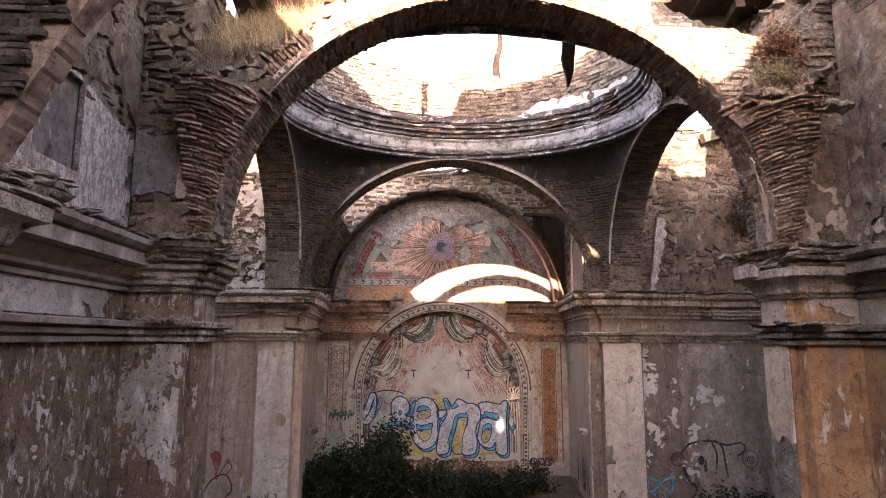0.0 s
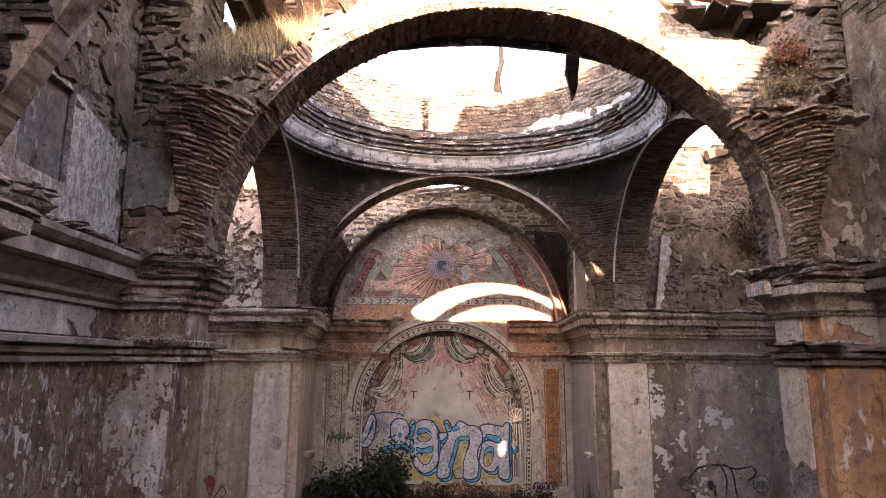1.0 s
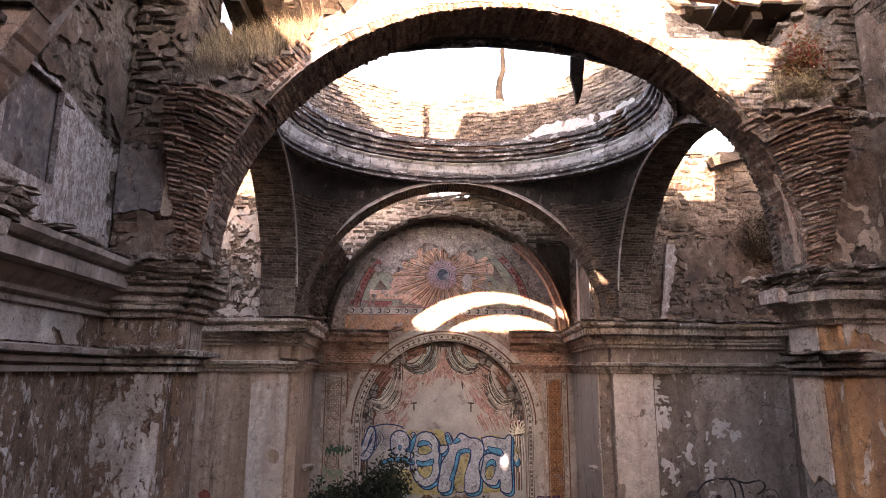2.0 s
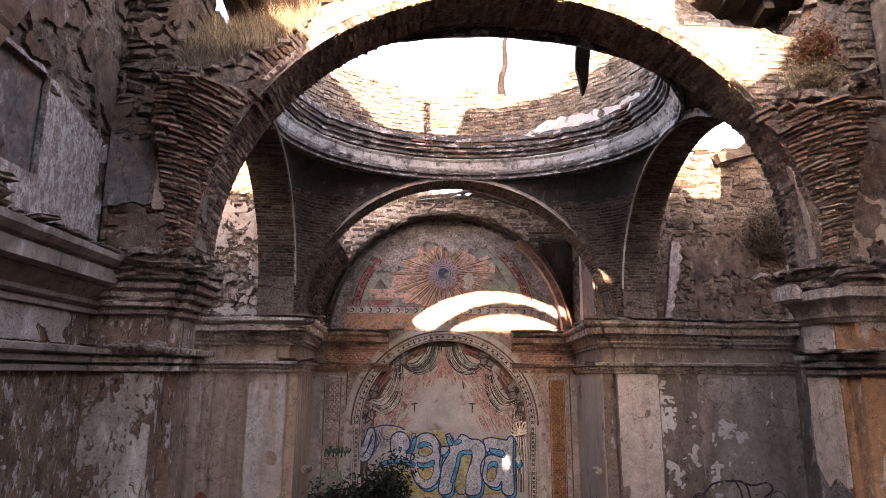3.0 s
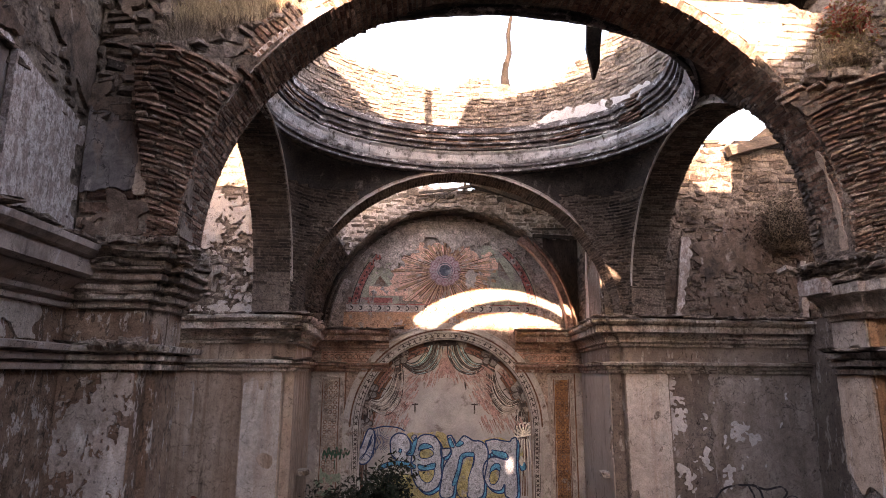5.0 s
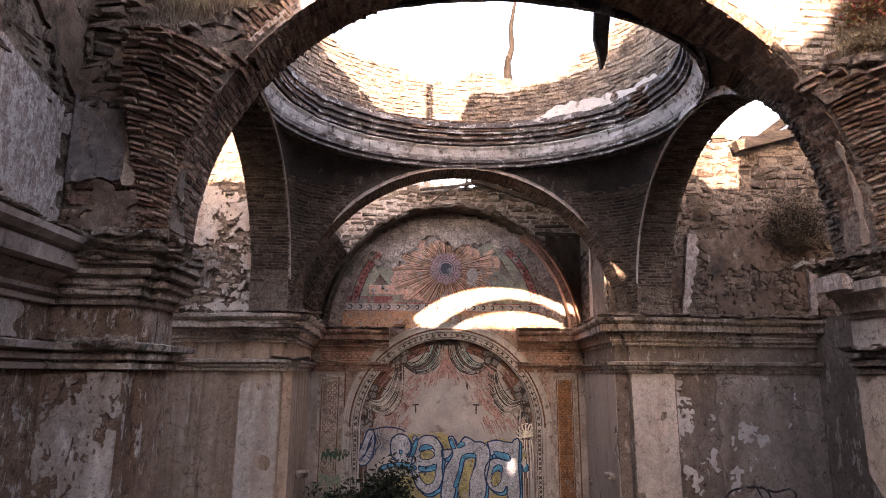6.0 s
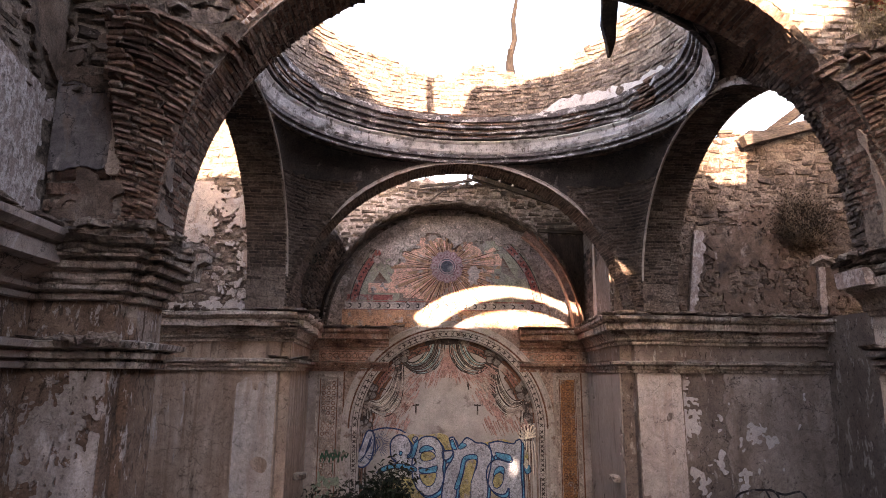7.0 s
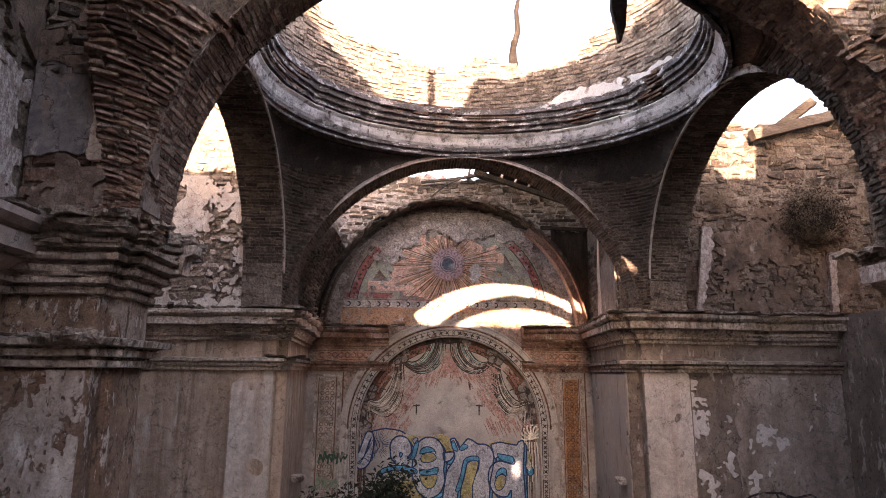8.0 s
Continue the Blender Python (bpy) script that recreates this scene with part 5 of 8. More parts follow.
part("plaster", plaster_sheet(facing_y(BACK + 0.03), -3.7, -2.64, 4.06, 6.0, lambda u, v: nz(u, v, 8, 3.6) + 0.6 * nz(u, v, 3, 10.0) + 0.5 * nz(u, v, 5, 26.0) > 0.16 + abs(u + 2.92 - 0.25 * (4.9 - v)) * 0.9, 0.011, 0.03), SCRAP, UP_L, "scraps of white plaster")
part("plaster", plaster_sheet(facing_y(BACK + 0.035), 4.3, 7.4, 4.06, 6.0, lambda u, v: nz(u, v, 18, 1.6) + 0.5 * nz(u, v, 3, 7.0) + 0.4 * nz(u, v, 6, 19.0) > -0.10 + max(0, v - 5.4) * 0.5, 0.016, 0.012), SHADED_COAT, UP_R)


# pendentives
for ob, at, sx, sy in PENDENTIVES:
    def length_at(z, at=at):
        ps = [at(z, math.pi / 2 * i / 8) for i in range(9)]
        return max(sum((ps[i + 1] - ps[i]).length for i in range(8)), 0.02)

    def surf(u, v, at=at, length_at=length_at, sx=sx, sy=sy):
        L_ = length_at(v)
        phi = min(max(u / L_, 0), 1) * math.pi / 2
        p = at(v, phi)
        eu = (at(v, min(phi + 0.02, math.pi / 2)) - at(v, max(phi - 0.02, 0))).normalized()
        ev = (at(min(v + 0.02, 6.6), phi) - at(v - 0.02, phi))
        ev = (ev - eu * ev.dot(eu)).normalized()
        n = eu.cross(ev)
        if n.dot(Vector((0.8, 8.7, 4.0)) - p) < 0:
            n = -n
        return p, eu, ev, n
    top = 6.5
    fr = laid(surf, 4.06, top, lambda v, length_at=length_at: (0.0, length_at(v)), 0.22, 0.036, 0.016, 0.08, 0.022, 0.3,
        keep=(lambda u, v, f=length_at: v < 6.15 + 0.28 * nz(u, v * 0.3, 3, 2.0) + 0.08 * nz(u, v, 7, 8.0)) if sy > 0 else None)
    masonry(fr, "brick", GREY_BRICK, ob, UNIT_GREY, 200 if sy > 0 else 0, 0.004)
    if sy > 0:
        part("plaster", plaster_sheet(lambda u, v, s=surf, f=length_at: s(u * f(v), v), 0.0, 1.0, 5.6, 6.55, lambda u, v, f=length_at: v > 6.15 + 0.28 * nz(u * f(v), v * 0.3, 3, 2.0) + 0.08 * nz(u * f(v), v, 7, 8.0), 0.014, 0.016), BLACKISH_PLASTER, ob)

# drum
DRUM_PLASTER = surface_mat("pale_drum_plaster", [(0.25, (0.36, 0.32, 0.295)), (0.5, (0.50, 0.455, 0.43)), (0.8, (0.62, 0.575, 0.55))], 1.6, 60, 0.9, 0.3, blotch=0.15, pits=0.3, grain=0.2, spots=[((0.25, 0.19, 0.16), 0.62, 6.0, 0.03, (1, 1, 1))])


def drum_surface(u, v):
    th = u / 2.7
    x, y = ellipse(th, 0.02)
    n = Vector((-math.cos(th) * DOME[3], -math.sin(th) * DOME[2], 0)).normalized()
    return ((x, y, v), (-n.y, n.x, 0), (0, 0, 1), n)


fr = laid(drum_surface, 7.30, 9.1, lambda v: (-0.9 * 2.7, math.pi * 2.7 + 0.9 * 2.7), 0.19, 0.066, 0.009, 0.14, 0.008, 0.5, uneven=0.4, keep=lambda u, v: v < drum_top(u / 2.7) + 0.02, tilt=0.025)
fr.sort(key=lambda f: -f[0].y)
masonry(fr, "stone", STONE, DRUM, UNIT_STONES, 300, 0.008)
part("plaster", plaster_sheet(drum_surface, 0.3 * 2.7, 1.4 * 2.7, 7.32, 8.0, lambda u, v: v < 7.62 + 0.26 * nz(u, 1, 0, 1.6) + 0.06 * nz(u, v, 2, 8.0) - 0.12 * max(0.0, u - 2.2) and nz(u, v, 1, 3.0) > -0.35, 0.018, 0.02), DRUM_PLASTER, DRUM)
part("plaster", plaster_sheet(drum_surface, 1.60 * 2.7, 1.74 * 2.7, 7.32, 7.55, lambda u, v: True, 0.03, 0.05), PLASTER_WHITE, DRUM, "white block")

# brick courses of the dome cornice that lost their stucco
def ring_course(u, v):
    p, eu, ev, n = drum_surface(u, v)
    k = np.interp(v, [6.93, 7.02, 7.1, 7.2, 7.3], [0.165, 0.205, 0.23, 0.265, 0.255])
    return (Vector(p) + n * float(k), eu, ev, n)


fr = laid(ring_course, 6.96, 7.31, lambda v: (-0.5 * 2.7, (math.pi + 0.5) * 2.7), 0.26, 0.036, 0.012, 0.18, 0.03, 0.3, keep=lambda u, v: nz(u, v * 1.5, 40, 0.9) + 0.3 * nz(u, v, 4, 5.0) > (-0.02 if u > 3.4 else 0.22))
part("brickwork", blocks(fr, 0.006), BRICK, DOME_RING, kind="stuff")

part("archivolt", edge_band(FAR_ARCH, FAR + 0.03, -0.05, "x", 40, 140, 0.055), PLASTER_PALE, FAR_WALL)
part("archivolt", edge_band(FAR_ARCH, FAR + 0.03, -0.03, "x", 52, 128, 0.035, 60, 0.075), PLASTER_PALE, FAR_WALL)
part("archivolt", edge_band(SIDE_ARCH, 3.70, -0.03, "y", 78, 172, 0.026, 90, -0.03), PLASTER_PALE, SIDES[1])
part("archivolt", edge_band(SIDE_ARCH, 3.70, -0.06, "y", 60, 100, 0.10, 50), ROUND_STUCCO, SIDES[1])
part("archivolt", edge_band(SIDE_ARCH, -2.05, 0.03, "y", 20, 172, 0.02), PLASTER_PALE, SIDES[0])

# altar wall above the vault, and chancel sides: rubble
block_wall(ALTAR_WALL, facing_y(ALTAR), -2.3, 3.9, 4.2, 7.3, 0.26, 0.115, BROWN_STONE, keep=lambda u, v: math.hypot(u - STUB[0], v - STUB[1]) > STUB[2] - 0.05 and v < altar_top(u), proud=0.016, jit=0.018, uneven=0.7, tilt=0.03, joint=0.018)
for ob, x, k, s in ((CH_SIDE[0], -1.99, -0.07, 1), (CH_SIDE[1], 3.40, 0.12, -1)):
    block_wall(ob, lambda u, v, x=x, k=k, s=s: ((x + k * (u - 11.4), u, v), (0, 1, 0), (0, 0, 1), (s, 0, 0)), 11.62, 14.6, 4.06, 5.6, 0.24, 0.09, objects=False, mat=GREY_BRICK)
fr = []
for k in range(260):
    a = radians(14 + 134 * (k + rng.uniform(0, 1)) / 260)
    r = STUB[2] + rng.uniform(0.0, 0.07)
    q = Vector((STUB[0] - r * math.cos(a), 14.20 + 0.10 * nz(a * 6, 2, 0, 1) + rng.uniform(-0.06, 0.06), STUB[1] + r * math.sin(a)))
    g = rng.normal() * 0.15
    eu = Vector((math.sin(a + g), 0.2 * rng.normal(), math.cos(a + g))).normalized()
    n = Vector((0.15 * rng.normal(), -1, 0.15 * rng.normal()))
    n = (n - eu * n.dot(eu)).normalized()
    fr.append((q, eu, n.cross(eu), n, rng.uniform(0.06, 0.20), rng.uniform(0.015, 0.04), rng.uniform(0.1, 0.25)))
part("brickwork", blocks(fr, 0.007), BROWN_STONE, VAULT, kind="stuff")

def shell_under(y_mid):
    def f(u, v):
        a = v / STUB[2]
        r = STUB[2] + 0.055
        n = Vector((math.cos(a), 0, -math.sin(a)))
        return ((STUB[0] - r * math.cos(a), u, STUB[1] + r * math.sin(a)), (0, 1, 0), (math.sin(a), 0, math.cos(a)), n)
    return f


for a0, a1 in ((8, 36),):
    fr = laid(shell_under(0), radians(a0) * STUB[2], radians(a1) * STUB[2], lambda v: (12.4, 14.5), 0.2, 0.045, 0.014, 0.08, 0.025, 0.3, tilt=0.04)
    part("brickwork", blocks(fr, 0.008), GREY_BRICK, VAULT, kind="stuff")

# broken cornice of the left pier: stepped brick courses and loose slabs
def run_course(path, z, out, length, height, jitter, depth=0.3):
    fr = []
    for k in range(len(path) - 1):
        a, b = Vector(path[k]), Vector(path[k + 1])
        d = (b - a).normalized()
        n = Vector((d.y, -d.x))
        L_ = (b - a).length + (out if k > 0 else 0)
        u = -0.02
        while u < L_ + 0.02:
            l = length * rng.uniform(0.6, 1.2)
            o = out + rng.uniform(-jitter, jitter * 0.6)
            p = a + d * (u + l / 2) + n * (o - depth / 2)
            fr.append((Vector((p.x, p.y, z + rng.normal() * 0.004)), Vector((d.x, d.y, 0)), Vector((0, 0, 1)), Vector((n.x, n.y, 0)), l, height, depth))
            u += l + 0.004
    return fr


def course_out(z):
    return float(np.interp(z, [3.58, 3.66, 3.75, 3.86, 3.95, 4.03], [0.04, 0.08, 0.14, 0.22, 0.265, 0.25]))


def broken_cornice(parent, path, steps, corners):
    """A cornice that lost its stucco: stepped courses below, a rough crumbling mass with loose stones above."""
    part("cornice_courses", sweep(path, steps, 0.03, 0.012, 0.10, 9.0), ROUGH_STUCCO, parent)
    core = [(0.0, 3.83), (0.18, 3.85), (0.235, 3.865), (0.245, 3.895), (0.225, 3.905), (0.262, 3.92), (0.27, 3.955), (0.235, 3.965), (0.25, 3.985), (0.225, 4.02), (0.12, 4.045), (0.0, 4.06)]
    part("cornice_core", sweep(path, core, 0.022, 0.055, 0.20, 5.0), MORTAR, parent)
    big = []
    for z, h in ((3.885, 0.045), (3.93, 0.045), (3.975, 0.045), (4.015, 0.04)):
        o = course_out(z) - 0.012
        big += [f for f in run_course(path, z, o, 0.17, h, 0.022) if nz(f[0].x * 1.3, f[0].y * 1.3, z * 3, 2.4) > -0.06]
        for cx, cy, sx_, sy_ in corners:
            big.append((Vector((cx + sx_ * (o - 0.11 - rng.uniform(0.0, 0.05)), cy + sy_ * (o - 0.11 - rng.uniform(0.0, 0.05)), z)), Vector((1, 0, 0)), Vector((0, 0, 1)), Vector((0, -1, 0)), 0.2, h, 0.2))
    masonry(big, "stone", STONE, parent, UNIT_STONES, 250, 0.010)


ROUGH_STUCCO = surface_mat("crumbling_stucco", [(0.25, (0.185, 0.138, 0.114)), (0.48, (0.335, 0.262, 0.22)), (0.75, (0.48, 0.41, 0.362))], 2.4, 50, 0.93, 0.7, blotch=0.4, pits=0.5, grain=0.4,
    spots=[((0.08, 0.058, 0.046), 0.60, 4.0, 0.05, (1, 1, 0.6))])
STEPS = [(0.0, 3.565), (0.045, 3.57), (0.055, 3.605), (0.04, 3.612), (0.045, 3.622), (0.095, 3.63), (0.105, 3.668), (0.085, 3.675), (0.09, 3.69), (0.14, 3.70), (0.15, 3.738), (0.13, 3.745), (0.135, 3.76), (0.19, 3.77), (0.20, 3.808), (0.175, 3.815), (0.18, 3.83), (0.235, 3.84), (0.24, 3.86), (0.0, 3.87)]
PATH_L = PLAN_LEFT[5:10]
PATH_R = PLAN_RIGHT[2:7]
broken_cornice(PIER_L, PATH_L, STEPS, ((-2.05, PIER_N, 1, -1), (-1.98, 5.80, 1, -1), (-1.98, PIER_F, 1, 0)))
LOW_CYMA = [(0.0, 3.57), (0.045, 3.575), (0.055, 3.61), (0.085, 3.62), (0.095, 3.66), (0.12, 3.70), (0.16, 3.745), (0.215, 3.77), (0.225, 3.85), (0.0, 3.86)]
broken_cornice(bpy.data.objects["wall_nave_left"], PLAN_LEFT[:5], LOW_CYMA, ((-2.20, 2.45, 1, -1), (-2.20, 3.15, 1, 1)))
broken_cornice(PIER_R, PATH_R, LOW_CYMA, ((3.80, PIER_N, -1, -1), (3.73, 5.80, -1, -1), (3.73, PIER_F, -1, 0)))
part("cornice_fragment", sweep([(3.73, PIER_F + 0.02), (3.73, PIER_F - 0.30)], [(0.15, 3.80), (0.27, 3.80), (0.28, 3.93), (0.10, 3.94)], 0.05, 0.004), PLASTER_WHITE, PIER_R)
part("cornice_fragment", sweep([(-1.98, PIER_F - 0.12), (-1.98, PIER_F + 0.03)], [(0.15, 3.78), (0.25, 3.78), (0.27, 3.90), (0.33, 3.93), (0.34, 3.99), (0.10, 4.0)], 0.05, 0.004), STUCCO, PIER_L)


# loose slabs and stones on ledges
def loose(n, area, size, seed, name="loose_stones", label="loose stones and brick scraps lying on the ledge"):
    r = np.random.default_rng(seed)
    fr = []
    for _ in range(n):
        x, y, z = area(r)
        a = r.uniform(0, 3.14)
        q = Euler((r.normal() * 0.25, r.normal() * 0.25, a)).to_matrix()
        s = size * r.uniform(0.5, 1.3)
        fr.append((Vector((x, y, z + s * 0.12)), q.col[0], q.col[2], q.col[1], s, s * r.uniform(0.2, 0.45), s * r.uniform(0.5, 0.9)))
    ob = part(name, closed_blocks(fr, size * 0.06), STONE)
    return tagged(ob, label, "rubble", kind="stuff")


def closed_blocks(placed, jit):
    v, f = blocks(placed, jit)
    f = list(f) + [(8 * k + 4, 8 * k + 7, 8 * k + 6, 8 * k + 5) for k in range(len(placed))]
    return v, f


loose(60, lambda r: (r.uniform(-2.6, -1.75), r.uniform(5.38, 5.66), 4.03), 0.10, 1)
loose(26, lambda r: (r.uniform(-1.95, -1.72), r.uniform(5.7, 6.45), 4.03), 0.10, 2)
loose(50, lambda r: (L_NAVE + r.uniform(0.02, 0.28), r.uniform(3.3, 5.5), 4.04), 0.07, 3)
loose(60, lambda r: (r.uniform(3.45, 4.35), r.uniform(5.37, 5.66), 4.04), 0.10, 4)
loose(30, lambda r: (r.uniform(3.45, 3.72), r.uniform(5.7, 6.4), 4.04), 0.10, 5)
loose(70, lambda r: (r.uniform(-4.4, -1.9), r.uniform(10.85, 11.2), 4.04), 0.08, 6)
loose(70, lambda r: (r.uniform(3.35, 6.8), r.uniform(10.85, 11.2), 4.04), 0.08, 7)
loose(40, lambda r: (r.uniform(-2.2, -0.55), r.uniform(14.32, 14.58), 4.04), 0.08, 8)
loose(30, lambda r: (r.uniform(2.35, 3.7), r.uniform(14.32, 14.58), 4.04), 0.08, 9)
loose(30, lambda r: (r.uniform(-2.4, -1.98), r.uniform(5.42, 5.66), 3.29), 0.10, 10)
loose(40, lambda r: (lambda a: (*ellipse(a, -0.13), 7.32))(r.uniform(-0.3, 3.5)), 0.07, 11)
loose(40, lambda r: (lambda a: (*ellipse(a, 0.2), drum_top(a) - 0.01))(r.uniform(-0.3, 3.5)), 0.14, 12)
loose(50, lambda r: (lambda x: (x, BACK + r.uniform(0.1, 0.4), up_right(x) - 0.02))(r.uniform(4.3, 7.5)), 0.16, 13)
loose(40, lambda r: (lambda x: (x, BACK + r.uniform(0.1, 0.4), up_left(x) - 0.02))(r.uniform(-4.5, -2.7)), 0.14, 14)
loose(50, lambda r: (lambda x: (x, ALTAR + r.uniform(0.05, 0.4), altar_top(x) - 0.02))(r.uniform(-1.5, 3.0)), 0.14, 15)

# plaster left on corners and soffits
def near_soffit(side):
    def f(u, v):
        x = arch_x(NEAR_ARCH, v, side)
        t = (v - NEAR_ARCH[1]) / NEAR_ARCH[3]
        n = Vector((-side * math.sqrt(max(1 - t * t, 0.0)) / NEAR_ARCH[2], 0, -t / NEAR_ARCH[3])).normalized()
        return ((x + n.x * 0.012, u, v), (0, 1, 0), n.cross(Vector((0, 1, 0))), n)
    return f


part("plaster", plaster_sheet(near_soffit(1), 5.62, 5.95, 4.14, 5.0, lambda u, v: abs(u - 5.78 + 0.06 * (v - 4.2)) < 0.028 + 0.03 * nz(v, 0, 0, 7) - 0.03 * (v - 4.5), 0.010, 0.012), PLASTER_TAN, SPR_R)
part("plaster", plaster_sheet(near_soffit(-1), 5.67, 6.05, 4.14, 4.65, lambda u, v: nz(u, v, 3, 5) > -0.1 + 0.9 * (v - 4.4) and u < 5.95 - 0.5 * (v - 4.14), 0.014, 0.012), PLASTER_GREY, SPR_L)
part("plaster", plaster_sheet(facing_y(BACK - 0.01), 4.50, 5.1, 4.06, 5.5, lambda u, v: 0.0 < u - 4.54 - 0.14 * (v - 4.06) + 0.02 * nz(v, 3, 0, 9) < 0.09 + 0.10 * (v - 4.06) + 0.05 * nz(v, 0, 0, 8) - 0.3 * max(0, v - 5.2), 0.016, 0.04), PLASTER_WHITE, UP_R)
part("plaster", plaster_sheet(facing_y(BACK - 0.01), 6.76, 7.0, 4.06, 5.1, lambda u, v: abs(u - 6.86 - 0.06 * (v - 4.06)) < 0.06 + 0.02 * nz(v, 0, 0, 8), 0.016, 0.05), PLASTER_WHITE, UP_R)
def chancel_side(u, v):
    return ((3.37 + 0.12 * (u - 11.4), u, v), (0, 1, 0), (0, 0, 1), (-1, 0, 0))


part("plaster", plaster_sheet(chancel_side, 11.7, 12.9, 4.06, 5.75, lambda u, v: v < 5.7 - 0.55 * (u - 11.7) + 0.1 * nz(u, v, 0, 4), 0.03, 0.02), PLASTER_GREY, CH_SIDE[1])
part("plaster", plaster_sheet(chancel_side, 12.9, 13.3, 4.06, 5.8, lambda u, v: u < 13.28 - 0.14 * (v - 4.06) + 0.04 * nz(v, 0, 0, 6), 0.03, 0.03), PLASTER_PALE, CH_SIDE[1])

# coats of plaster on the lower walls
BARE_CORE = surface_mat("bare_grey_core", [(0.25, (0.12, 0.093, 0.079)), (0.5, (0.23, 0.185, 0.16)), (0.8, (0.34, 0.285, 0.252))], 5.0, 60, 0.95, 0.9, blotch=0.4, pits=0.6)
FLAKES = surface_mat("pale_paint_flakes", [(0.25, (0.40, 0.36, 0.34)), (0.5, (0.52, 0.475, 0.455)), (0.8, (0.62, 0.58, 0.56))], 2.0, 60, 0.9, 0.3, blotch=0.15, pits=0.3, grain=0.2)
DULL_COAT = surface_mat("dull_lilac_limewash", [(0.25, (0.21, 0.164, 0.14)), (0.48, (0.315, 0.256, 0.222)), (0.7, (0.42, 0.355, 0.315))], 0.9, 75, 0.9, 0.35, blotch=0.26, pits=0.47, grain=0.24, cracks=0.65,
    spots=[((0.185, 0.138, 0.113), 0.57, 1.6, 0.10, (1, 1, 0.3))])
W_CL, W_CR = bpy.data.objects["wall_chancel_left"], bpy.data.objects["wall_chancel_right"]
W_NL = bpy.data.objects["wall_nave_left"]
part("plaster", plaster_sheet(facing_y(FAR - 0.012), 3.56, 4.27, 0.05, 3.11, lambda u, v: not (nz(u, v, 3, 2.5) + 0.4 * nz(u, v, 1, 9) > 0.42), 0.03, 0.004), PLASTER_PALE, W_CR)
part("plaster", plaster_sheet(facing_y(FAR - 0.012), -2.72, -2.12, 0.05, 3.11, lambda u, v: not (v > 2.95 + 0.12 * nz(u, 0, 0, 6) and u < -2.3) and nz(u, v, 5, 3.5) < 0.5, 0.03, 0.004), PLASTER_PALE, W_CL)
part("plaster", plaster_sheet(facing_y(BACK - 0.012), 4.31, 6.83, 0.05, 3.11, lambda u, v: u > 5.05 + 0.16 * nz(v, 0, 0, 2.5) + 0.10 * nz(u, v, 2, 7.0) + 0.5 * max(0.0, 1.3 - v) and nz(u, v, 7, 3.0) + 0.5 * nz(u, v, 4, 12.0) > -0.50, 0.017, 0.006), DULL_COAT, W_CR, "lilac-grey limewash")
part("plaster", plaster_sheet(facing_y(BACK - 0.013), 4.32, 6.4, 0.6, 3.05, lambda u, v: nz(u, v, 57, 2.2) + 0.5 * nz(u, v, 2, 6.0) + 0.45 * nz(u, v, 4, 15.0) > 0.24 + 0.30 * abs(v - 2.0) - 0.1 * (u < 4.6) + 0.10 * max(0.0, u - 5.4), 0.014, 0.009), FLAKES, W_CR, "pale flakes of old paint")
part("plaster", plaster_sheet(facing_y(PIER_N - 0.012), -2.60, -2.07, 0.3, 3.10, lambda u, v: not (v < 2.22 + 0.12 * nz(u, 0, 0, 7) - 1.6 * max(0, u + 2.38)) and nz(u, v, 2, 3.0) + 0.5 * nz(u, v, 6, 10) + 0.6 * nz(u * 1.6, v, 9, 22) > -0.22 + 0.9 * max(0, v - 2.85) + 2.0 * max(0, -2.42 - u), 0.0105, 0.004), LILAC_COAT, PIER_L)
part("plaster", plaster_sheet(facing_x(L_NAVE + 0.012, 1), 3.2, 5.6, 0.3, 3.10, lambda u, v: nz(u, v, 9, 1.3) + 0.5 * nz(u, v * 0.8, 3, 7.0) + 0.6 * nz(u, v, 1, 17) > 0.43 + 0.25 * max(0.0, v - 2.3), 0.0115, 0.003), LILAC_COAT, W_NL)
part("plaster", plaster_sheet(facing_x(L_NAVE + 0.010, 1), 3.2, 5.45, 3.32, 3.555, lambda u, v: u < 5.3 + 0.1 * nz(v, 0, 0, 9) and nz(u, v, 77, 4.0) > -0.45, 0.016, 0.004), LILAC_COAT, W_NL)
part("plaster", plaster_sheet(facing_x(3.73 - 0.012, -1), 5.82, PIER_F, 0.3, 3.11, lambda u, v: v > 2.22 + 0.15 * nz(u, 0, 0, 6) + 0.3 * (u - 6.0), 0.02, 0.012), PLASTER_TAN, PIER_R)

part("rough_core", plaster_sheet(facing_x(3.73 - 0.004, -1), 5.82, PIER_F, 0.2, 2.5, lambda u, v: v < 2.20 + 0.15 * nz(u, 0, 0, 6) + 0.3 * (u - 6.0), 0.03, 0.006), BARE_CORE, PIER_R, "bare grey mortar core")

JAMB_COAT = surface_mat("smooth_tan_grey_plaster", [(0.25, (0.31, 0.25, 0.21)), (0.5, (0.385, 0.318, 0.272)), (0.8, (0.45, 0.382, 0.335))], 0.5, 20, 0.9, 0.12, blotch=0.12, pits=0.08, grain=0.08, cracks=0.3, spots=[((0.22, 0.165, 0.135), 0.60, 2.5, 0.06, (1, 1, 0.35))])


def right_jamb(u, v):
    return ((3.338 + 0.1343 * (u - 11.25), u, v), (0, 1, 0), (0, 0, 1), (-1, 0, 0))


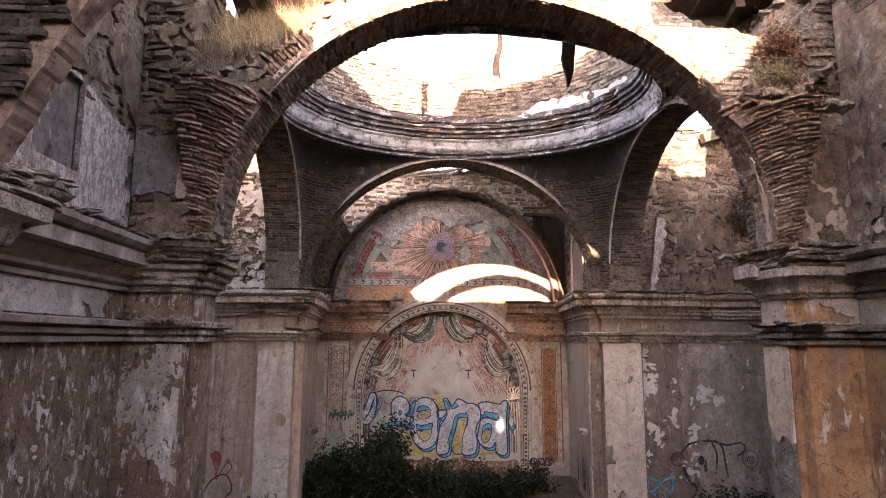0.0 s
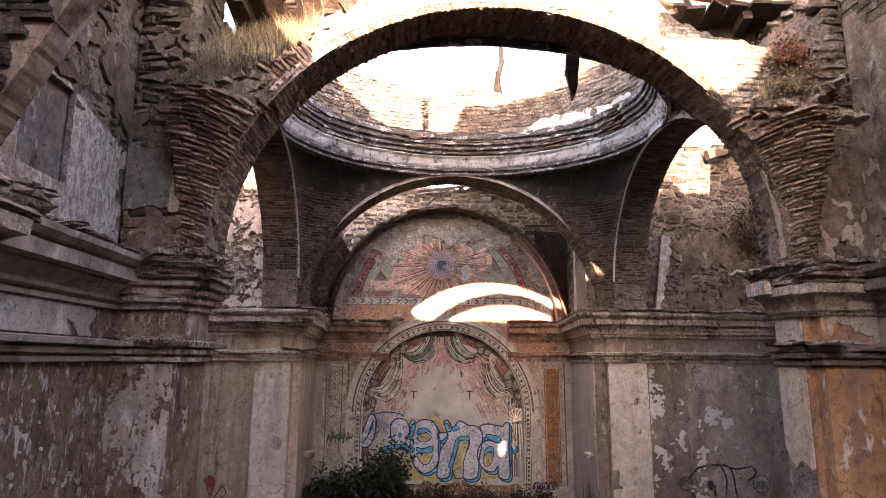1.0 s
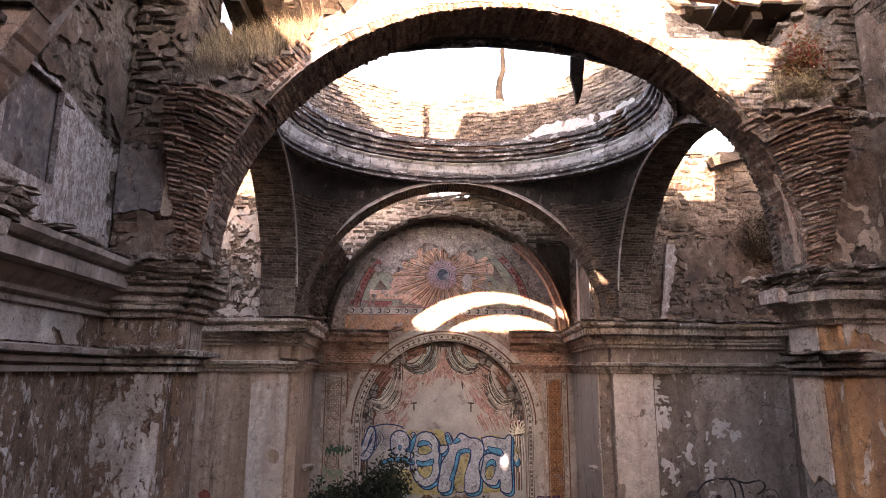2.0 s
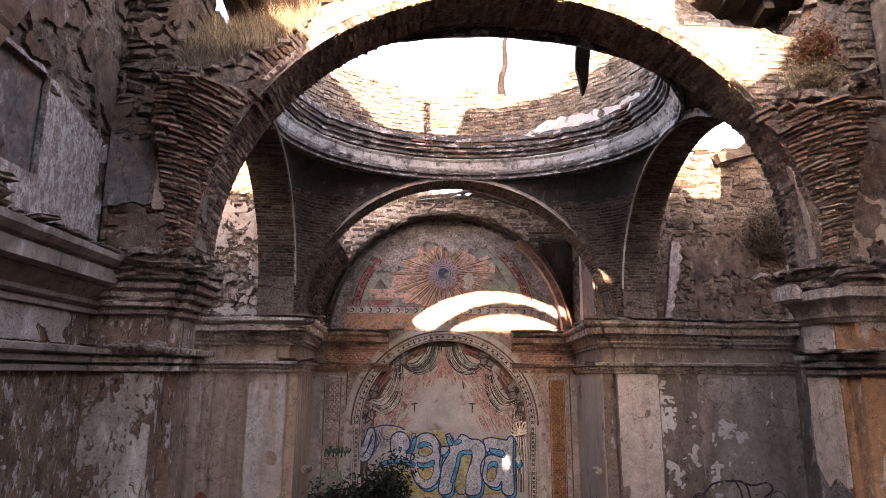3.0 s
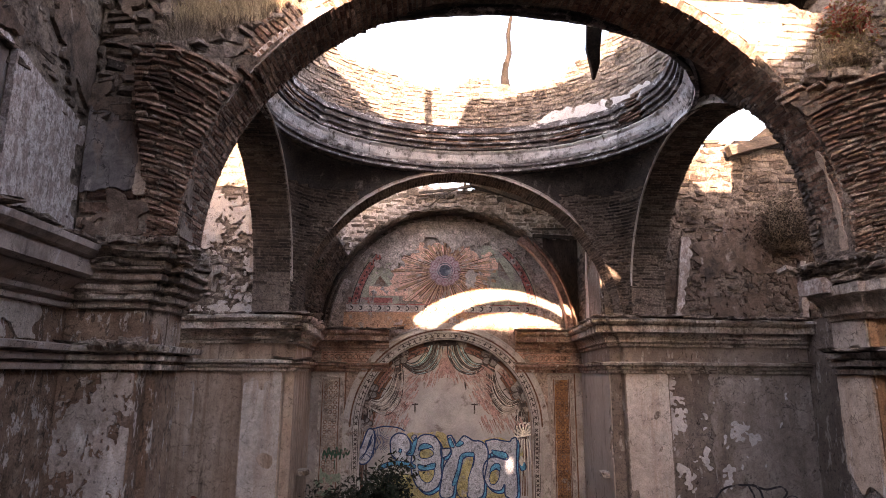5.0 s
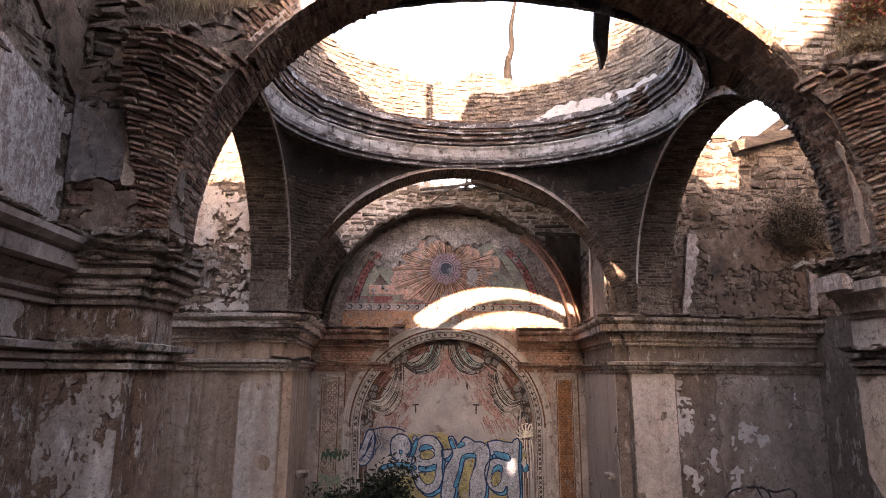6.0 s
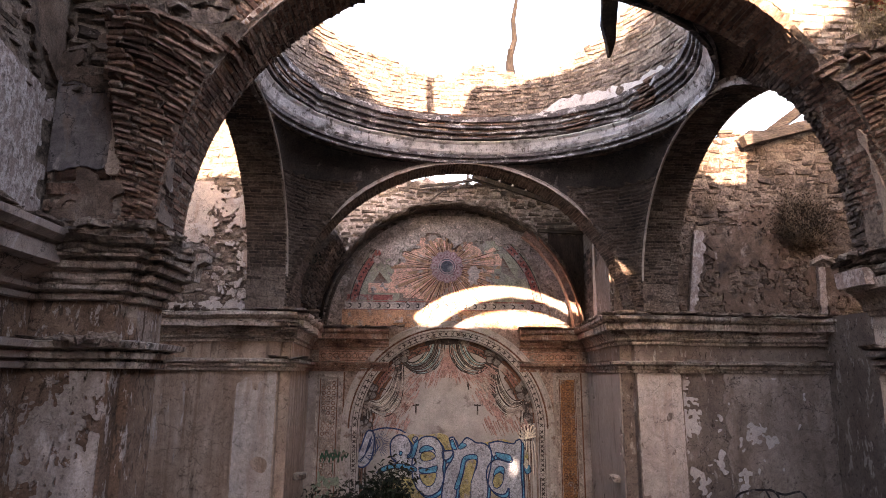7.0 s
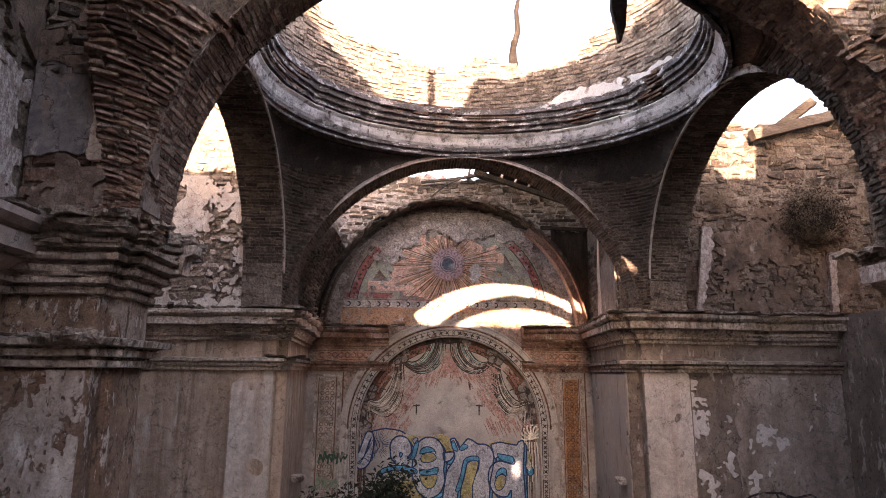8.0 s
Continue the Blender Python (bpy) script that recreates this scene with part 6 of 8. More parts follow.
part("plaster", plaster_sheet(right_jamb, 11.27, 14.5, 0.05, 3.11, lambda u, v: nz(u * 0.6, v, 61, 1.4) + 0.4 * nz(u, v, 4, 9.0) > -0.42, 0.03, 0.006), JAMB_COAT, W_CR, "tan-grey plaster of the chancel jamb")

part("plaster", plaster_sheet(facing_y(PIER_N - 0.008), 3.82, 4.35, 3.31, 3.57, lambda u, v: nz(u, v, 71, 3.5) + 0.5 * nz(u, v, 4, 12.0) > -0.35, 0.016, 0.008), DULL_COAT, PIER_R, "grey plaster on the frieze")
part("plaster", plaster_sheet(facing_x(3.73 - 0.008, -1), 5.82, PIER_F, 3.31, 3.57, lambda u, v: nz(u, v, 73, 3.5) > -0.4, 0.016, 0.008), DULL_COAT, PIER_R)
part("plaster", plaster_sheet(facing_x(R_NAVE - 0.008, -1), 3.4, 5.63, 3.31, 3.57, lambda u, v: nz(u, v, 75, 3.5) > -0.35, 0.016, 0.008), DULL_COAT, bpy.data.objects["wall_nave_right"])

# bricks that show through a worn cornice, and thin slabs along the ledges
for parent, path in ((W_CL, [(-2.74, BACK), (-2.74, FAR), (-2.10, FAR), (-2.10, BACK)]),):
    fr = []
    for z in np.arange(3.62, 3.86, 0.0475):
        fr += [f for f in run_course(path, z, course_out(z) + 0.045, 0.17, 0.045, 0.008) if nz(f[0].x, f[0].y, z, 1.5) > -0.35]
    pieces(fr, "brick", STONE, parent, UNIT_STONES)


def ledge(parent, path, z, out, keep=-0.1, length=0.22, thick=0.028, seed=0.0, variants=UNIT_STONES):
    fr = [f for f in run_course(path, z, out, length, thick, 0.035, 0.22) if nz(f[0].x + seed, f[0].y, z, 2.0) > keep]
    pieces([f for k, f in enumerate(fr) if k < 120], "slab", STONE, parent, variants)


ledge(W_CL, PLAN_FAR_L[1:], 4.045, 0.325)
ledge(W_CL, PLAN_FAR_L[1:], 4.065, 0.30, 0.05, 0.16, 0.03, 4.0)
ledge(W_CR, PLAN_FAR_R[:-1] + [(6.84, BACK)], 4.045, 0.325)
ledge(W_CR, PLAN_FAR_R[:-1] + [(6.84, BACK)], 4.065, 0.30, 0.05, 0.16, 0.03, 4.0)
ledge(W_NL, PLAN_LEFT[4:6], 4.045, 0.32, -0.05)
ledge(PIER_L, PATH_L, 3.315, 0.14, 0.1, 0.15, 0.022)
ledge(PIER_R, PATH_R, 3.315, 0.17, -0.2)
ledge(PIER_R, PATH_R, 4.05, 0.28, -0.1, 0.13, 0.022)
ledge(PIER_L, PATH_L, 4.05, 0.26, -0.1, 0.13, 0.022)
ledge(W_CL, PLAN_FAR_L[1:], 3.312, 0.145, 0.15, 0.25, 0.015)
ledge(W_CR, PLAN_FAR_R[:-1] + [(6.84, BACK)], 3.312, 0.145, 0.15, 0.25, 0.015)

# ---- altar: niche frame, frescoes ----
def arch_band(c, zc, r, profile, y, zbase, n=60):
    """A moulding of (radial, out) points round a niche, down to zbase."""
    path = [(c - r, zbase, -1.0, 0.0)] + [(c - r * math.cos(math.pi * i / n), zc + r * math.sin(math.pi * i / n), -math.cos(math.pi * i / n), math.sin(math.pi * i / n)) for i in range(n + 1)] + [(c + r, zbase, 1.0, 0.0)]
    vs, fs = [], []
    m = len(profile)
    for k, (x, z, nx_, nz_) in enumerate(path):
        for dr, o in profile:
            vs.append((x + nx_ * dr, y - o + 0.006 * nz(k, dr * 9, 0, 1), z + nz_ * dr))
    for k in range(len(path) - 1):
        for j in range(m - 1):
            a = k * m + j
            fs.append((a, a + 1, a + 1 + m, a + m))
    fs += [tuple(range(m)), tuple(range(len(vs) - 1, len(vs) - 1 - m, -1))]
    return vs, fs


FRAME_MAT = surface_mat("painted_stucco_frame", [(0.25, (0.30, 0.27, 0.25)), (0.5, (0.42, 0.39, 0.37)), (0.75, (0.52, 0.49, 0.47))], 1.8, 50, 0.9, 0.3, blotch=0.16, grain=0.2, spots=[((0.22, 0.17, 0.145), 0.60, 4.0, 0.05, (1, 1, 1))], cracks=0.65)
frame_ob = part("niche_frame", arch_band(0.775, 1.95, 1.88, [(0.0, -0.16), (0.0, 0.03), (0.02, 0.045), (0.03, 0.03), (0.15, 0.03), (0.155, 0.055), (0.18, 0.06), (0.19, 0.03), (0.20, 0.022), (0.225, 0.025), (0.235, 0.05), (0.255, 0.055), (0.265, 0.03), (0.33, 0.028), (0.34, 0.045), (0.37, 0.045), (0.375, 0.0)], ALTAR, -0.2), FRAME_MAT, ALTAR_WALL, "painted stucco frame of the niche")
geo = []
for k in range(46):
    a = math.pi * (k + 0.5) / 46
    x, z = 0.775 - 1.97 * math.cos(a), 1.95 + 1.97 * math.sin(a)
    for t in (0.785, -0.785):
        dx, dz = 0.045 * math.cos(a + t), 0.045 * math.sin(a + t)
        geo.append(stroke([(x - dx, z - dz), (x + dx, z + dz)], 0.022, ALTAR - 0.042, smooth=0))
for s in (-1, 1):
    for k in range(20):
        x, z = 0.775 + s * 1.97, 1.88 - 0.095 * k
        for t in (0.785, -0.785):
            dx, dz = 0.045 * math.cos(t), 0.045 * math.sin(t)
            geo.append(stroke([(x - dx, z - dz), (x + dx, z + dz)], 0.022, ALTAR - 0.042, smooth=0))
geo += [stroke([(0.775 + s * r, 1.95), (0.775 + s * r, 0.1)], 0.015, ALTAR - 0.044, smooth=0) for s in (-1, 1) for r in (1.912, 2.028)]
geo += [hoop(0.775, 1.95, r, w_, ALTAR - 0.044, 0, 180, 80) for r, w_ in ((1.912, 0.016), (2.028, 0.014))]
part("frame_pattern", join(*geo), P_INK, frame_ob)
part("frame_line", join(hoop(0.775, 1.95, 2.095, 0.03, ALTAR - 0.054, 0, 180, 80), *[hoop(0.775 - 2.095 * math.cos(a), 1.95 + 2.095 * math.sin(a), 0.012, 0.02, ALTAR - 0.058, n=8) for a in np.linspace(0.03, 3.11, 70)]), P_BROWN, frame_ob)

# drapery in the niche
P_BLUSH = paint("blush_fresco", (0.36, 0.235, 0.215), 0.58, (0.42, 0.37, 0.34))
P_BLUSH_RED = paint("dull_red_fresco", (0.24, 0.12, 0.10), 0.60, (0.36, 0.30, 0.27))
P_MIST = paint("mist_grey_fresco", (0.46, 0.47, 0.45), 0.66, (0.33, 0.31, 0.295))
P_ASH = paint("ash_grey_fresco", (0.20, 0.195, 0.195), 0.64, (0.30, 0.28, 0.265))
Y1, Y2, Y3, Y4 = NY - 0.004, NY - 0.016, NY - 0.028, NY - 0.034
MID = 0.74
r4 = np.random.default_rng(11)


def mirror(pts):
    return [(2 * MID - x, z) for x, z in pts]


def same(pts):
    return pts


def fold(a, b, t):
    return [(p[0] * (1 - t) + q[0] * t, p[1] * (1 - t) + q[1] * t) for p, q in zip(a, b)]


def cloth(a, b):
    return blot(list(a) + list(b)[::-1], Y1, 5)


SWAG = ([(0.36, 3.73), (0.27, 3.54), (0.13, 3.37), (-0.04, 3.31), (-0.21, 3.39)], [(0.69, 3.71), (0.66, 3.44), (0.44, 3.15), (0.08, 3.08), (-0.28, 3.32)])
HANG = ([(-0.37, 3.30), (-0.40, 3.04), (-0.53, 2.73), (-0.73, 2.52), (-0.95, 2.55)], [(-0.21, 3.27), (-0.19, 2.85), (-0.27, 2.44), (-0.56, 2.18), (-0.99, 2.36)])
TAIL = ([(-1.06, 2.57), (-1.09, 2.16), (-1.08, 1.49)], [(-0.90, 2.48), (-0.84, 2.10), (-0.83, 1.49)])
sets = {"teal": [], "grey": [], "mist": [], "cream": [], "dark": [], "pink": [], "red": [], "brown": []}
for f in (same, mirror):
    sets["teal"].append(cloth(f(SWAG[0]), f(SWAG[1])))
    sets["mist"].append(cloth(f(HANG[0]), f(HANG[1])))
    sets["mist"].append(cloth(f(TAIL[0]), f(TAIL[1])))
    for (a, b), n, wd in ((SWAG, 13, 0.030), (HANG, 14, 0.030), (TAIL, 7, 0.024)):
        for k in range(n):
            t = (k + 0.5 + 0.3 * r4.uniform(-1, 1)) / n
            line_ = fold(a, b, t)
            i0, i1 = (0, len(line_)) if k % 3 or n < 12 else (int(r4.integers(0, 2)), len(line_) - int(r4.integers(0, 2)))
            sets["dark"].append(stroke(f(line_[i0:i1]), 0.016 * r4.uniform(0.4, 1.8), Y2, 0.3))
            if k % 3 == 1:
                sets["cream"].append(stroke(f(fold(a, b, t + 0.4 / n)), wd * r4.uniform(0.5, 1.0), Y2 + 0.004, 0.3))
            if k % 4 == 2 and n > 12:
                sets["grey"].append(stroke(f(fold(a, b, t - 0.3 / n)), wd * 1.5, Y2 + 0.007, 0.4))
    for a in (*SWAG, *HANG, *TAIL):
        sets["dark"].append(stroke(f(a), 0.022, Y2 - 0.002, 0.2))
    # bows: a dark knot with grey petal loops
    for cx_, cz_, sz in ((-0.31, 3.48, 1.25), (-0.97, 2.72, 1.25)) + (((-0.99, 1.98, 0.8),) if f is same else ()):
        sets["brown"].append(blot(f([(cx_ + sz * 0.19 * math.cos(q) * (1 + 0.2 * math.sin(3 * q)), cz_ + sz * 0.17 * math.sin(q)) for q in np.linspace(0, 5.9, 14)]), Y3, 3))
        for k in range(6):
            a = 1.047 * k + 0.3
            loop = [(cx_ + sz * (0.12 * math.cos(a) + 0.075 * math.cos(q)), cz_ + sz * (0.12 * math.sin(a) + 0.065 * math.sin(q))) for q in np.linspace(0, 6.28, 9)]
            sets["grey"].append(blot(f(loop[:-1]), Y4 + 0.003, 3))
            sets["dark"].append(stroke(f(loop), 0.020, Y4 - 0.002, 0.0, 3))
        sets["dark"].append(blot(f([(cx_ + sz * 0.05 * math.cos(q), cz_ + sz * 0.05 * math.sin(q)) for q in np.linspace(0, 5.5, 9)]), Y4 - 0.004, 3))
    # ribbons
    for pts in ([(-0.16, 3.51), (-0.07, 3.45), (-0.01, 3.53), (0.08, 3.49), (0.15, 3.58)], [(-0.79, 2.71), (-0.71, 2.65), (-0.67, 2.76), (-0.57, 2.73)]):
        sets["dark"].append(stroke(f(pts), 0.026, Y3))
    # hatched rose ground along the inner edge of the cloth
    for edge, n, reach in ((SWAG[1], 70, 0.22), (HANG[1][:4], 150, 0.36)):
        rim = smooth_line(edge, 8)
        for k in range(n):
            x, z = rim[int(r4.integers(0, len(rim)))]
            out = Vector((MID - x, 2.75 - z)).normalized()
            o = reach * r4.uniform(0, 1) ** 1.5
            x, z = x + out.x * o + 0.03 * r4.normal(), z + out.y * o + 0.03 * r4.normal()
            way = Vector((x - MID, z - 3.75)).normalized()
            l = r4.uniform(0.10, 0.26)
            sets["pink" if k % 4 else "red"].append(stroke(f([(x, z), (x + way.x * l, z + way.y * l)]), r4.uniform(0.022, 0.040) if k % 4 else 0.014, Y1 - 0.004 if k % 4 else Y1 - 0.008, 0.5, 0))
    for k in range(60):
        x, z = -0.98 + 0.95 * r4.uniform(0, 1), 2.16 - 0.28 * r4.uniform(0, 1)
        sets["pink" if k % 3 else "red"].append(stroke(f([(x, z + 0.07), (x - 0.08, z - 0.12)]), 0.030 if k % 3 else 0.014, Y1 - 0.004, 0.5, 0))
    for k in range(14):
        x = MID - 0.22 * r4.uniform(0, 1)
        sets["pink" if k % 2 else "red"].append(stroke(f([(MID - 0.03 * r4.uniform(0, 1), 3.62 - 0.1 * r4.uniform(0, 1)), (x, 3.05 - 0.08 * r4.uniform(0, 1))]), 0.035 if k % 2 else 0.015, Y1 - (0.004 if k % 2 else 0.006), 0.2, 0))
    sets["dark"].append(stroke(f([(0.08, 2.44), (0.08, 2.22)]), 0.03, Y2, 0, 0))
    sets["dark"].append(stroke(f([(0.01, 2.41), (0.15, 2.42)]), 0.03, Y2, 0, 0))
    sets["dark"].append(stroke(f([(0.29, 2.90), (0.27, 2.74)]), 0.055, Y2, 0.6, 0))
    # dark columns at the niche sides
    for k in range(10):
        x = -1.10 + 0.19 * r4.uniform(0, 1)
        sets["dark"].append(stroke(f([(x, 2.45), (x + 0.03 * r4.normal(), 0.9)]), 0.018, Y2 - 0.003, 0.5, 0))
    for k in range(6):
        x = -1.08 + 0.03 * k
        sets["brown"].append(stroke(f([(x, 2.0), (x + 0.02 * r4.normal(), 0.5)]), 0.020, Y2 - 0.001, 0.2, 0))
for a0, a1 in ((24, 46), (52, 76), (104, 128), (134, 156)):
    sets["red"].append(hoop(0.77, 1.98, 1.70, 0.13, Y1, a0, a1))
    for a in range(a0 + 1, a1, 2):
        sets["dark"].append(blot([(0.77 + 1.70 * math.cos(radians(a)) + 0.018 * math.cos(q), 1.98 + 1.70 * math.sin(radians(a)) + 0.018 * math.sin(q)) for q in np.linspace(0, 5.5, 7)], Y2, 0))
    sets["dark"].append(hoop(0.77, 1.98, 1.63, 0.016, Y2, a0, a1))
sets["brown"].append(hoop(0.77, 1.98, 1.82, 0.10, Y2, 2, 178, 80))
sets["brown"] += [hoop(0.77, 1.98, 1.70, 0.26, Y1 + 0.002, a0, a1, 40) for a0, a1 in ((2, 40), (140, 178))]
sets["dark"].append(hoop(0.77, 1.98, 1.775, 0.018, Y3, 2, 178, 80))
sets["dark"].append(blot([(0.27, 3.66), (0.30, 3.84), (0.74, 3.90), (1.18, 3.84), (1.21, 3.66), (0.98, 3.72), (0.74, 3.69), (0.50, 3.72)], Y3, 3))
sets["dark"].append(stroke([(0.33, 3.71), (0.74, 3.75), (1.15, 3.71)], 0.03, Y4))
for key, m in (("teal", P_TEAL), ("grey", P_ASH), ("mist", P_MIST), ("cream", P_CREAM), ("dark", P_INK), ("pink", P_BLUSH), ("red", P_BLUSH_RED), ("brown", P_BROWN)):
    part("fresco_" + key, layer(sets[key], 0.00006), m, ALTAR_WALL)
# pale palmette on the side of the niche
FX, FZ = 2.50, 1.80
geo = [stroke([(FX, FZ - 0.05), (FX + 0.18 * math.cos(a), FZ + 0.19 * math.sin(a)), (FX + 0.225 * math.cos(a - 0.25), FZ + 0.23 * math.sin(a - 0.25))], 0.036, Y4 - 0.006, 0.2) for a in np.linspace(-0.1, 3.5, 9)]
geo += [stroke([(FX + e, FZ - 0.12), (FX + e * 1.8, FZ - 0.9)], 0.022, Y4, 0.3, 0) for e in (-0.10, -0.05, 0.0, 0.05, 0.10)]
part("fresco_flower", layer(geo), paint("white_fresco", (0.74, 0.68, 0.58), 0.72), ALTAR_WALL)

# sprayed letters
def outlined(shapes, y, name, fill, edge, width=0.026, smooth=5):
    """Filled shapes with a painted outline just before them."""
    part(name, layer([blot(p, y, smooth) for p in shapes], 0.0006), fill, ALTAR_WALL)
    part("spray_outline", layer([stroke(list(p) + [p[0]], width, y - 0.005, 0.0, smooth) for p in shapes], 0.0004), edge, ALTAR_WALL)


part("spray_ground", layer([
    blot([(-0.10, 1.77), (0.0, 1.82), (0.30, 1.80), (0.62, 1.84), (0.80, 1.72), (0.85, 1.40), (0.48, 1.05), (0.0, 1.20)], NY - 0.038),
    blot([(1.50, 1.64), (1.90, 1.72), (2.10, 1.66), (2.42, 1.50), (2.47, 1.36), (2.33, 1.16), (2.0, 0.94), (1.77, 1.45)], NY - 0.038),
    blot([(-0.40, 0.93), (-0.05, 0.96), (0.50, 0.80), (1.20, 0.90), (2.05, 0.90), (2.15, 0.50), (1.23, 0.46), (0.46, 0.42), (-0.20, 0.50)], NY - 0.039)], 0.0005), P_YELLOW, ALTAR_WALL)
part("stain", plaster_sheet(facing_y(NY - 0.01), -0.9, 2.6, 0.0, 0.62, lambda u, v: v < 0.36 + 0.10 * nz(u, 0, 3, 2.5) + 0.06 * nz(u, v, 3, 11), 0.03, 0.003), PLASTER_BROWN, ALTAR_WALL, "brown stained foot of the niche")
LETTER_O = [(-0.45, 1.6), (-0.41, 1.72), (-0.3, 1.8), (-0.19, 1.8), (-0.08, 1.74), (-0.01, 1.6), (-0.02, 1.46), (-0.09, 1.37), (0.08, 1.33), (0.04, 1.2), (-0.28, 1.2), (-0.33, 1.29), (-0.42, 1.36)]
LETTER_E = [(0.03, 1.36), (0.06, 1.55), (0.14, 1.68), (0.24, 1.76), (0.38, 1.78), (0.52, 1.74), (0.62, 1.62), (0.67, 1.48), (0.68, 1.32), (0.66, 1.14), (0.68, 0.94), (0.62, 0.74), (0.51, 0.64), (0.37, 0.59), (0.24, 0.63), (0.12, 0.75), (0.04, 0.94), (0.01, 1.16)]
CROSSBAR = [(0.64, 1.47), (0.77, 1.49), (0.88, 1.47), (0.81, 1.34), (0.68, 1.31)]
LETTER_N = [(0.79, 1.74), (0.85, 1.76), (0.9, 1.74), (0.99, 1.56), (1.09, 1.69), (1.16, 1.75), (1.25, 1.72), (1.37, 1.65), (1.51, 1.64), (1.63, 1.57), (1.69, 1.42), (1.67, 1.16), (1.62, 0.94), (1.56, 0.5), (1.23, 0.5), (1.27, 0.94), (1.37, 1.16), (1.38, 1.36), (1.27, 1.4), (1.11, 1.36), (1.04, 1.2), (1.01, 0.94), (0.96, 0.72), (0.9, 0.5), (0.65, 0.51), (0.69, 0.94), (0.74, 1.14), (0.88, 1.36), (0.86, 1.51)]
LETTER_A = [(1.63, 1.64), (1.82, 1.68), (2.01, 1.65), (2.17, 1.63), (2.22, 1.69), (2.33, 1.67), (2.31, 1.16), (2.32, 0.5), (2.07, 0.5), (2.05, 0.74), (1.97, 0.63), (1.83, 0.62), (1.67, 0.72), (1.58, 0.94), (1.6, 1.14), (1.7, 1.27), (1.84, 1.31), (2.1, 1.25), (2.1, 1.36), (1.84, 1.42), (1.72, 1.36), (1.68, 1.49)]
LETTERS = [LETTER_O, CROSSBAR, LETTER_E, LETTER_N, LETTER_A]
outlined([[(x + 0.05, z - 0.06) for x, z in p] for p in LETTERS], NY - 0.044, "spray_shadow", P_BLUE, P_NAVY)
outlined(LETTERS, NY - 0.052, "spray_fill", P_SILVER, P_NAVY, 0.030)
outlined([[(-1.25, 1.34), (-1.09, 1.49), (-0.94, 1.87), (-0.81, 1.86), (-0.78, 1.66), (-0.82, 1.40), (-0.90, 1.23), (-1.06, 1.16)]], NY - 0.050, "spray_creature", P_SILVER, P_NAVY, 0.030)
outlined([[(0.16, 1.45), (0.19, 1.54), (0.27, 1.59), (0.36, 1.59), (0.46, 1.54), (0.5, 1.45), (0.46, 1.51), (0.33, 1.48)], [(0.16, 1.16), (0.33, 1.14), (0.53, 1.19), (0.52, 1.07), (0.33, 1.04), (0.18, 1.06)], [(1.06, 1.29), (1.11, 1.37), (1.23, 1.41), (1.37, 1.4), (1.37, 1.31), (1.23, 1.32), (1.14, 1.27), (1.09, 1.07), (1.0, 0.76), (0.9, 0.74), (1.0, 1.03)], [(0.81, 1.67), (0.86, 1.72), (0.92, 1.6), (0.95, 1.51), (0.85, 1.54)], [(0.97, 1.55), (1.06, 1.65), (1.16, 1.6), (1.04, 1.52)], [(1.77, 1.46), (2.08, 1.4), (2.07, 1.27), (1.82, 1.35)], [(1.72, 0.98), (1.76, 1.11), (1.86, 1.18), (1.95, 1.14), (1.94, 1.02), (1.86, 1.07), (1.76, 0.98)], [(-0.26, 1.42), (-0.24, 1.48), (-0.19, 1.46), (-0.22, 1.39)]], NY - 0.066, "spray_counter", P_BLUE, P_NAVY, 0.020, 3)
outlined([[(0.18, 1.36), (0.22, 1.45), (0.33, 1.48), (0.43, 1.47), (0.5, 1.4), (0.48, 1.34), (0.37, 1.29), (0.23, 1.29)], [(0.16, 1.03), (0.33, 1.03), (0.52, 1.05), (0.48, 0.85), (0.37, 0.78), (0.26, 0.83), (0.2, 0.92)], [(1.14, 1.27), (1.25, 1.32), (1.37, 1.29), (1.31, 1.03), (1.25, 0.83), (1.23, 0.5), (1.06, 0.5), (1.0, 0.7), (1.09, 1.03)], [(1.7, 0.87), (1.75, 1.0), (1.85, 1.05), (1.94, 1.0), (1.91, 0.85), (1.83, 0.75), (1.74, 0.76)]], NY - 0.076, "spray_core", P_YELLOW, P_NAVY, 0.018, 3)
outlined([[(-0.72, 1.05), (-0.56, 1.18), (-0.25, 1.23), (0.08, 1.16), (0.07, 1.07), (-0.32, 1.14), (-0.6, 1.07)], [(-0.1, 1.36), (-0.01, 1.42), (0.04, 1.6), (0.1, 1.72), (0.14, 1.65), (0.05, 1.36)], [(2.38, 1.1), (2.42, 1.2), (2.5, 1.18), (2.52, 1.07), (2.43, 1.02)]], NY - 0.060, "spray_dots", P_BLUE, P_NAVY, 0.020)
outlined([[(0.01, 1.72), (0.06, 1.77), (0.12, 1.75), (0.1, 1.67), (0.05, 1.66)]], NY - 0.060, "spray_bubble", P_SILVER, P_NAVY, 0.020)
part("spray_highlight", blot([(2.36, 1.21), (2.41, 1.34), (2.47, 1.25), (2.43, 1.12)], NY - 0.082, 4), P_CREAM, ALTAR_WALL)
cx_, cz_ = [(-0.71, 1.63)][0]
geo = [stroke([(cx_ + 0.10 * math.cos(a), cz_ + 0.12 * math.sin(a)), (cx_ + (0.26 + 0.05 * math.sin(5 * a)) * math.cos(a), cz_ + 0.28 * math.sin(a))], 0.012, NY - 0.072, 0.4, 0) for a in np.linspace(-1.2, 2.2, 20)]
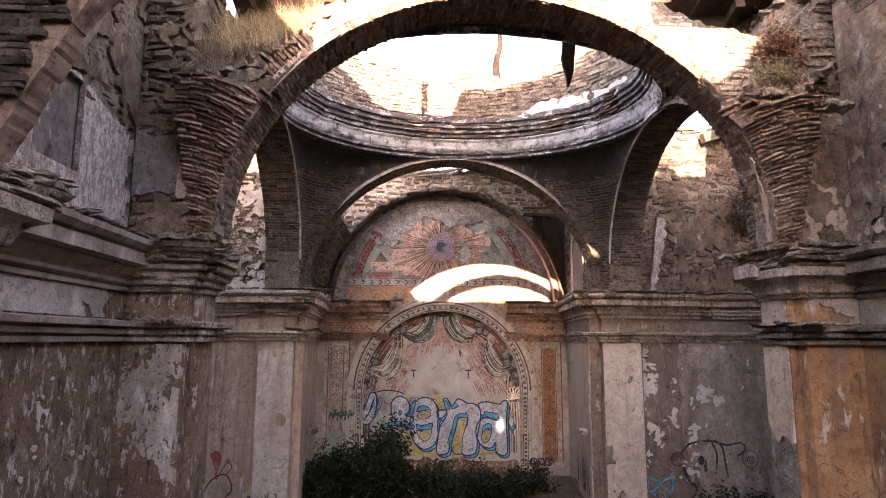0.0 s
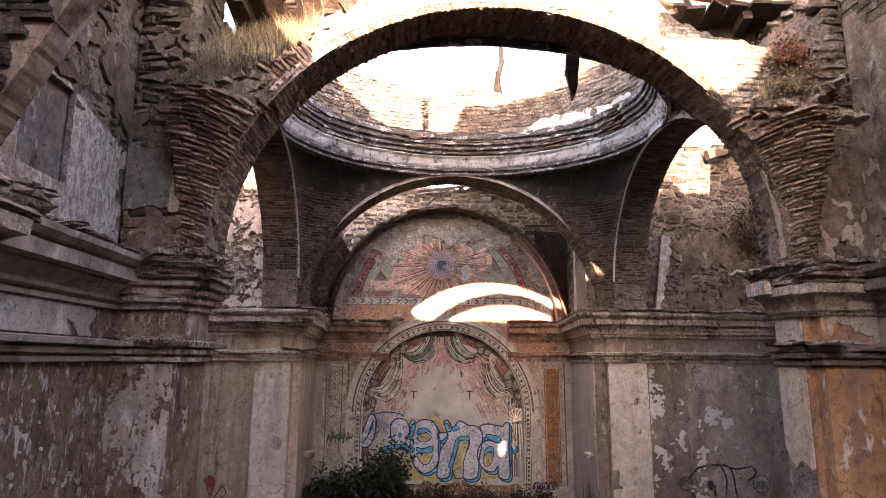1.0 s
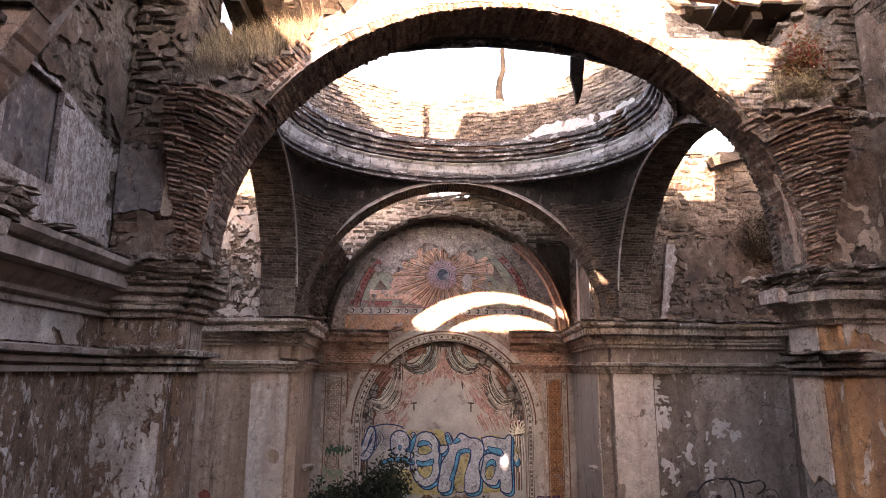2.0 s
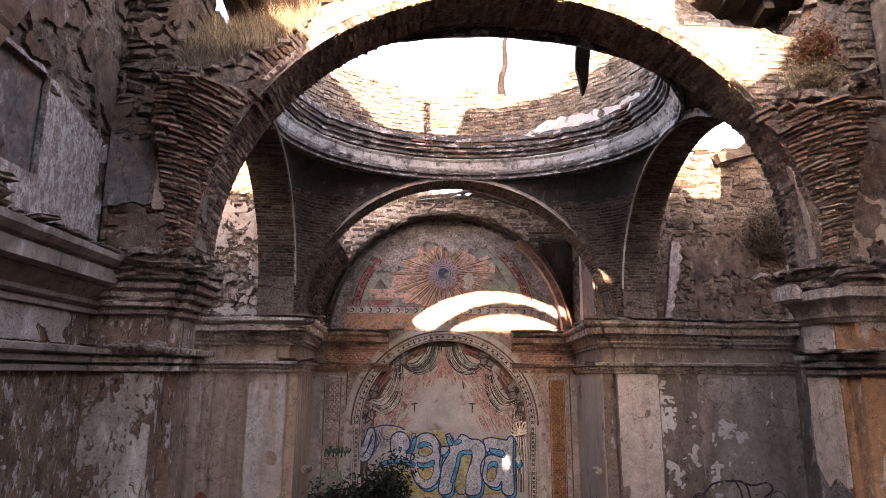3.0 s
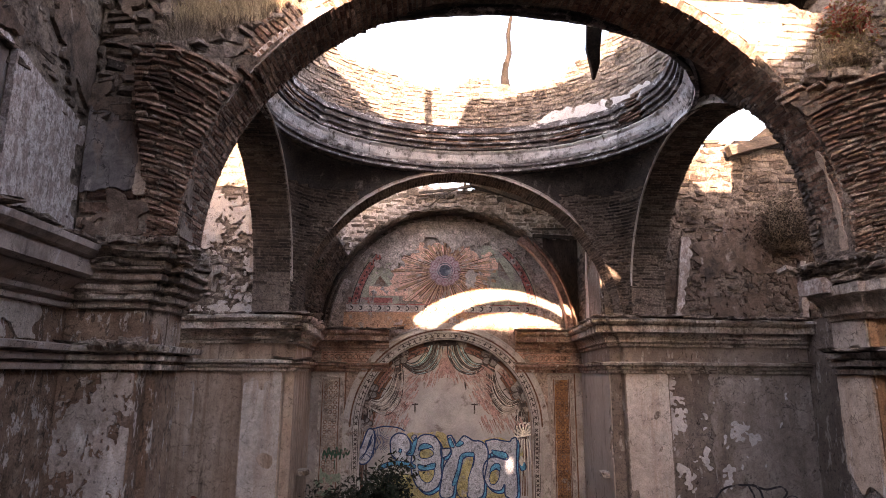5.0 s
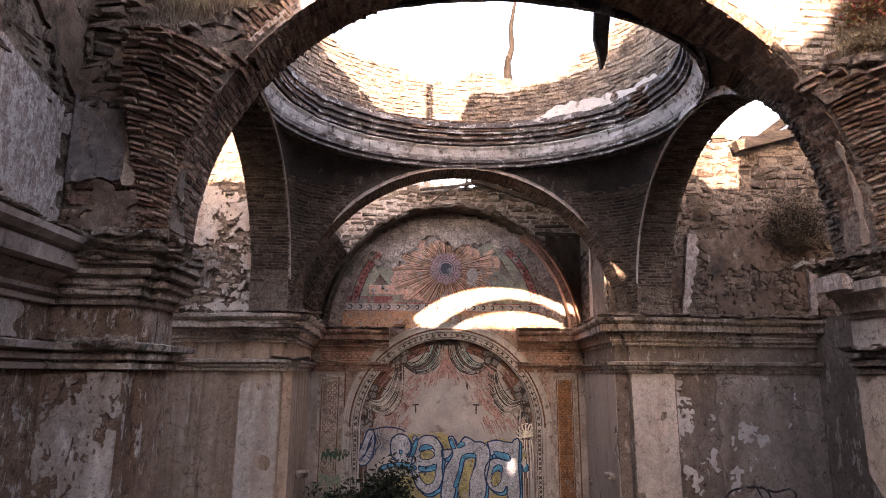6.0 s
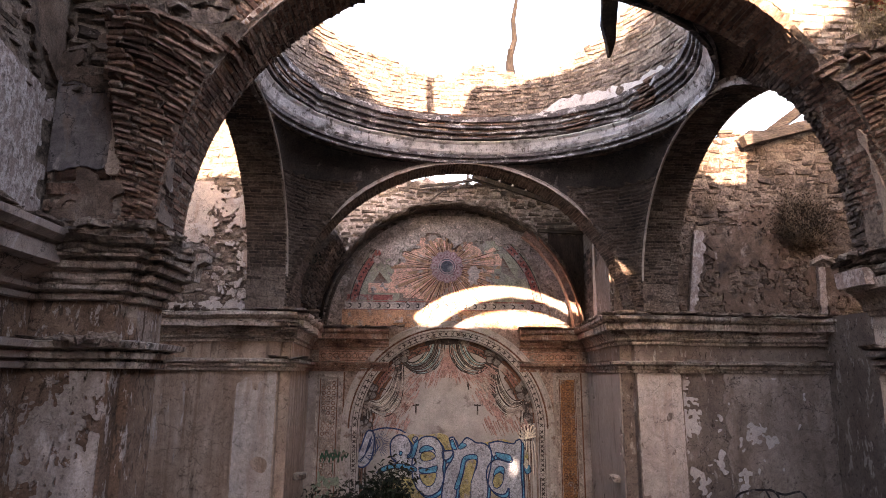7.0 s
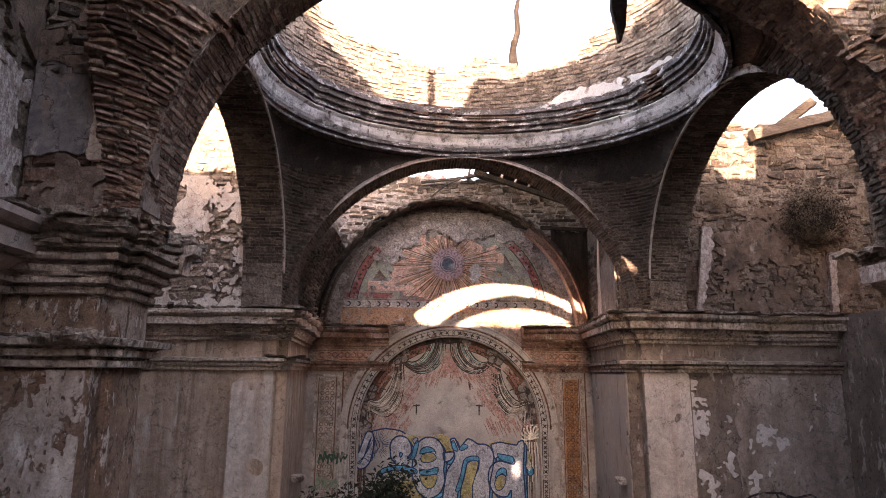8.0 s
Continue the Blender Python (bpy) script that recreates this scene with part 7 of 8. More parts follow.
geo += [stroke([(cx_ - 0.45 + 0.05 * k, cz_ - 0.38 + 0.03 * k), (cx_ - 0.30 + 0.05 * k, cz_ - 0.30 + 0.09 * (k % 4)), (cx_ - 0.16 + 0.02 * k, cz_ + 0.10 + 0.03 * (k % 3))], 0.016, NY - 0.074) for k in range(8)]
part("spray_scribble", layer(geo + [stroke([(-0.86, 1.89), (-0.58, 1.95), (-0.28, 1.92), (-0.13, 1.85)], 0.028, NY - 0.074)], 0.0003), P_NAVY, ALTAR_WALL)

# painted borders beside the niche
P_FADED = paint("faded_border_paint", (0.38, 0.335, 0.305), 0.56)
P_FAINT = paint("faint_brown_paint", (0.19, 0.105, 0.075), 0.54, (0.30, 0.24, 0.205))
YA, YB = ALTAR - 0.005, ALTAR - 0.009
def panel(x0, x1, z0, z1, y):
    return [(x0, y, z0), (x1, y, z0), (x1, y, z1), (x0, y, z1)], [(0, 1, 2, 3)]


SIDE_GROUND = surface_mat("grey_side_plaster", [(0.25, (0.19, 0.158, 0.143)), (0.48, (0.30, 0.262, 0.242)), (0.72, (0.40, 0.36, 0.338))], 1.6, 45, 0.92, 0.4, blotch=0.25, pits=0.3, grain=0.2, cracks=0.65)
for xa, xb in ((-2.2, -1.475), (3.025, 3.79)):
    part("plaster_field", box(xa, ALTAR - 0.002, 0.0, xb, ALTAR + 0.02, 3.11), SIDE_GROUND, ALTAR_WALL)
for x0_, x1_ in ((3.18, 3.48), (-1.92, -1.60)):
    part("painted_panel", panel(x0_, x1_, 0.3, 2.96, YA), P_ORANGE if x0_ > 0 else P_FADED, ALTAR_WALL)
    geo = []
    for k in range(25):
        for j in (0, 1, 2):
            geo.append(hoop(x0_ + 0.06 + 0.10 * j, 0.4 + 0.103 * k, 0.036, 0.018, YB, n=10))
    part("panel_pattern", join(*geo), P_BROWN if x0_ > 0 else P_FAINT, ALTAR_WALL)
    geo = [panel(a, b, 0.3, 3.06, YA) for a, b in ((x0_ - 0.10, x0_ - 0.05), (x1_ + 0.05, x1_ + 0.12))]
    geo.append(panel(x0_ - 0.10, x1_ + 0.12, 3.0, 3.05, YA - 0.001))
    part("panel_border", join(*geo), P_FADED, ALTAR_WALL)
    part("panel_line", join(panel(x1_ + 0.14, x1_ + 0.17, 0.3, 3.1, YB), panel(x0_ - 0.03, x0_ - 0.01, 0.3, 2.98, YB), panel(x1_ + 0.01, x1_ + 0.03, 0.3, 2.98, YB)), P_BROWN, ALTAR_WALL)

for xa, xb in ((-2.0, -0.72), (2.26, 3.62)):
    w = part("painted_frieze", box(xa, ALTAR - 0.012, 3.31, xb, ALTAR + 0.02, 3.565), P_PINK, ALTAR_WALL)
    part("frieze_pattern", join(*[hoop(x, 3.44, 0.05, 0.022, ALTAR - 0.017, n=12) for x in np.arange(xa + 0.1, xb - 0.05, 0.13)], panel(xa, xb, 3.335, 3.355, ALTAR - 0.016), panel(xa, xb, 3.525, 3.545, ALTAR - 0.016)), P_FAINT, w)

# lunette
P_GLOW = paint("salmon_fresco", (0.84, 0.48, 0.36), 0.66, (0.56, 0.45, 0.40))
P_GOLD = paint("ochre_fresco", (0.52, 0.29, 0.18), 0.60, (0.40, 0.33, 0.28))
P_CRIMSON = paint("crimson_fresco", (0.42, 0.14, 0.12), 0.57, (0.40, 0.32, 0.29))
P_RAY = paint("umber_fresco", (0.17, 0.08, 0.05), 0.58, (0.46, 0.28, 0.22))
P_IVORY = paint("ivory_fresco", (0.56, 0.49, 0.44), 0.58, (0.36, 0.30, 0.27))
P_OLIVE = paint("olive_fresco", (0.40, 0.37, 0.28), 0.60, (0.38, 0.32, 0.28))
SX, SZ = 0.72, 5.40
part("fresco_field", plaster_sheet(facing_y(ALTAR - 0.001), -1.55, 3.0, 4.62, 6.0, lambda u, v: math.hypot(u - SX, v - 4.45) < 2.12 + 0.05 * nz(u, v, 2, 6) and (u > SX + 0.75 + 0.2 * nz(u, v, 4, 2) or u < SX - 1.0 + 0.2 * nz(u, v, 4, 2)), 0.03, 0.003), P_OLIVE, ALTAR_WALL)
part("fresco_glow", plaster_sheet(facing_y(ALTAR - 0.003), SX - 1.45, SX + 1.35, 4.62, 6.1, lambda u, v: math.hypot((u - SX) / 1.22, (v - SZ + 0.12) / 0.80) < 0.92 + 0.35 * nz(u, v, 1, 3.0) + 0.15 * nz(u, v, 5, 9), 0.025, 0.004), P_GLOW, ALTAR_WALL)
gold, geo = [], []
for k in range(96):
    a = 2 * math.pi * (k + 0.35 * r4.uniform(-1, 1)) / 96
    L_ = 1.15 * r4.uniform(0.7, 1.1) * (1.0 if math.sin(a) < 0.35 else 0.60)
    p0, p1 = (SX + 0.30 * math.cos(a), SZ + 0.30 * math.sin(a)), (SX + L_ * math.cos(a), SZ + L_ * math.sin(a))
    if k % 3 == 0:
        gold.append(stroke([p0, p1], 0.045, YB - 0.002, -0.6, 0))
    else:
        geo.append(stroke([p0, p1], 0.014 + 0.010 * (k % 2), YB - 0.006, 0.3, 0))
part("fresco_gold_rays", layer(gold, 0.00005), P_GOLD, ALTAR_WALL)
part("fresco_rays", layer(geo, 0.00005), P_RAY, ALTAR_WALL)
P_ROSE = paint("rose_grey_fresco", (0.52, 0.34, 0.34), 0.64, (0.45, 0.36, 0.34))
rose, petals = [], []
for k in range(12):
    a = 2 * math.pi * k / 12
    rose.append(blot([(SX + 0.27 * math.cos(a) + 0.10 * math.cos(q), SZ + 0.27 * math.sin(a) + 0.10 * math.sin(q)) for q in np.linspace(0, 5.5, 8)], ALTAR - 0.018, 3))
    petals.append(hoop(SX + 0.28 * math.cos(a), SZ + 0.28 * math.sin(a), 0.075, 0.012, ALTAR - 0.028, n=14))
    petals.append(blot([(SX + 0.28 * math.cos(a) + 0.022 * math.cos(q), SZ + 0.28 * math.sin(a) + 0.022 * math.sin(q)) for q in np.linspace(0, 5.3, 7)], ALTAR - 0.027, 0))
part("fresco_rosette", layer(rose + [hoop(SX, SZ, 0.2, 0.16, ALTAR - 0.018)], 0.0004), P_ROSE, ALTAR_WALL)
part("fresco_petals", layer(petals, 0.0001), paint("mauve_fresco", (0.30, 0.13, 0.14), 0.66, (0.45, 0.34, 0.33)), ALTAR_WALL)
part("fresco_medallion", join(blot([(SX + 0.135 * math.cos(q), SZ + 0.135 * math.sin(q)) for q in np.linspace(0, 5.9, 16)], ALTAR - 0.032, 2), hoop(SX, SZ, 0.165, 0.02, ALTAR - 0.032)), paint("slate_blue_fresco", (0.09, 0.09, 0.11), 0.6, (0.3, 0.28, 0.28)), ALTAR_WALL)
band = []
for a0, a1 in ((10, 50), (137, 171)):
    band.append(hoop(SX, 4.35, 2.04, 0.15, YB - 0.004, a0, a1))
part("fresco_band", join(*band, panel(-1.46, -0.45, 4.64, 4.76, YB - 0.005)), P_CRIMSON, ALTAR_WALL)
dots = [hoop(SX + 2.04 * math.cos(radians(a)), 4.35 + 2.04 * math.sin(radians(a)), 0.012, 0.02, YB - 0.010, n=8) for a in [*range(12, 50, 3), *range(139, 171, 3)]]
part("fresco_line", join(hoop(SX, 4.35, 2.13, 0.02, YB - 0.007, 8, 58), hoop(SX, 4.35, 1.955, 0.018, YB - 0.007, 8, 50), hoop(SX, 4.35, 2.13, 0.02, YB - 0.007, 130, 172), hoop(SX, 4.35, 1.955, 0.018, YB - 0.007, 138, 172), *dots), P_INK, ALTAR_WALL)
part("fresco_triangle", join(blot([(1.96, 5.65), (1.92, 5.30), (2.27, 5.13)], YB - 0.008, 0), blot([(-0.92, 5.01), (-0.76, 5.26), (-0.56, 5.01)], YB - 0.008, 0)), P_FAINT, ALTAR_WALL)
part("fresco_pink_step", panel(-1.0, -0.2, 4.80, 5.02, YB - 0.002), P_GLOW, ALTAR_WALL)
part("fresco_frieze", panel(-1.5, 2.9, 4.44, 4.60, YB - 0.003), P_IVORY, ALTAR_WALL)
part("fresco_crescents", join(*[hoop(-1.4 + 0.21 * k, 4.52, 0.042, 0.026, YB - 0.008, -110, 110, 8) for k in range(21)]), P_INK, ALTAR_WALL)
part("fresco_base", panel(-1.55, 3.1, 4.06, 4.43, YA - 0.002), P_GOLD, ALTAR_WALL)
part("fresco_stripe", join(panel(-1.5, 3.1, 4.432, 4.446, YB - 0.006), panel(-1.48, 2.95, 4.60, 4.625, YB - 0.006)), P_CRIMSON, ALTAR_WALL)

BARE = surface_mat("grey_bare_plaster", [(0.25, (0.27, 0.205, 0.18)), (0.5, (0.50, 0.395, 0.35)), (0.75, (0.70, 0.59, 0.535))], 3.0, 30, 0.95, 0.9, blotch=0.45, pits=0.65)
part("bare_plaster", plaster_sheet(facing_y(ALTAR - 0.012), -1.85, 3.4, 4.15, 6.55, lambda u, v: math.hypot(u - STUB[0], v - STUB[1]) < 2.7 and math.hypot(u - SX, v - SZ) > 0.42 and nz(u, v, 31, 1.5) + 0.55 * nz(u, v, 12, 5.0) + 0.3 * nz(u, v, 2, 14) > 0.27 - 0.9 * max(0.0, v - 5.55) - 0.6 * max(0.0, math.hypot(u - SX, v - 4.35) - 2.15), 0.018, 0.030), BARE, ALTAR_WALL)

# drawings on the side walls
YT = BACK - 0.027
WALL_R, WALL_L = bpy.data.objects["wall_chancel_right"], bpy.data.objects["wall_chancel_left"]
lines = [[(4.99, 1.11), (5.18, 1.28), (5.57, 1.32), (5.76, 1.23), (5.82, 0.88), (5.85, 0.68)], [(5.62, 1.33), (5.86, 1.25), (6.11, 1.29), (6.21, 1.19), (6.07, 1.07), (5.90, 1.10)], [(5.57, 1.31), (5.66, 1.08), (5.62, 0.73)], [(5.44, 0.98), (5.44, 0.80), (5.41, 0.9)]]
geo = [stroke(p, 0.034, YT) for p in lines] + [stroke([(5.01, 0.87), (5.12, 0.63), (5.26, 0.50)], 0.06, YT)]
geo += [hoop(4.92, 1.01, r, 0.02, YT, n=20) for r in (0.05, 0.09, 0.12)] + [hoop(6.29, 1.0, 0.15, 0.016, YT, n=20)]
geo += [stroke([(6.17 + 0.04 * k, 0.9 + 0.03 * (k % 3)), (6.22 + 0.03 * k, 1.05 - 0.02 * (k % 2)), (6.24 + 0.04 * k, 0.92)], 0.012, YT) for k in range(5)]
geo += [blot([(5.36 + 0.06 * math.cos(q), 0.98 + 0.08 * math.sin(q)) for q in np.linspace(0, 5.6, 9)], YT)]
part("wall_drawing", layer(geo), paint("faded_black_spray", (0.05, 0.042, 0.045), 0.62, (0.24, 0.20, 0.18)), WALL_R)
part("wall_drawing", join(*[stroke(p, 0.03, YT) for p in ([(4.35, 0.70), (4.38, 0.44), (4.56, 0.58), (4.35, 0.70)], [(4.81, 0.70), (4.78, 0.44), (4.58, 0.58), (4.81, 0.70)], [(4.42, 0.42), (4.58, 0.30), (4.76, 0.42)])]), P_BLUE, WALL_R)
part("wall_drawing", join(hoop(3.95, 0.52, 0.13, 0.025, FAR - 0.012, n=24), stroke([(3.78, 0.35), (3.85, 0.6), (4.05, 0.62), (4.12, 0.35)], 0.02, FAR - 0.012)), P_BROWN, WALL_R)
part("wall_drawing", join(blot([(-3.51, 1.12), (-3.41, 1.19), (-3.31, 1.10), (-3.34, 0.88), (-3.40, 0.69), (-3.42, 0.90)], YT), ), P_RED, WALL_L)
part("wall_drawing", join(stroke([(-3.62, 0.40), (-3.46, 0.69), (-3.22, 0.78), (-3.10, 0.55), (-3.2, 0.4)], 0.02, YT), stroke([(-3.38, 0.7), (-3.2, 0.98), (-3.12, 0.9), (-3.2, 0.8)], 0.015, YT)), P_BLACK, WALL_L)
geo = []
for k, (x, h) in enumerate(((-1.84, 0.20), (-1.75, 0.26), (-1.66, 0.16), (-1.58, 0.27), (-1.48, 0.22), (-1.40, 0.25))):
    geo.append(stroke([(x - 0.03, 1.28 + 0.03 * (k % 2)), (x, 1.26 + h), (x + 0.05, 1.30 + 0.3 * h), (x + 0.10, 1.24 + 0.9 * h)], 0.034, ALTAR - 0.055))
    geo.append(stroke([(x - 0.04, 1.38), (x + 0.06, 1.40 + 0.04 * (k % 3))], 0.03, ALTAR - 0.056))
geo += [stroke([(-1.62, 1.27), (-1.60, 1.06)], 0.022, ALTAR - 0.055, 0.6), stroke([(-1.80, 1.30), (-1.82, 1.16)], 0.018, ALTAR - 0.055, 0.6)]
part("wall_drawing", layer(geo), P_GREEN, ALTAR_WALL, "dark green sprayed tag")
part("wall_drawing", plaster_sheet(facing_y(ALTAR - 0.024), -2.02, -1.45, 0.55, 1.14, lambda u, v: nz(u, v, 5, 4.0) + 0.5 * nz(u, v, 7, 14.0) > 0.12, 0.02, 0.002), paint("faded_green_paint", (0.20, 0.26, 0.20), 0.58), ALTAR_WALL)
geo = [hoop(x, 0.33, r, 0.026, ALTAR - 0.065, n=20) for x, r in ((2.92, 0.085), (3.10, 0.07), (3.28, 0.085), (2.90, 0.04), (3.31, 0.04))]
geo += [stroke([(2.84 + 0.11 * k, 0.24), (2.90 + 0.11 * k, 0.42), (2.97 + 0.11 * k, 0.26)], 0.02, ALTAR - 0.066) for k in range(5)]
part("wall_drawing", layer(geo), paint("purple_marker", (0.05, 0.02, 0.06), 0.66), ALTAR_WALL, "purple looping tag")
geo = [stroke(p, 0.022, ALTAR - 0.066, 0, 0) for p in ([(2.93, 0.19), (3.03, 0.19), (2.93, 0.05), (3.04, 0.05)], [(3.07, 0.04), (3.12, 0.19), (3.17, 0.04)], [(3.09, 0.10), (3.16, 0.10)])]
geo.append(stroke([(3.29, 0.17), (3.24, 0.19), (3.20, 0.15), (3.25, 0.12), (3.29, 0.08), (3.25, 0.04), (3.20, 0.06)], 0.022, ALTAR - 0.066, 0, 3))
part("wall_drawing", layer(geo), P_BLACK, ALTAR_WALL, "hand-painted letters ZAS")

def on_side(geo):
    return [(3.318 + 0.1343 * (v[0] - 11.25), v[0], v[2]) for v in geo[0]], geo[1]


geo = []
for k in range(22):
    u = 11.55 + 1.9 * r4.uniform(0, 1)
    h = r4.uniform(0.35, 0.75)
    geo.append(on_side(stroke([(u, 0.25), (u + 0.06 * r4.normal(), 0.25 + h * 0.4), (u + 0.08 * r4.normal(), 0.25 + h * 0.75), (u + 0.10 * r4.normal(), 0.25 + h)], 0.035, 0.0, 0.6)))
part("wall_drawing", join(*geo), P_BLACK, WALL_R, "black flame-like scribbles")
geo = [stroke([(-3.0 + 0.16 * k, 0.15), (-2.96 + 0.16 * k, 0.32 + 0.1 * (k % 2)), (-2.88 + 0.16 * k, 0.2), (-2.84 + 0.16 * k, 0.36)], 0.02, YT) for k in range(2)]
geo += [stroke([(4.36 + 0.10 * k, 0.22), (4.40 + 0.10 * k, 0.40), (4.46 + 0.10 * k, 0.24)], 0.02, YT - 0.002) for k in range(5)]
part("wall_drawing", layer(geo), P_BROWN, WALL_R)

# brackets in the chancel
for nm, x, y, z, s in (("wall_bracket", 3.44, 11.75, 1.42, -1), ("wall_bracket", -2.0, 12.6, 1.33, 1)):
    g = rough_box(0.22, 0.30, 0.10, 0.05, 0.15, 5)
    ob = part(nm, ([(x + s * 0.06 + a, y + b, z + c) for a, b, c in g[0]], g[1]), STUCCO)
    tagged(ob, "broken stucco bracket fixed to the chancel wall", "bracket", group="chancel brackets")

# ---- timbers ----
w = thing("hanging_plank", "charred splintered plank hanging over the dome cornice", "plank")
vs, fs = [], []
pts = [(1.91, 6.98, 6.27), (1.92, 6.96, 6.42), (1.90, 6.94, 6.60), (1.92, 6.90, 6.9), (1.93, 6.84, 7.2), (1.95, 6.74, 7.6), (1.97, 6.62, 8.2)]
wid = [0.012, 0.05, 0.075, 0.085, 0.085, 0.085, 0.085]
for k, (p, wd) in enumerate(zip(pts, wid)):
    for sx_, sy_ in ((-1, -1), (1, -1), (1, 1), (-1, 1)):
        vs.append((p[0] + sx_ * wd * (1 + 0.15 * nz(k, sx_, 0, 1.3)), p[1] + sy_ * 0.03, p[2]))
for k in range(len(pts) - 1):
    for i in range(4):
        j = (i + 1) % 4
        fs.append((4 * k + i, 4 * k + j, 4 * k + 4 + j, 4 * k + 4 + i))
fs += [(0, 1, 2, 3), tuple(4 * len(pts) - 4 + i for i in (3, 2, 1, 0))]
part("board", (vs, fs), DARK_WOOD, w)
part("iron_strap", box(1.86, 6.81, 7.10, 2.0, 6.90, 7.15), DARK_WOOD, w)

# near-black wood for the tree and the chancel boards
NEAR_BLACK = surface_mat("near_black_wood", [(0.3, (0.008, 0.006, 0.005)), (0.7, (0.03, 0.022, 0.018))], 4.0, 40, 0.9, 0.5)
w = thing("dead_tree", "dry grey tree trunk rooted in the drum wall", "trunk")
part("stump", tube([(1.69, 11.30, 7.9), (1.66, 11.28, 8.2), (1.62, 11.27, 8.5), (1.65, 11.27, 8.8)], 0.095, 0.055, 9, 0.5), NEAR_BLACK, w, smooth=True)
part("stem", tube([(1.65, 11.27, 8.72), (1.72, 11.27, 9.0), (1.70, 11.26, 9.4), (1.79, 11.25, 9.9), (1.77, 11.25, 10.3)], 0.055, 0.022, 9, 0.5), NEAR_BLACK, w, smooth=True)
w = part("dead_branch", tube([(1.75, 11.35, 8.15), (1.95, 11.33, 8.02), (2.15, 11.3, 7.98)], 0.03, 0.015, 6, 0.2), WOOD)
tagged(w, "dry broken branch lying on the drum wall", "branch")
w = part("shadow_post", beam((-0.33, 6.28, 7.5), (-0.33, 6.3, 9.0), 0.12, 0.12, 3), WOOD)
tagged(w, "weathered post standing on the drum wall", "post")

for k, (a, b, wd, hh, lab) in enumerate((
        ((5.70, 11.12, 7.10), (7.70, 11.16, 7.66), 0.16, 0.18, "long weathered roof beam fallen on the wall top"),
        ((6.30, 11.36, 7.34), (6.82, 11.10, 7.74), 0.14, 0.15, "short broken beam leaning on the wall top"),
        ((4.82, 11.36, 7.33), (5.60, 11.32, 7.36), 0.10, 0.06, "loose board lying on the wall top"))):
    ob = part("fallen_beam", beam(a, b, wd, hh, k, 0.10), OLD_BEAM)
    tagged(ob, lab, "beam", group="fallen roof timbers")

BROWN_BOARD = surface_mat("dull_brown_boards", [(0.25, (0.045, 0.030, 0.025)), (0.5, (0.085, 0.058, 0.048)), (0.8, (0.13, 0.095, 0.08))], 4.0, 50, 0.88, 0.4, grain=0.3, stretch=(1, 1, 0.3))
w = thing("board_screen", "dark brown board screen beside the lunette", "boards")
for k in range(8):
    x = 3.02 + 0.105 * k
    foot = STUB[1] + math.sqrt(max((STUB[2] + 0.02) ** 2 - (x - STUB[0]) ** 2, 0.02))
    part("board", beam((x, 14.42 + 0.012 * (k % 2), foot), (3.02 + 0.105 * k, 14.42 + 0.012 * (k % 2), 6.16 - 0.02 * (k % 3)), 0.108, 0.03, 40 + k), BROWN_BOARD, w)
part("rail", beam((2.72, 14.34, 6.20), (3.92, 14.34, 6.16), 0.08, 0.07, 51), DARK_WOOD, w)
part("rail", beam((2.72, 14.36, 6.36), (3.5, 14.36, 6.38), 0.05, 0.05, 52), DARK_WOOD, w)
w = part("fallen_lath", tube([(0.32, 14.45, 6.86), (0.62, 14.38, 7.10), (0.95, 14.36, 7.28), (1.35, 14.38, 7.36), (1.9, 14.42, 7.34)], 0.022, 0.016, 6, 0.2), DARK_WOOD)
tagged(w, "bent dark lath lying across the altar wall top", "lath")
for k, (a, b) in enumerate((((0.1, 14.4, 7.18), (1.25, 14.45, 7.36)), ((1.2, 14.5, 7.42), (1.95, 14.42, 7.20)), ((1.15, 14.5, 7.25), (1.2, 14.5, 7.62)), ((-1.62, 14.3, 5.9), (-1.78, 14.3, 6.45)), ((-1.78, 14.25, 5.95), (-1.35, 14.3, 6.0)))):
    ob = part("broken_batten", beam(a, b, 0.05, 0.05, 60 + k, 0.05), DARK_WOOD if k < 3 else WOOD)
    tagged(ob, "broken roof batten caught on the chancel wall head", "batten", group="broken battens")

# boards and purlins added overhead to shade the altar wall's right side
w = thing("chancel_shade_boards", "sagging dark boards added over half of the chancel for shade", "roof")
for k in range(9):
    xa = 1.42 + 0.30 * k
    za = 7.50 - 0.10 * k
    part("board", beam((xa, 11.75 + 0.2 * rng.uniform(0, 1), za - 0.02), (xa + 0.02, 14.85, za), 0.285, 0.03, 70 + k), NEAR_BLACK, w)
for k, yy in enumerate((12.4, 13.6, 14.3)):
    part("purlin", beam((1.3, yy, 7.42), (4.05, yy, 6.52), 0.08, 0.10, 80 + k), DARK_WOOD, w)

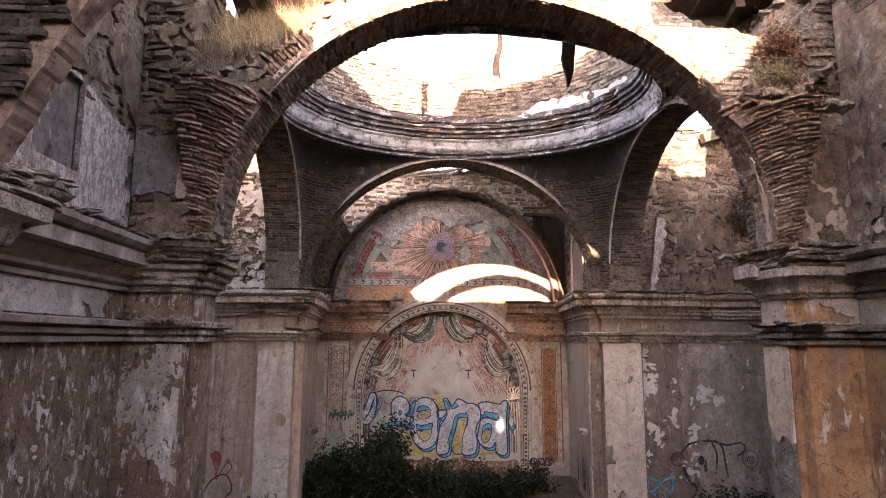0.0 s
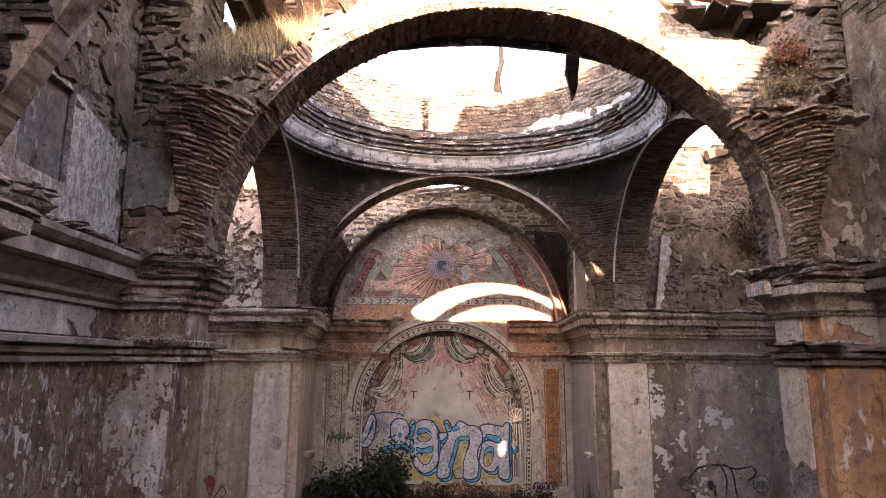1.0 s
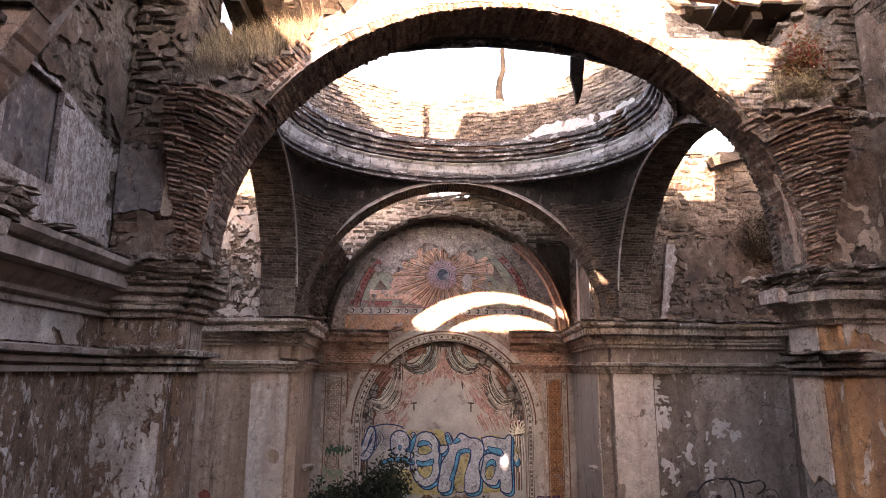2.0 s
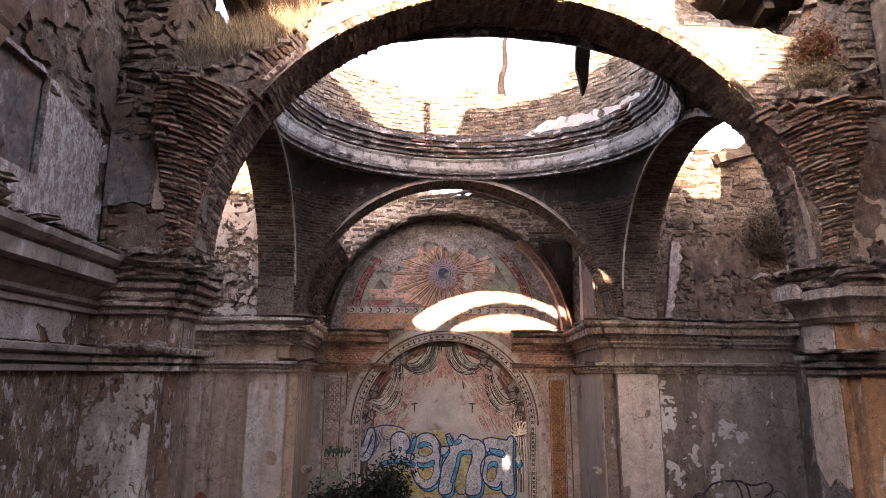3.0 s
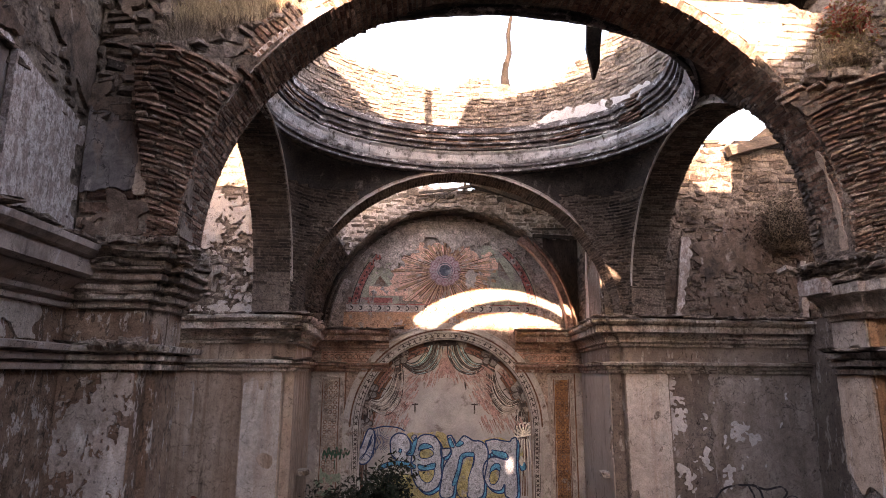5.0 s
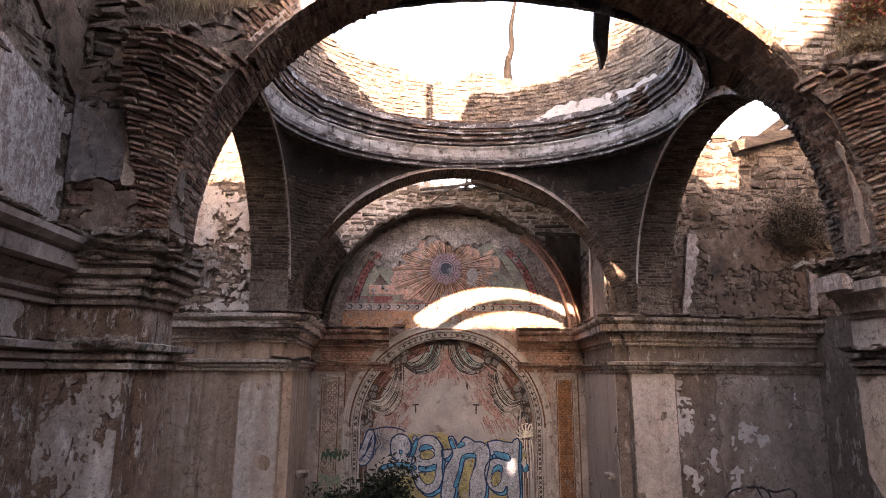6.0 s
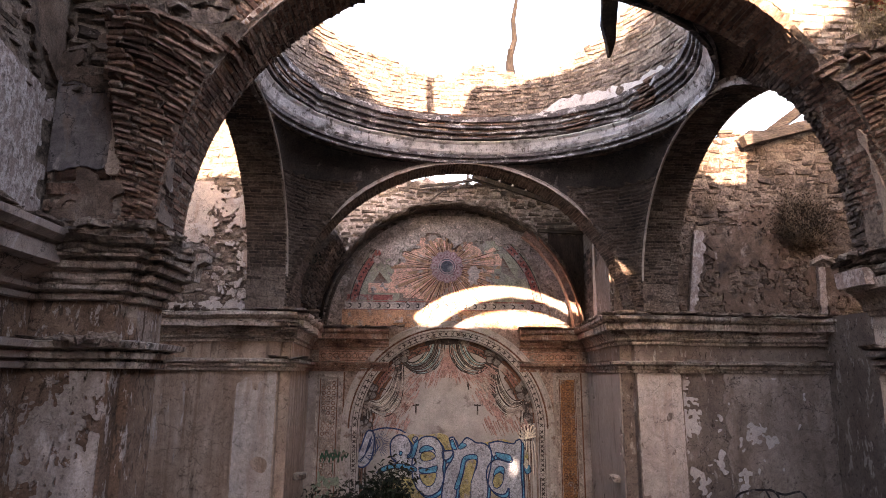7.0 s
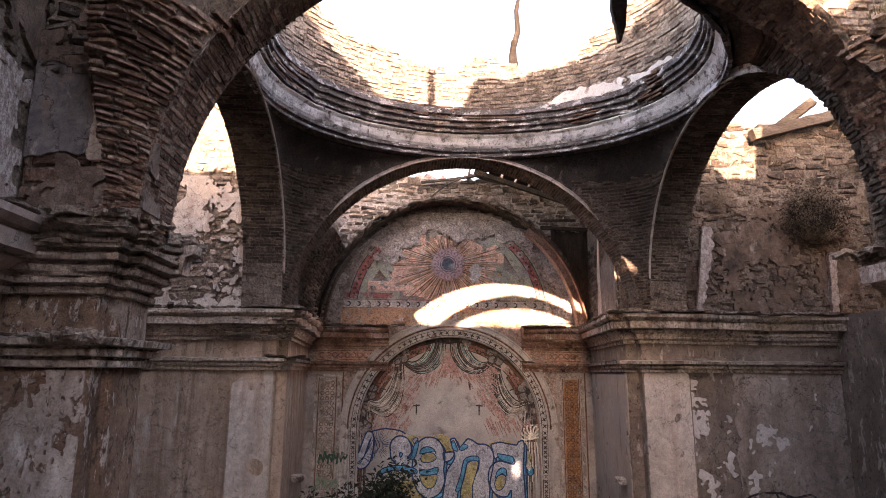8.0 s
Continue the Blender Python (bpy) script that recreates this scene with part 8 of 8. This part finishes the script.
# roof remnants behind the near arch wall
# near-black colour that stands for shade inside the roof space
VOID_SHADE = surface_mat("roof_void_dark", [(0.3, (0.008, 0.006, 0.005)), (0.7, (0.025, 0.017, 0.013))], 4.0, 40, 0.9, 0.5)
def roof(name, x0, x1, y0, y1, z0, z1, boards, label):
    w = thing(name, label, "roof")
    for k in range(boards):
        xa, xb = x0 + (x1 - x0) * k / boards, x0 + (x1 - x0) * (k + 0.96) / boards
        q = max(0.0, 1 - (((xa + xb) / 2 - DOME[0]) / (DOME[2] + 0.5)) ** 2)
        y1 = min(8.1, DOME[1] - (DOME[3] + 0.52) * math.sqrt(q))
        v = [(xa, y0 + rng.uniform(-0.1, 0.1), z0), (xb, y0 + rng.uniform(-0.1, 0.1), z0), (xb, y1, z1), (xa, y1, z1)]
        v += [(p[0], p[1], p[2] + 0.035) for p in v]
        part("board", (v, [(0, 1, 2, 3), (7, 6, 5, 4), (0, 4, 5, 1), (1, 5, 6, 2), (2, 6, 7, 3), (3, 7, 4, 0)]), DARK_WOOD, w)
    for f in (0.12, 0.5, 0.88):
        x = x0 + (x1 - x0) * f
        q = max(0.0, 1 - ((x - DOME[0]) / (DOME[2] + 0.5)) ** 2)
        y1 = min(8.1, DOME[1] - (DOME[3] + 0.56) * math.sqrt(q))
        part("rafter", beam((x, y0 + 0.05, z0 - 0.06), (x + 0.1, y1, z1 - 0.06), 0.10, 0.12, int(f * 10)), DARK_WOOD, w)
    return w


w = roof("roof_remnant", 2.5, 4.7, 5.95, 8.1, 6.93, 6.76, 10, "dark board roof remnant between nave wall and drum")
# added upright boards, coloured as the shade of the roof void
for k in range(7):
    part("board", beam((2.60 + 0.23 * k, 6.29 + 0.008 * (k % 2), 6.32 - 0.05 * k), (2.62 + 0.23 * k, 6.29 + 0.012 * (k % 2), 6.90), 0.26, 0.02, k), VOID_SHADE, w)
part("tie_beam", beam((3.1, 6.55, 7.50), (4.55, 6.65, 7.40), 0.12, 0.12, 95), RED_WOOD, w, "red-brown sawn beam")
w = roof("roof_remnant", -2.05, -0.6, 6.0, 8.0, 6.95, 6.8, 7, "dark board roof remnant between nave wall and drum")

# ---- rubble mounds with weeds on the wall heads ----
def over_soffit(x, z):
    return max(z, near_low(x) + 0.09) if abs(x - NEAR_ARCH[0]) < NEAR_ARCH[2] - 0.02 else z


def mound_left(x, y):
    return over_soffit(x, 5.44 + 1.0 * max(y - 5.25, 0) + 0.35 * max(x + 1.75, 0) - 0.10 * (x + 2.1) + 0.05 * nz(x, y, 0, 5))


def front_right(x):
    return float(np.interp(x, [2.75, 3.2, 3.3, 3.4, 3.5, 3.65, 3.75, 3.87, 4.4], [5.72, 5.66, 5.58, 5.49, 5.42, 5.34, 5.38, 5.67, 5.68]))


def mound_right(x, y):
    top = float(np.interp(x, [2.9, 3.3, 3.6, 3.8, 4.0, 4.15, 4.4], [6.30, 6.34, 6.38, 6.55, 6.9, 7.2, 7.4]))
    f = min(max((y - front_right(x)) / (6.0 - front_right(x)), 0.0), 1.0)
    return over_soffit(x, 5.40 + (top - 5.40) * f ** 0.85 + 0.07 * nz(x, y, 3, 5) + 0.05 * nz(x, y, 3, 13))


def mound(name, f, x0, x1, y0f, y1, label):
    nx_, ny_ = 70, 60
    vs, fs = [], []
    for j in range(ny_ + 1):
        for i in range(nx_ + 1):
            x = x0 + (x1 - x0) * i / nx_
            y = y0f(x) + (y1 - y0f(x)) * max(j - 1, 0) / (ny_ - 1)
            vs.append((x, y, f(x, y) + 0.05 * nz(x, y, 8, 14) + 0.03 * nz(x, y, 2, 31) - (0.14 if j == 0 else 0.0)))
    for j in range(ny_):
        for i in range(nx_):
            a = j * (nx_ + 1) + i
            fs.append((a, a + 1, a + nx_ + 2, a + nx_ + 1))
    return tagged(part(name, (vs, fs), STONE, smooth=False), label, "rubble", kind="structure")


def front_left(x):
    return float(np.interp(x, [-2.2, -1.85, -1.7, -1.6, -1.5, -1.42, -0.95], [5.31, 5.32, 5.42, 5.48, 5.58, 5.66, 5.72]))


mound("mound_left", mound_left, -2.16, -1.0, front_left, 6.4, "rubble slope overgrown with dry weeds")
mound("mound_right", mound_right, 3.12, 4.45, front_right, 6.4, "sunlit rubble slope on the wall head")
r5 = np.random.default_rng(3)
sp = []
while len(sp) < 9000:
    x = r5.uniform(-2.15, -1.05)
    y = front_left(x) + (6.3 - front_left(x)) * r5.uniform(0.02, 1)
    if nz(x, y, 5, 4) > -0.35:
        sp.append((x, y, mound_left(x, y)))
low = [p for p in sp if p[1] < 5.72 + 0.1 * nz(p[0], p[1], 0, 6)]
tall = [p for p in sp if p[1] >= 5.72 + 0.1 * nz(p[0], p[1], 0, 6)]
tagged(part("dead_weeds", blades(low, 0.17, 0.006, 1.2, 4), DEAD_GRASS), "tangled grey dead weeds on the rubble", "weeds", kind="stuff")
tagged(part("dry_grass", blades(tall, 0.30, 0.006, 0.8, 5), DRY_GRASS), "tall straw-coloured dry grass on the wall head", "grass", kind="stuff")
sp = []
while len(sp) < 3200:
    x = r5.uniform(3.0, 4.3)
    y = front_right(x) + (6.2 - front_right(x)) * r5.uniform(0.02, 1)
    if nz(x, y, 9, 3) > 0.05 or (y < 5.5 and x > 3.2):
        sp.append((x, y, mound_right(x, y)))
tagged(part("dry_grass", blades(sp, 0.17, 0.007, 0.7, 6), DRY_GRASS), "short straw-coloured grass among the stones", "grass", kind="stuff")
loose(120, lambda r: (lambda x, y: (x, y, mound_right(x, max(y, front_right(x) + 0.06)) - 0.02))(r.uniform(3.3, 4.4), r.uniform(5.5, 6.3)), 0.12, 31)
loose(60, lambda r: (lambda x, y: (x, y, mound_left(x, y) - 0.02))(r.uniform(-2.1, -1.55), r.uniform(5.52, 6.2)), 0.09, 32)
loose(50, lambda r: (r.uniform(-2.15, -1.85), r.uniform(5.22, 5.34), 5.44), 0.10, 33)
loose(110, lambda r: (lambda x: (x, front_left(x) + r.uniform(0.0, 0.22), mound_left(x, front_left(x) + 0.08) - 0.03))(r.uniform(-2.0, -1.2)), 0.13, 35)
loose(110, lambda r: (lambda x: (x, front_right(x) + r.uniform(0.0, 0.20), mound_right(x, front_right(x) + 0.06) - 0.03))(r.uniform(3.2, 3.8)), 0.13, 36)
loose(50, lambda r: (r.uniform(3.65, 4.2), r.uniform(5.22, 5.36), 5.37), 0.10, 34)


for k, (x, y, a, l) in enumerate(((3.25, 5.95, 0.1, 0.42), (3.45, 5.80, -0.15, 0.50), (3.62, 6.0, 0.25, 0.36), (3.2, 5.72, 0.05, 0.30), (3.7, 5.7, -0.3, 0.34))):
    g = rough_box(l, 0.16, 0.045, 0.03, 0.15, 70 + k)
    m = Matrix.Translation((x, y, mound_right(x, y) + 0.03)) @ Euler((0.35, 0.0, a)).to_matrix().to_4x4()
    ob = part("stone_slab", ([tuple(m @ Vector(p)) for p in g[0]], g[1]), STONE)
    tagged(ob, "flat sunlit stone slab lying on the rubble slope", "slab", group="slabs on the slope")


# ---- shrubs ----
def shrub(name, base, size, n_twigs, n_leaves, leaf, leaf_size, label, seed, twig=WOOD, droop=0.0, category="shrub", thin=0.008):
    """Crooked twigs from a base, with leaves scattered along their outer halves."""
    r = np.random.default_rng(seed)
    w = thing(name, label, category)
    geos, spots = [], []
    for k in range(n_twigs):
        a, e = r.uniform(0, 6.28), r.uniform(0.25, 1.35)
        d = Vector((math.cos(a) * math.cos(e) * size[0], math.sin(a) * math.cos(e) * size[1], math.sin(e) * size[2]))
        d = d * r.uniform(0.55, 1.1)
        b = Vector(base) + Vector((r.uniform(-0.3, 0.3) * size[0], r.uniform(-0.3, 0.3) * size[1], 0))
        pts = []
        for i in range(6):
            t = i / 5
            p = b + d * t + Vector((r.normal() * 0.04, r.normal() * 0.04, r.normal() * 0.03 - droop * t * t)) * (0.3 + t)
            pts.append(tuple(p))
        geos.append(tube(pts, thin, thin * 0.35, 4))
        for _ in range(n_leaves // n_twigs):
            t = r.uniform(0.25, 1.0) * 4.99
            i = int(t)
            p = Vector(pts[i]).lerp(Vector(pts[i + 1]), t - i)
            spots.append(p + Vector((r.normal(), r.normal(), r.normal())) * 0.07 * max(size))
    part("stem_tangle", join(*geos), twig, w, kind="stuff")
    if spots:
        part("foliage", leaves(spots, leaf_size, seed), leaf, w, kind="stuff")
    return w


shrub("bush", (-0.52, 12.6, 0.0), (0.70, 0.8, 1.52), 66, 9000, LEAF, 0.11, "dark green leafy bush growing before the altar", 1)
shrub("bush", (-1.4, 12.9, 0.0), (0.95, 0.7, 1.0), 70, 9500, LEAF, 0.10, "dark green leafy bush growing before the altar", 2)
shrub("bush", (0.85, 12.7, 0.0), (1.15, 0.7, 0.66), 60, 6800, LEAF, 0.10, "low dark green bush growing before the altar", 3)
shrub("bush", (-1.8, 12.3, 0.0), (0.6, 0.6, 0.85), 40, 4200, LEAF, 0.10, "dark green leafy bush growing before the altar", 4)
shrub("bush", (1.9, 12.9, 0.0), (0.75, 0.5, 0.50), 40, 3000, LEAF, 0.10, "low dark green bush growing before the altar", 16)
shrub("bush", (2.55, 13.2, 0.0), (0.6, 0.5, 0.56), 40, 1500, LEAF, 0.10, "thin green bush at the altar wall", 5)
shrub("bush", (5.6, 10.7, 0.0), (0.9, 0.5, 0.62), 40, 3200, LEAF, 0.09, "low green bush at the chapel wall", 6)
shrub("bush", (-2.5, 10.8, 0.0), (0.5, 0.4, 0.55), 24, 1200, LEAF, 0.09, "low green bush at the pilaster foot", 7)
shrub("red_shrub", (3.72, 5.60, 5.95), (0.34, 0.28, 0.48), 44, 1300, RED_LEAF, 0.045, "small shrub with red and yellow autumn leaves", 8, thin=0.005)
shrub("dry_shrub", (3.60, 5.45, 5.62), (0.28, 0.2, 0.34), 50, 700, DRY_GRASS, 0.04, "dry twiggy shrub among the stones", 9, thin=0.004)
shrub("dry_shrub", (6.62, 11.12, 5.30), (0.72, 0.32, 1.05), 190, 5200, DARK_WEED, 0.045, "dark dry shrub rooted in the rubble wall", 10, thin=0.006)
shrub("dry_shrub", (5.0, 11.15, 5.85), (0.32, 0.2, 0.42), 50, 120, DEAD_GRASS, 0.05, "dry grassy tuft rooted in the rubble wall", 12, thin=0.004)
shrub("dry_shrub", (4.05, 5.45, 4.05), (0.25, 0.15, 0.45), 9, 0, DRY_GRASS, 0.05, "bare dry twigs on the cornice", 14, thin=0.004)
shrub("dry_shrub", (-1.72, 11.7, 5.0), (0.25, 0.25, 0.35), 24, 260, LEAF, 0.05, "small dark plant hanging in the chancel arch", 15, thin=0.004, droop=0.3)
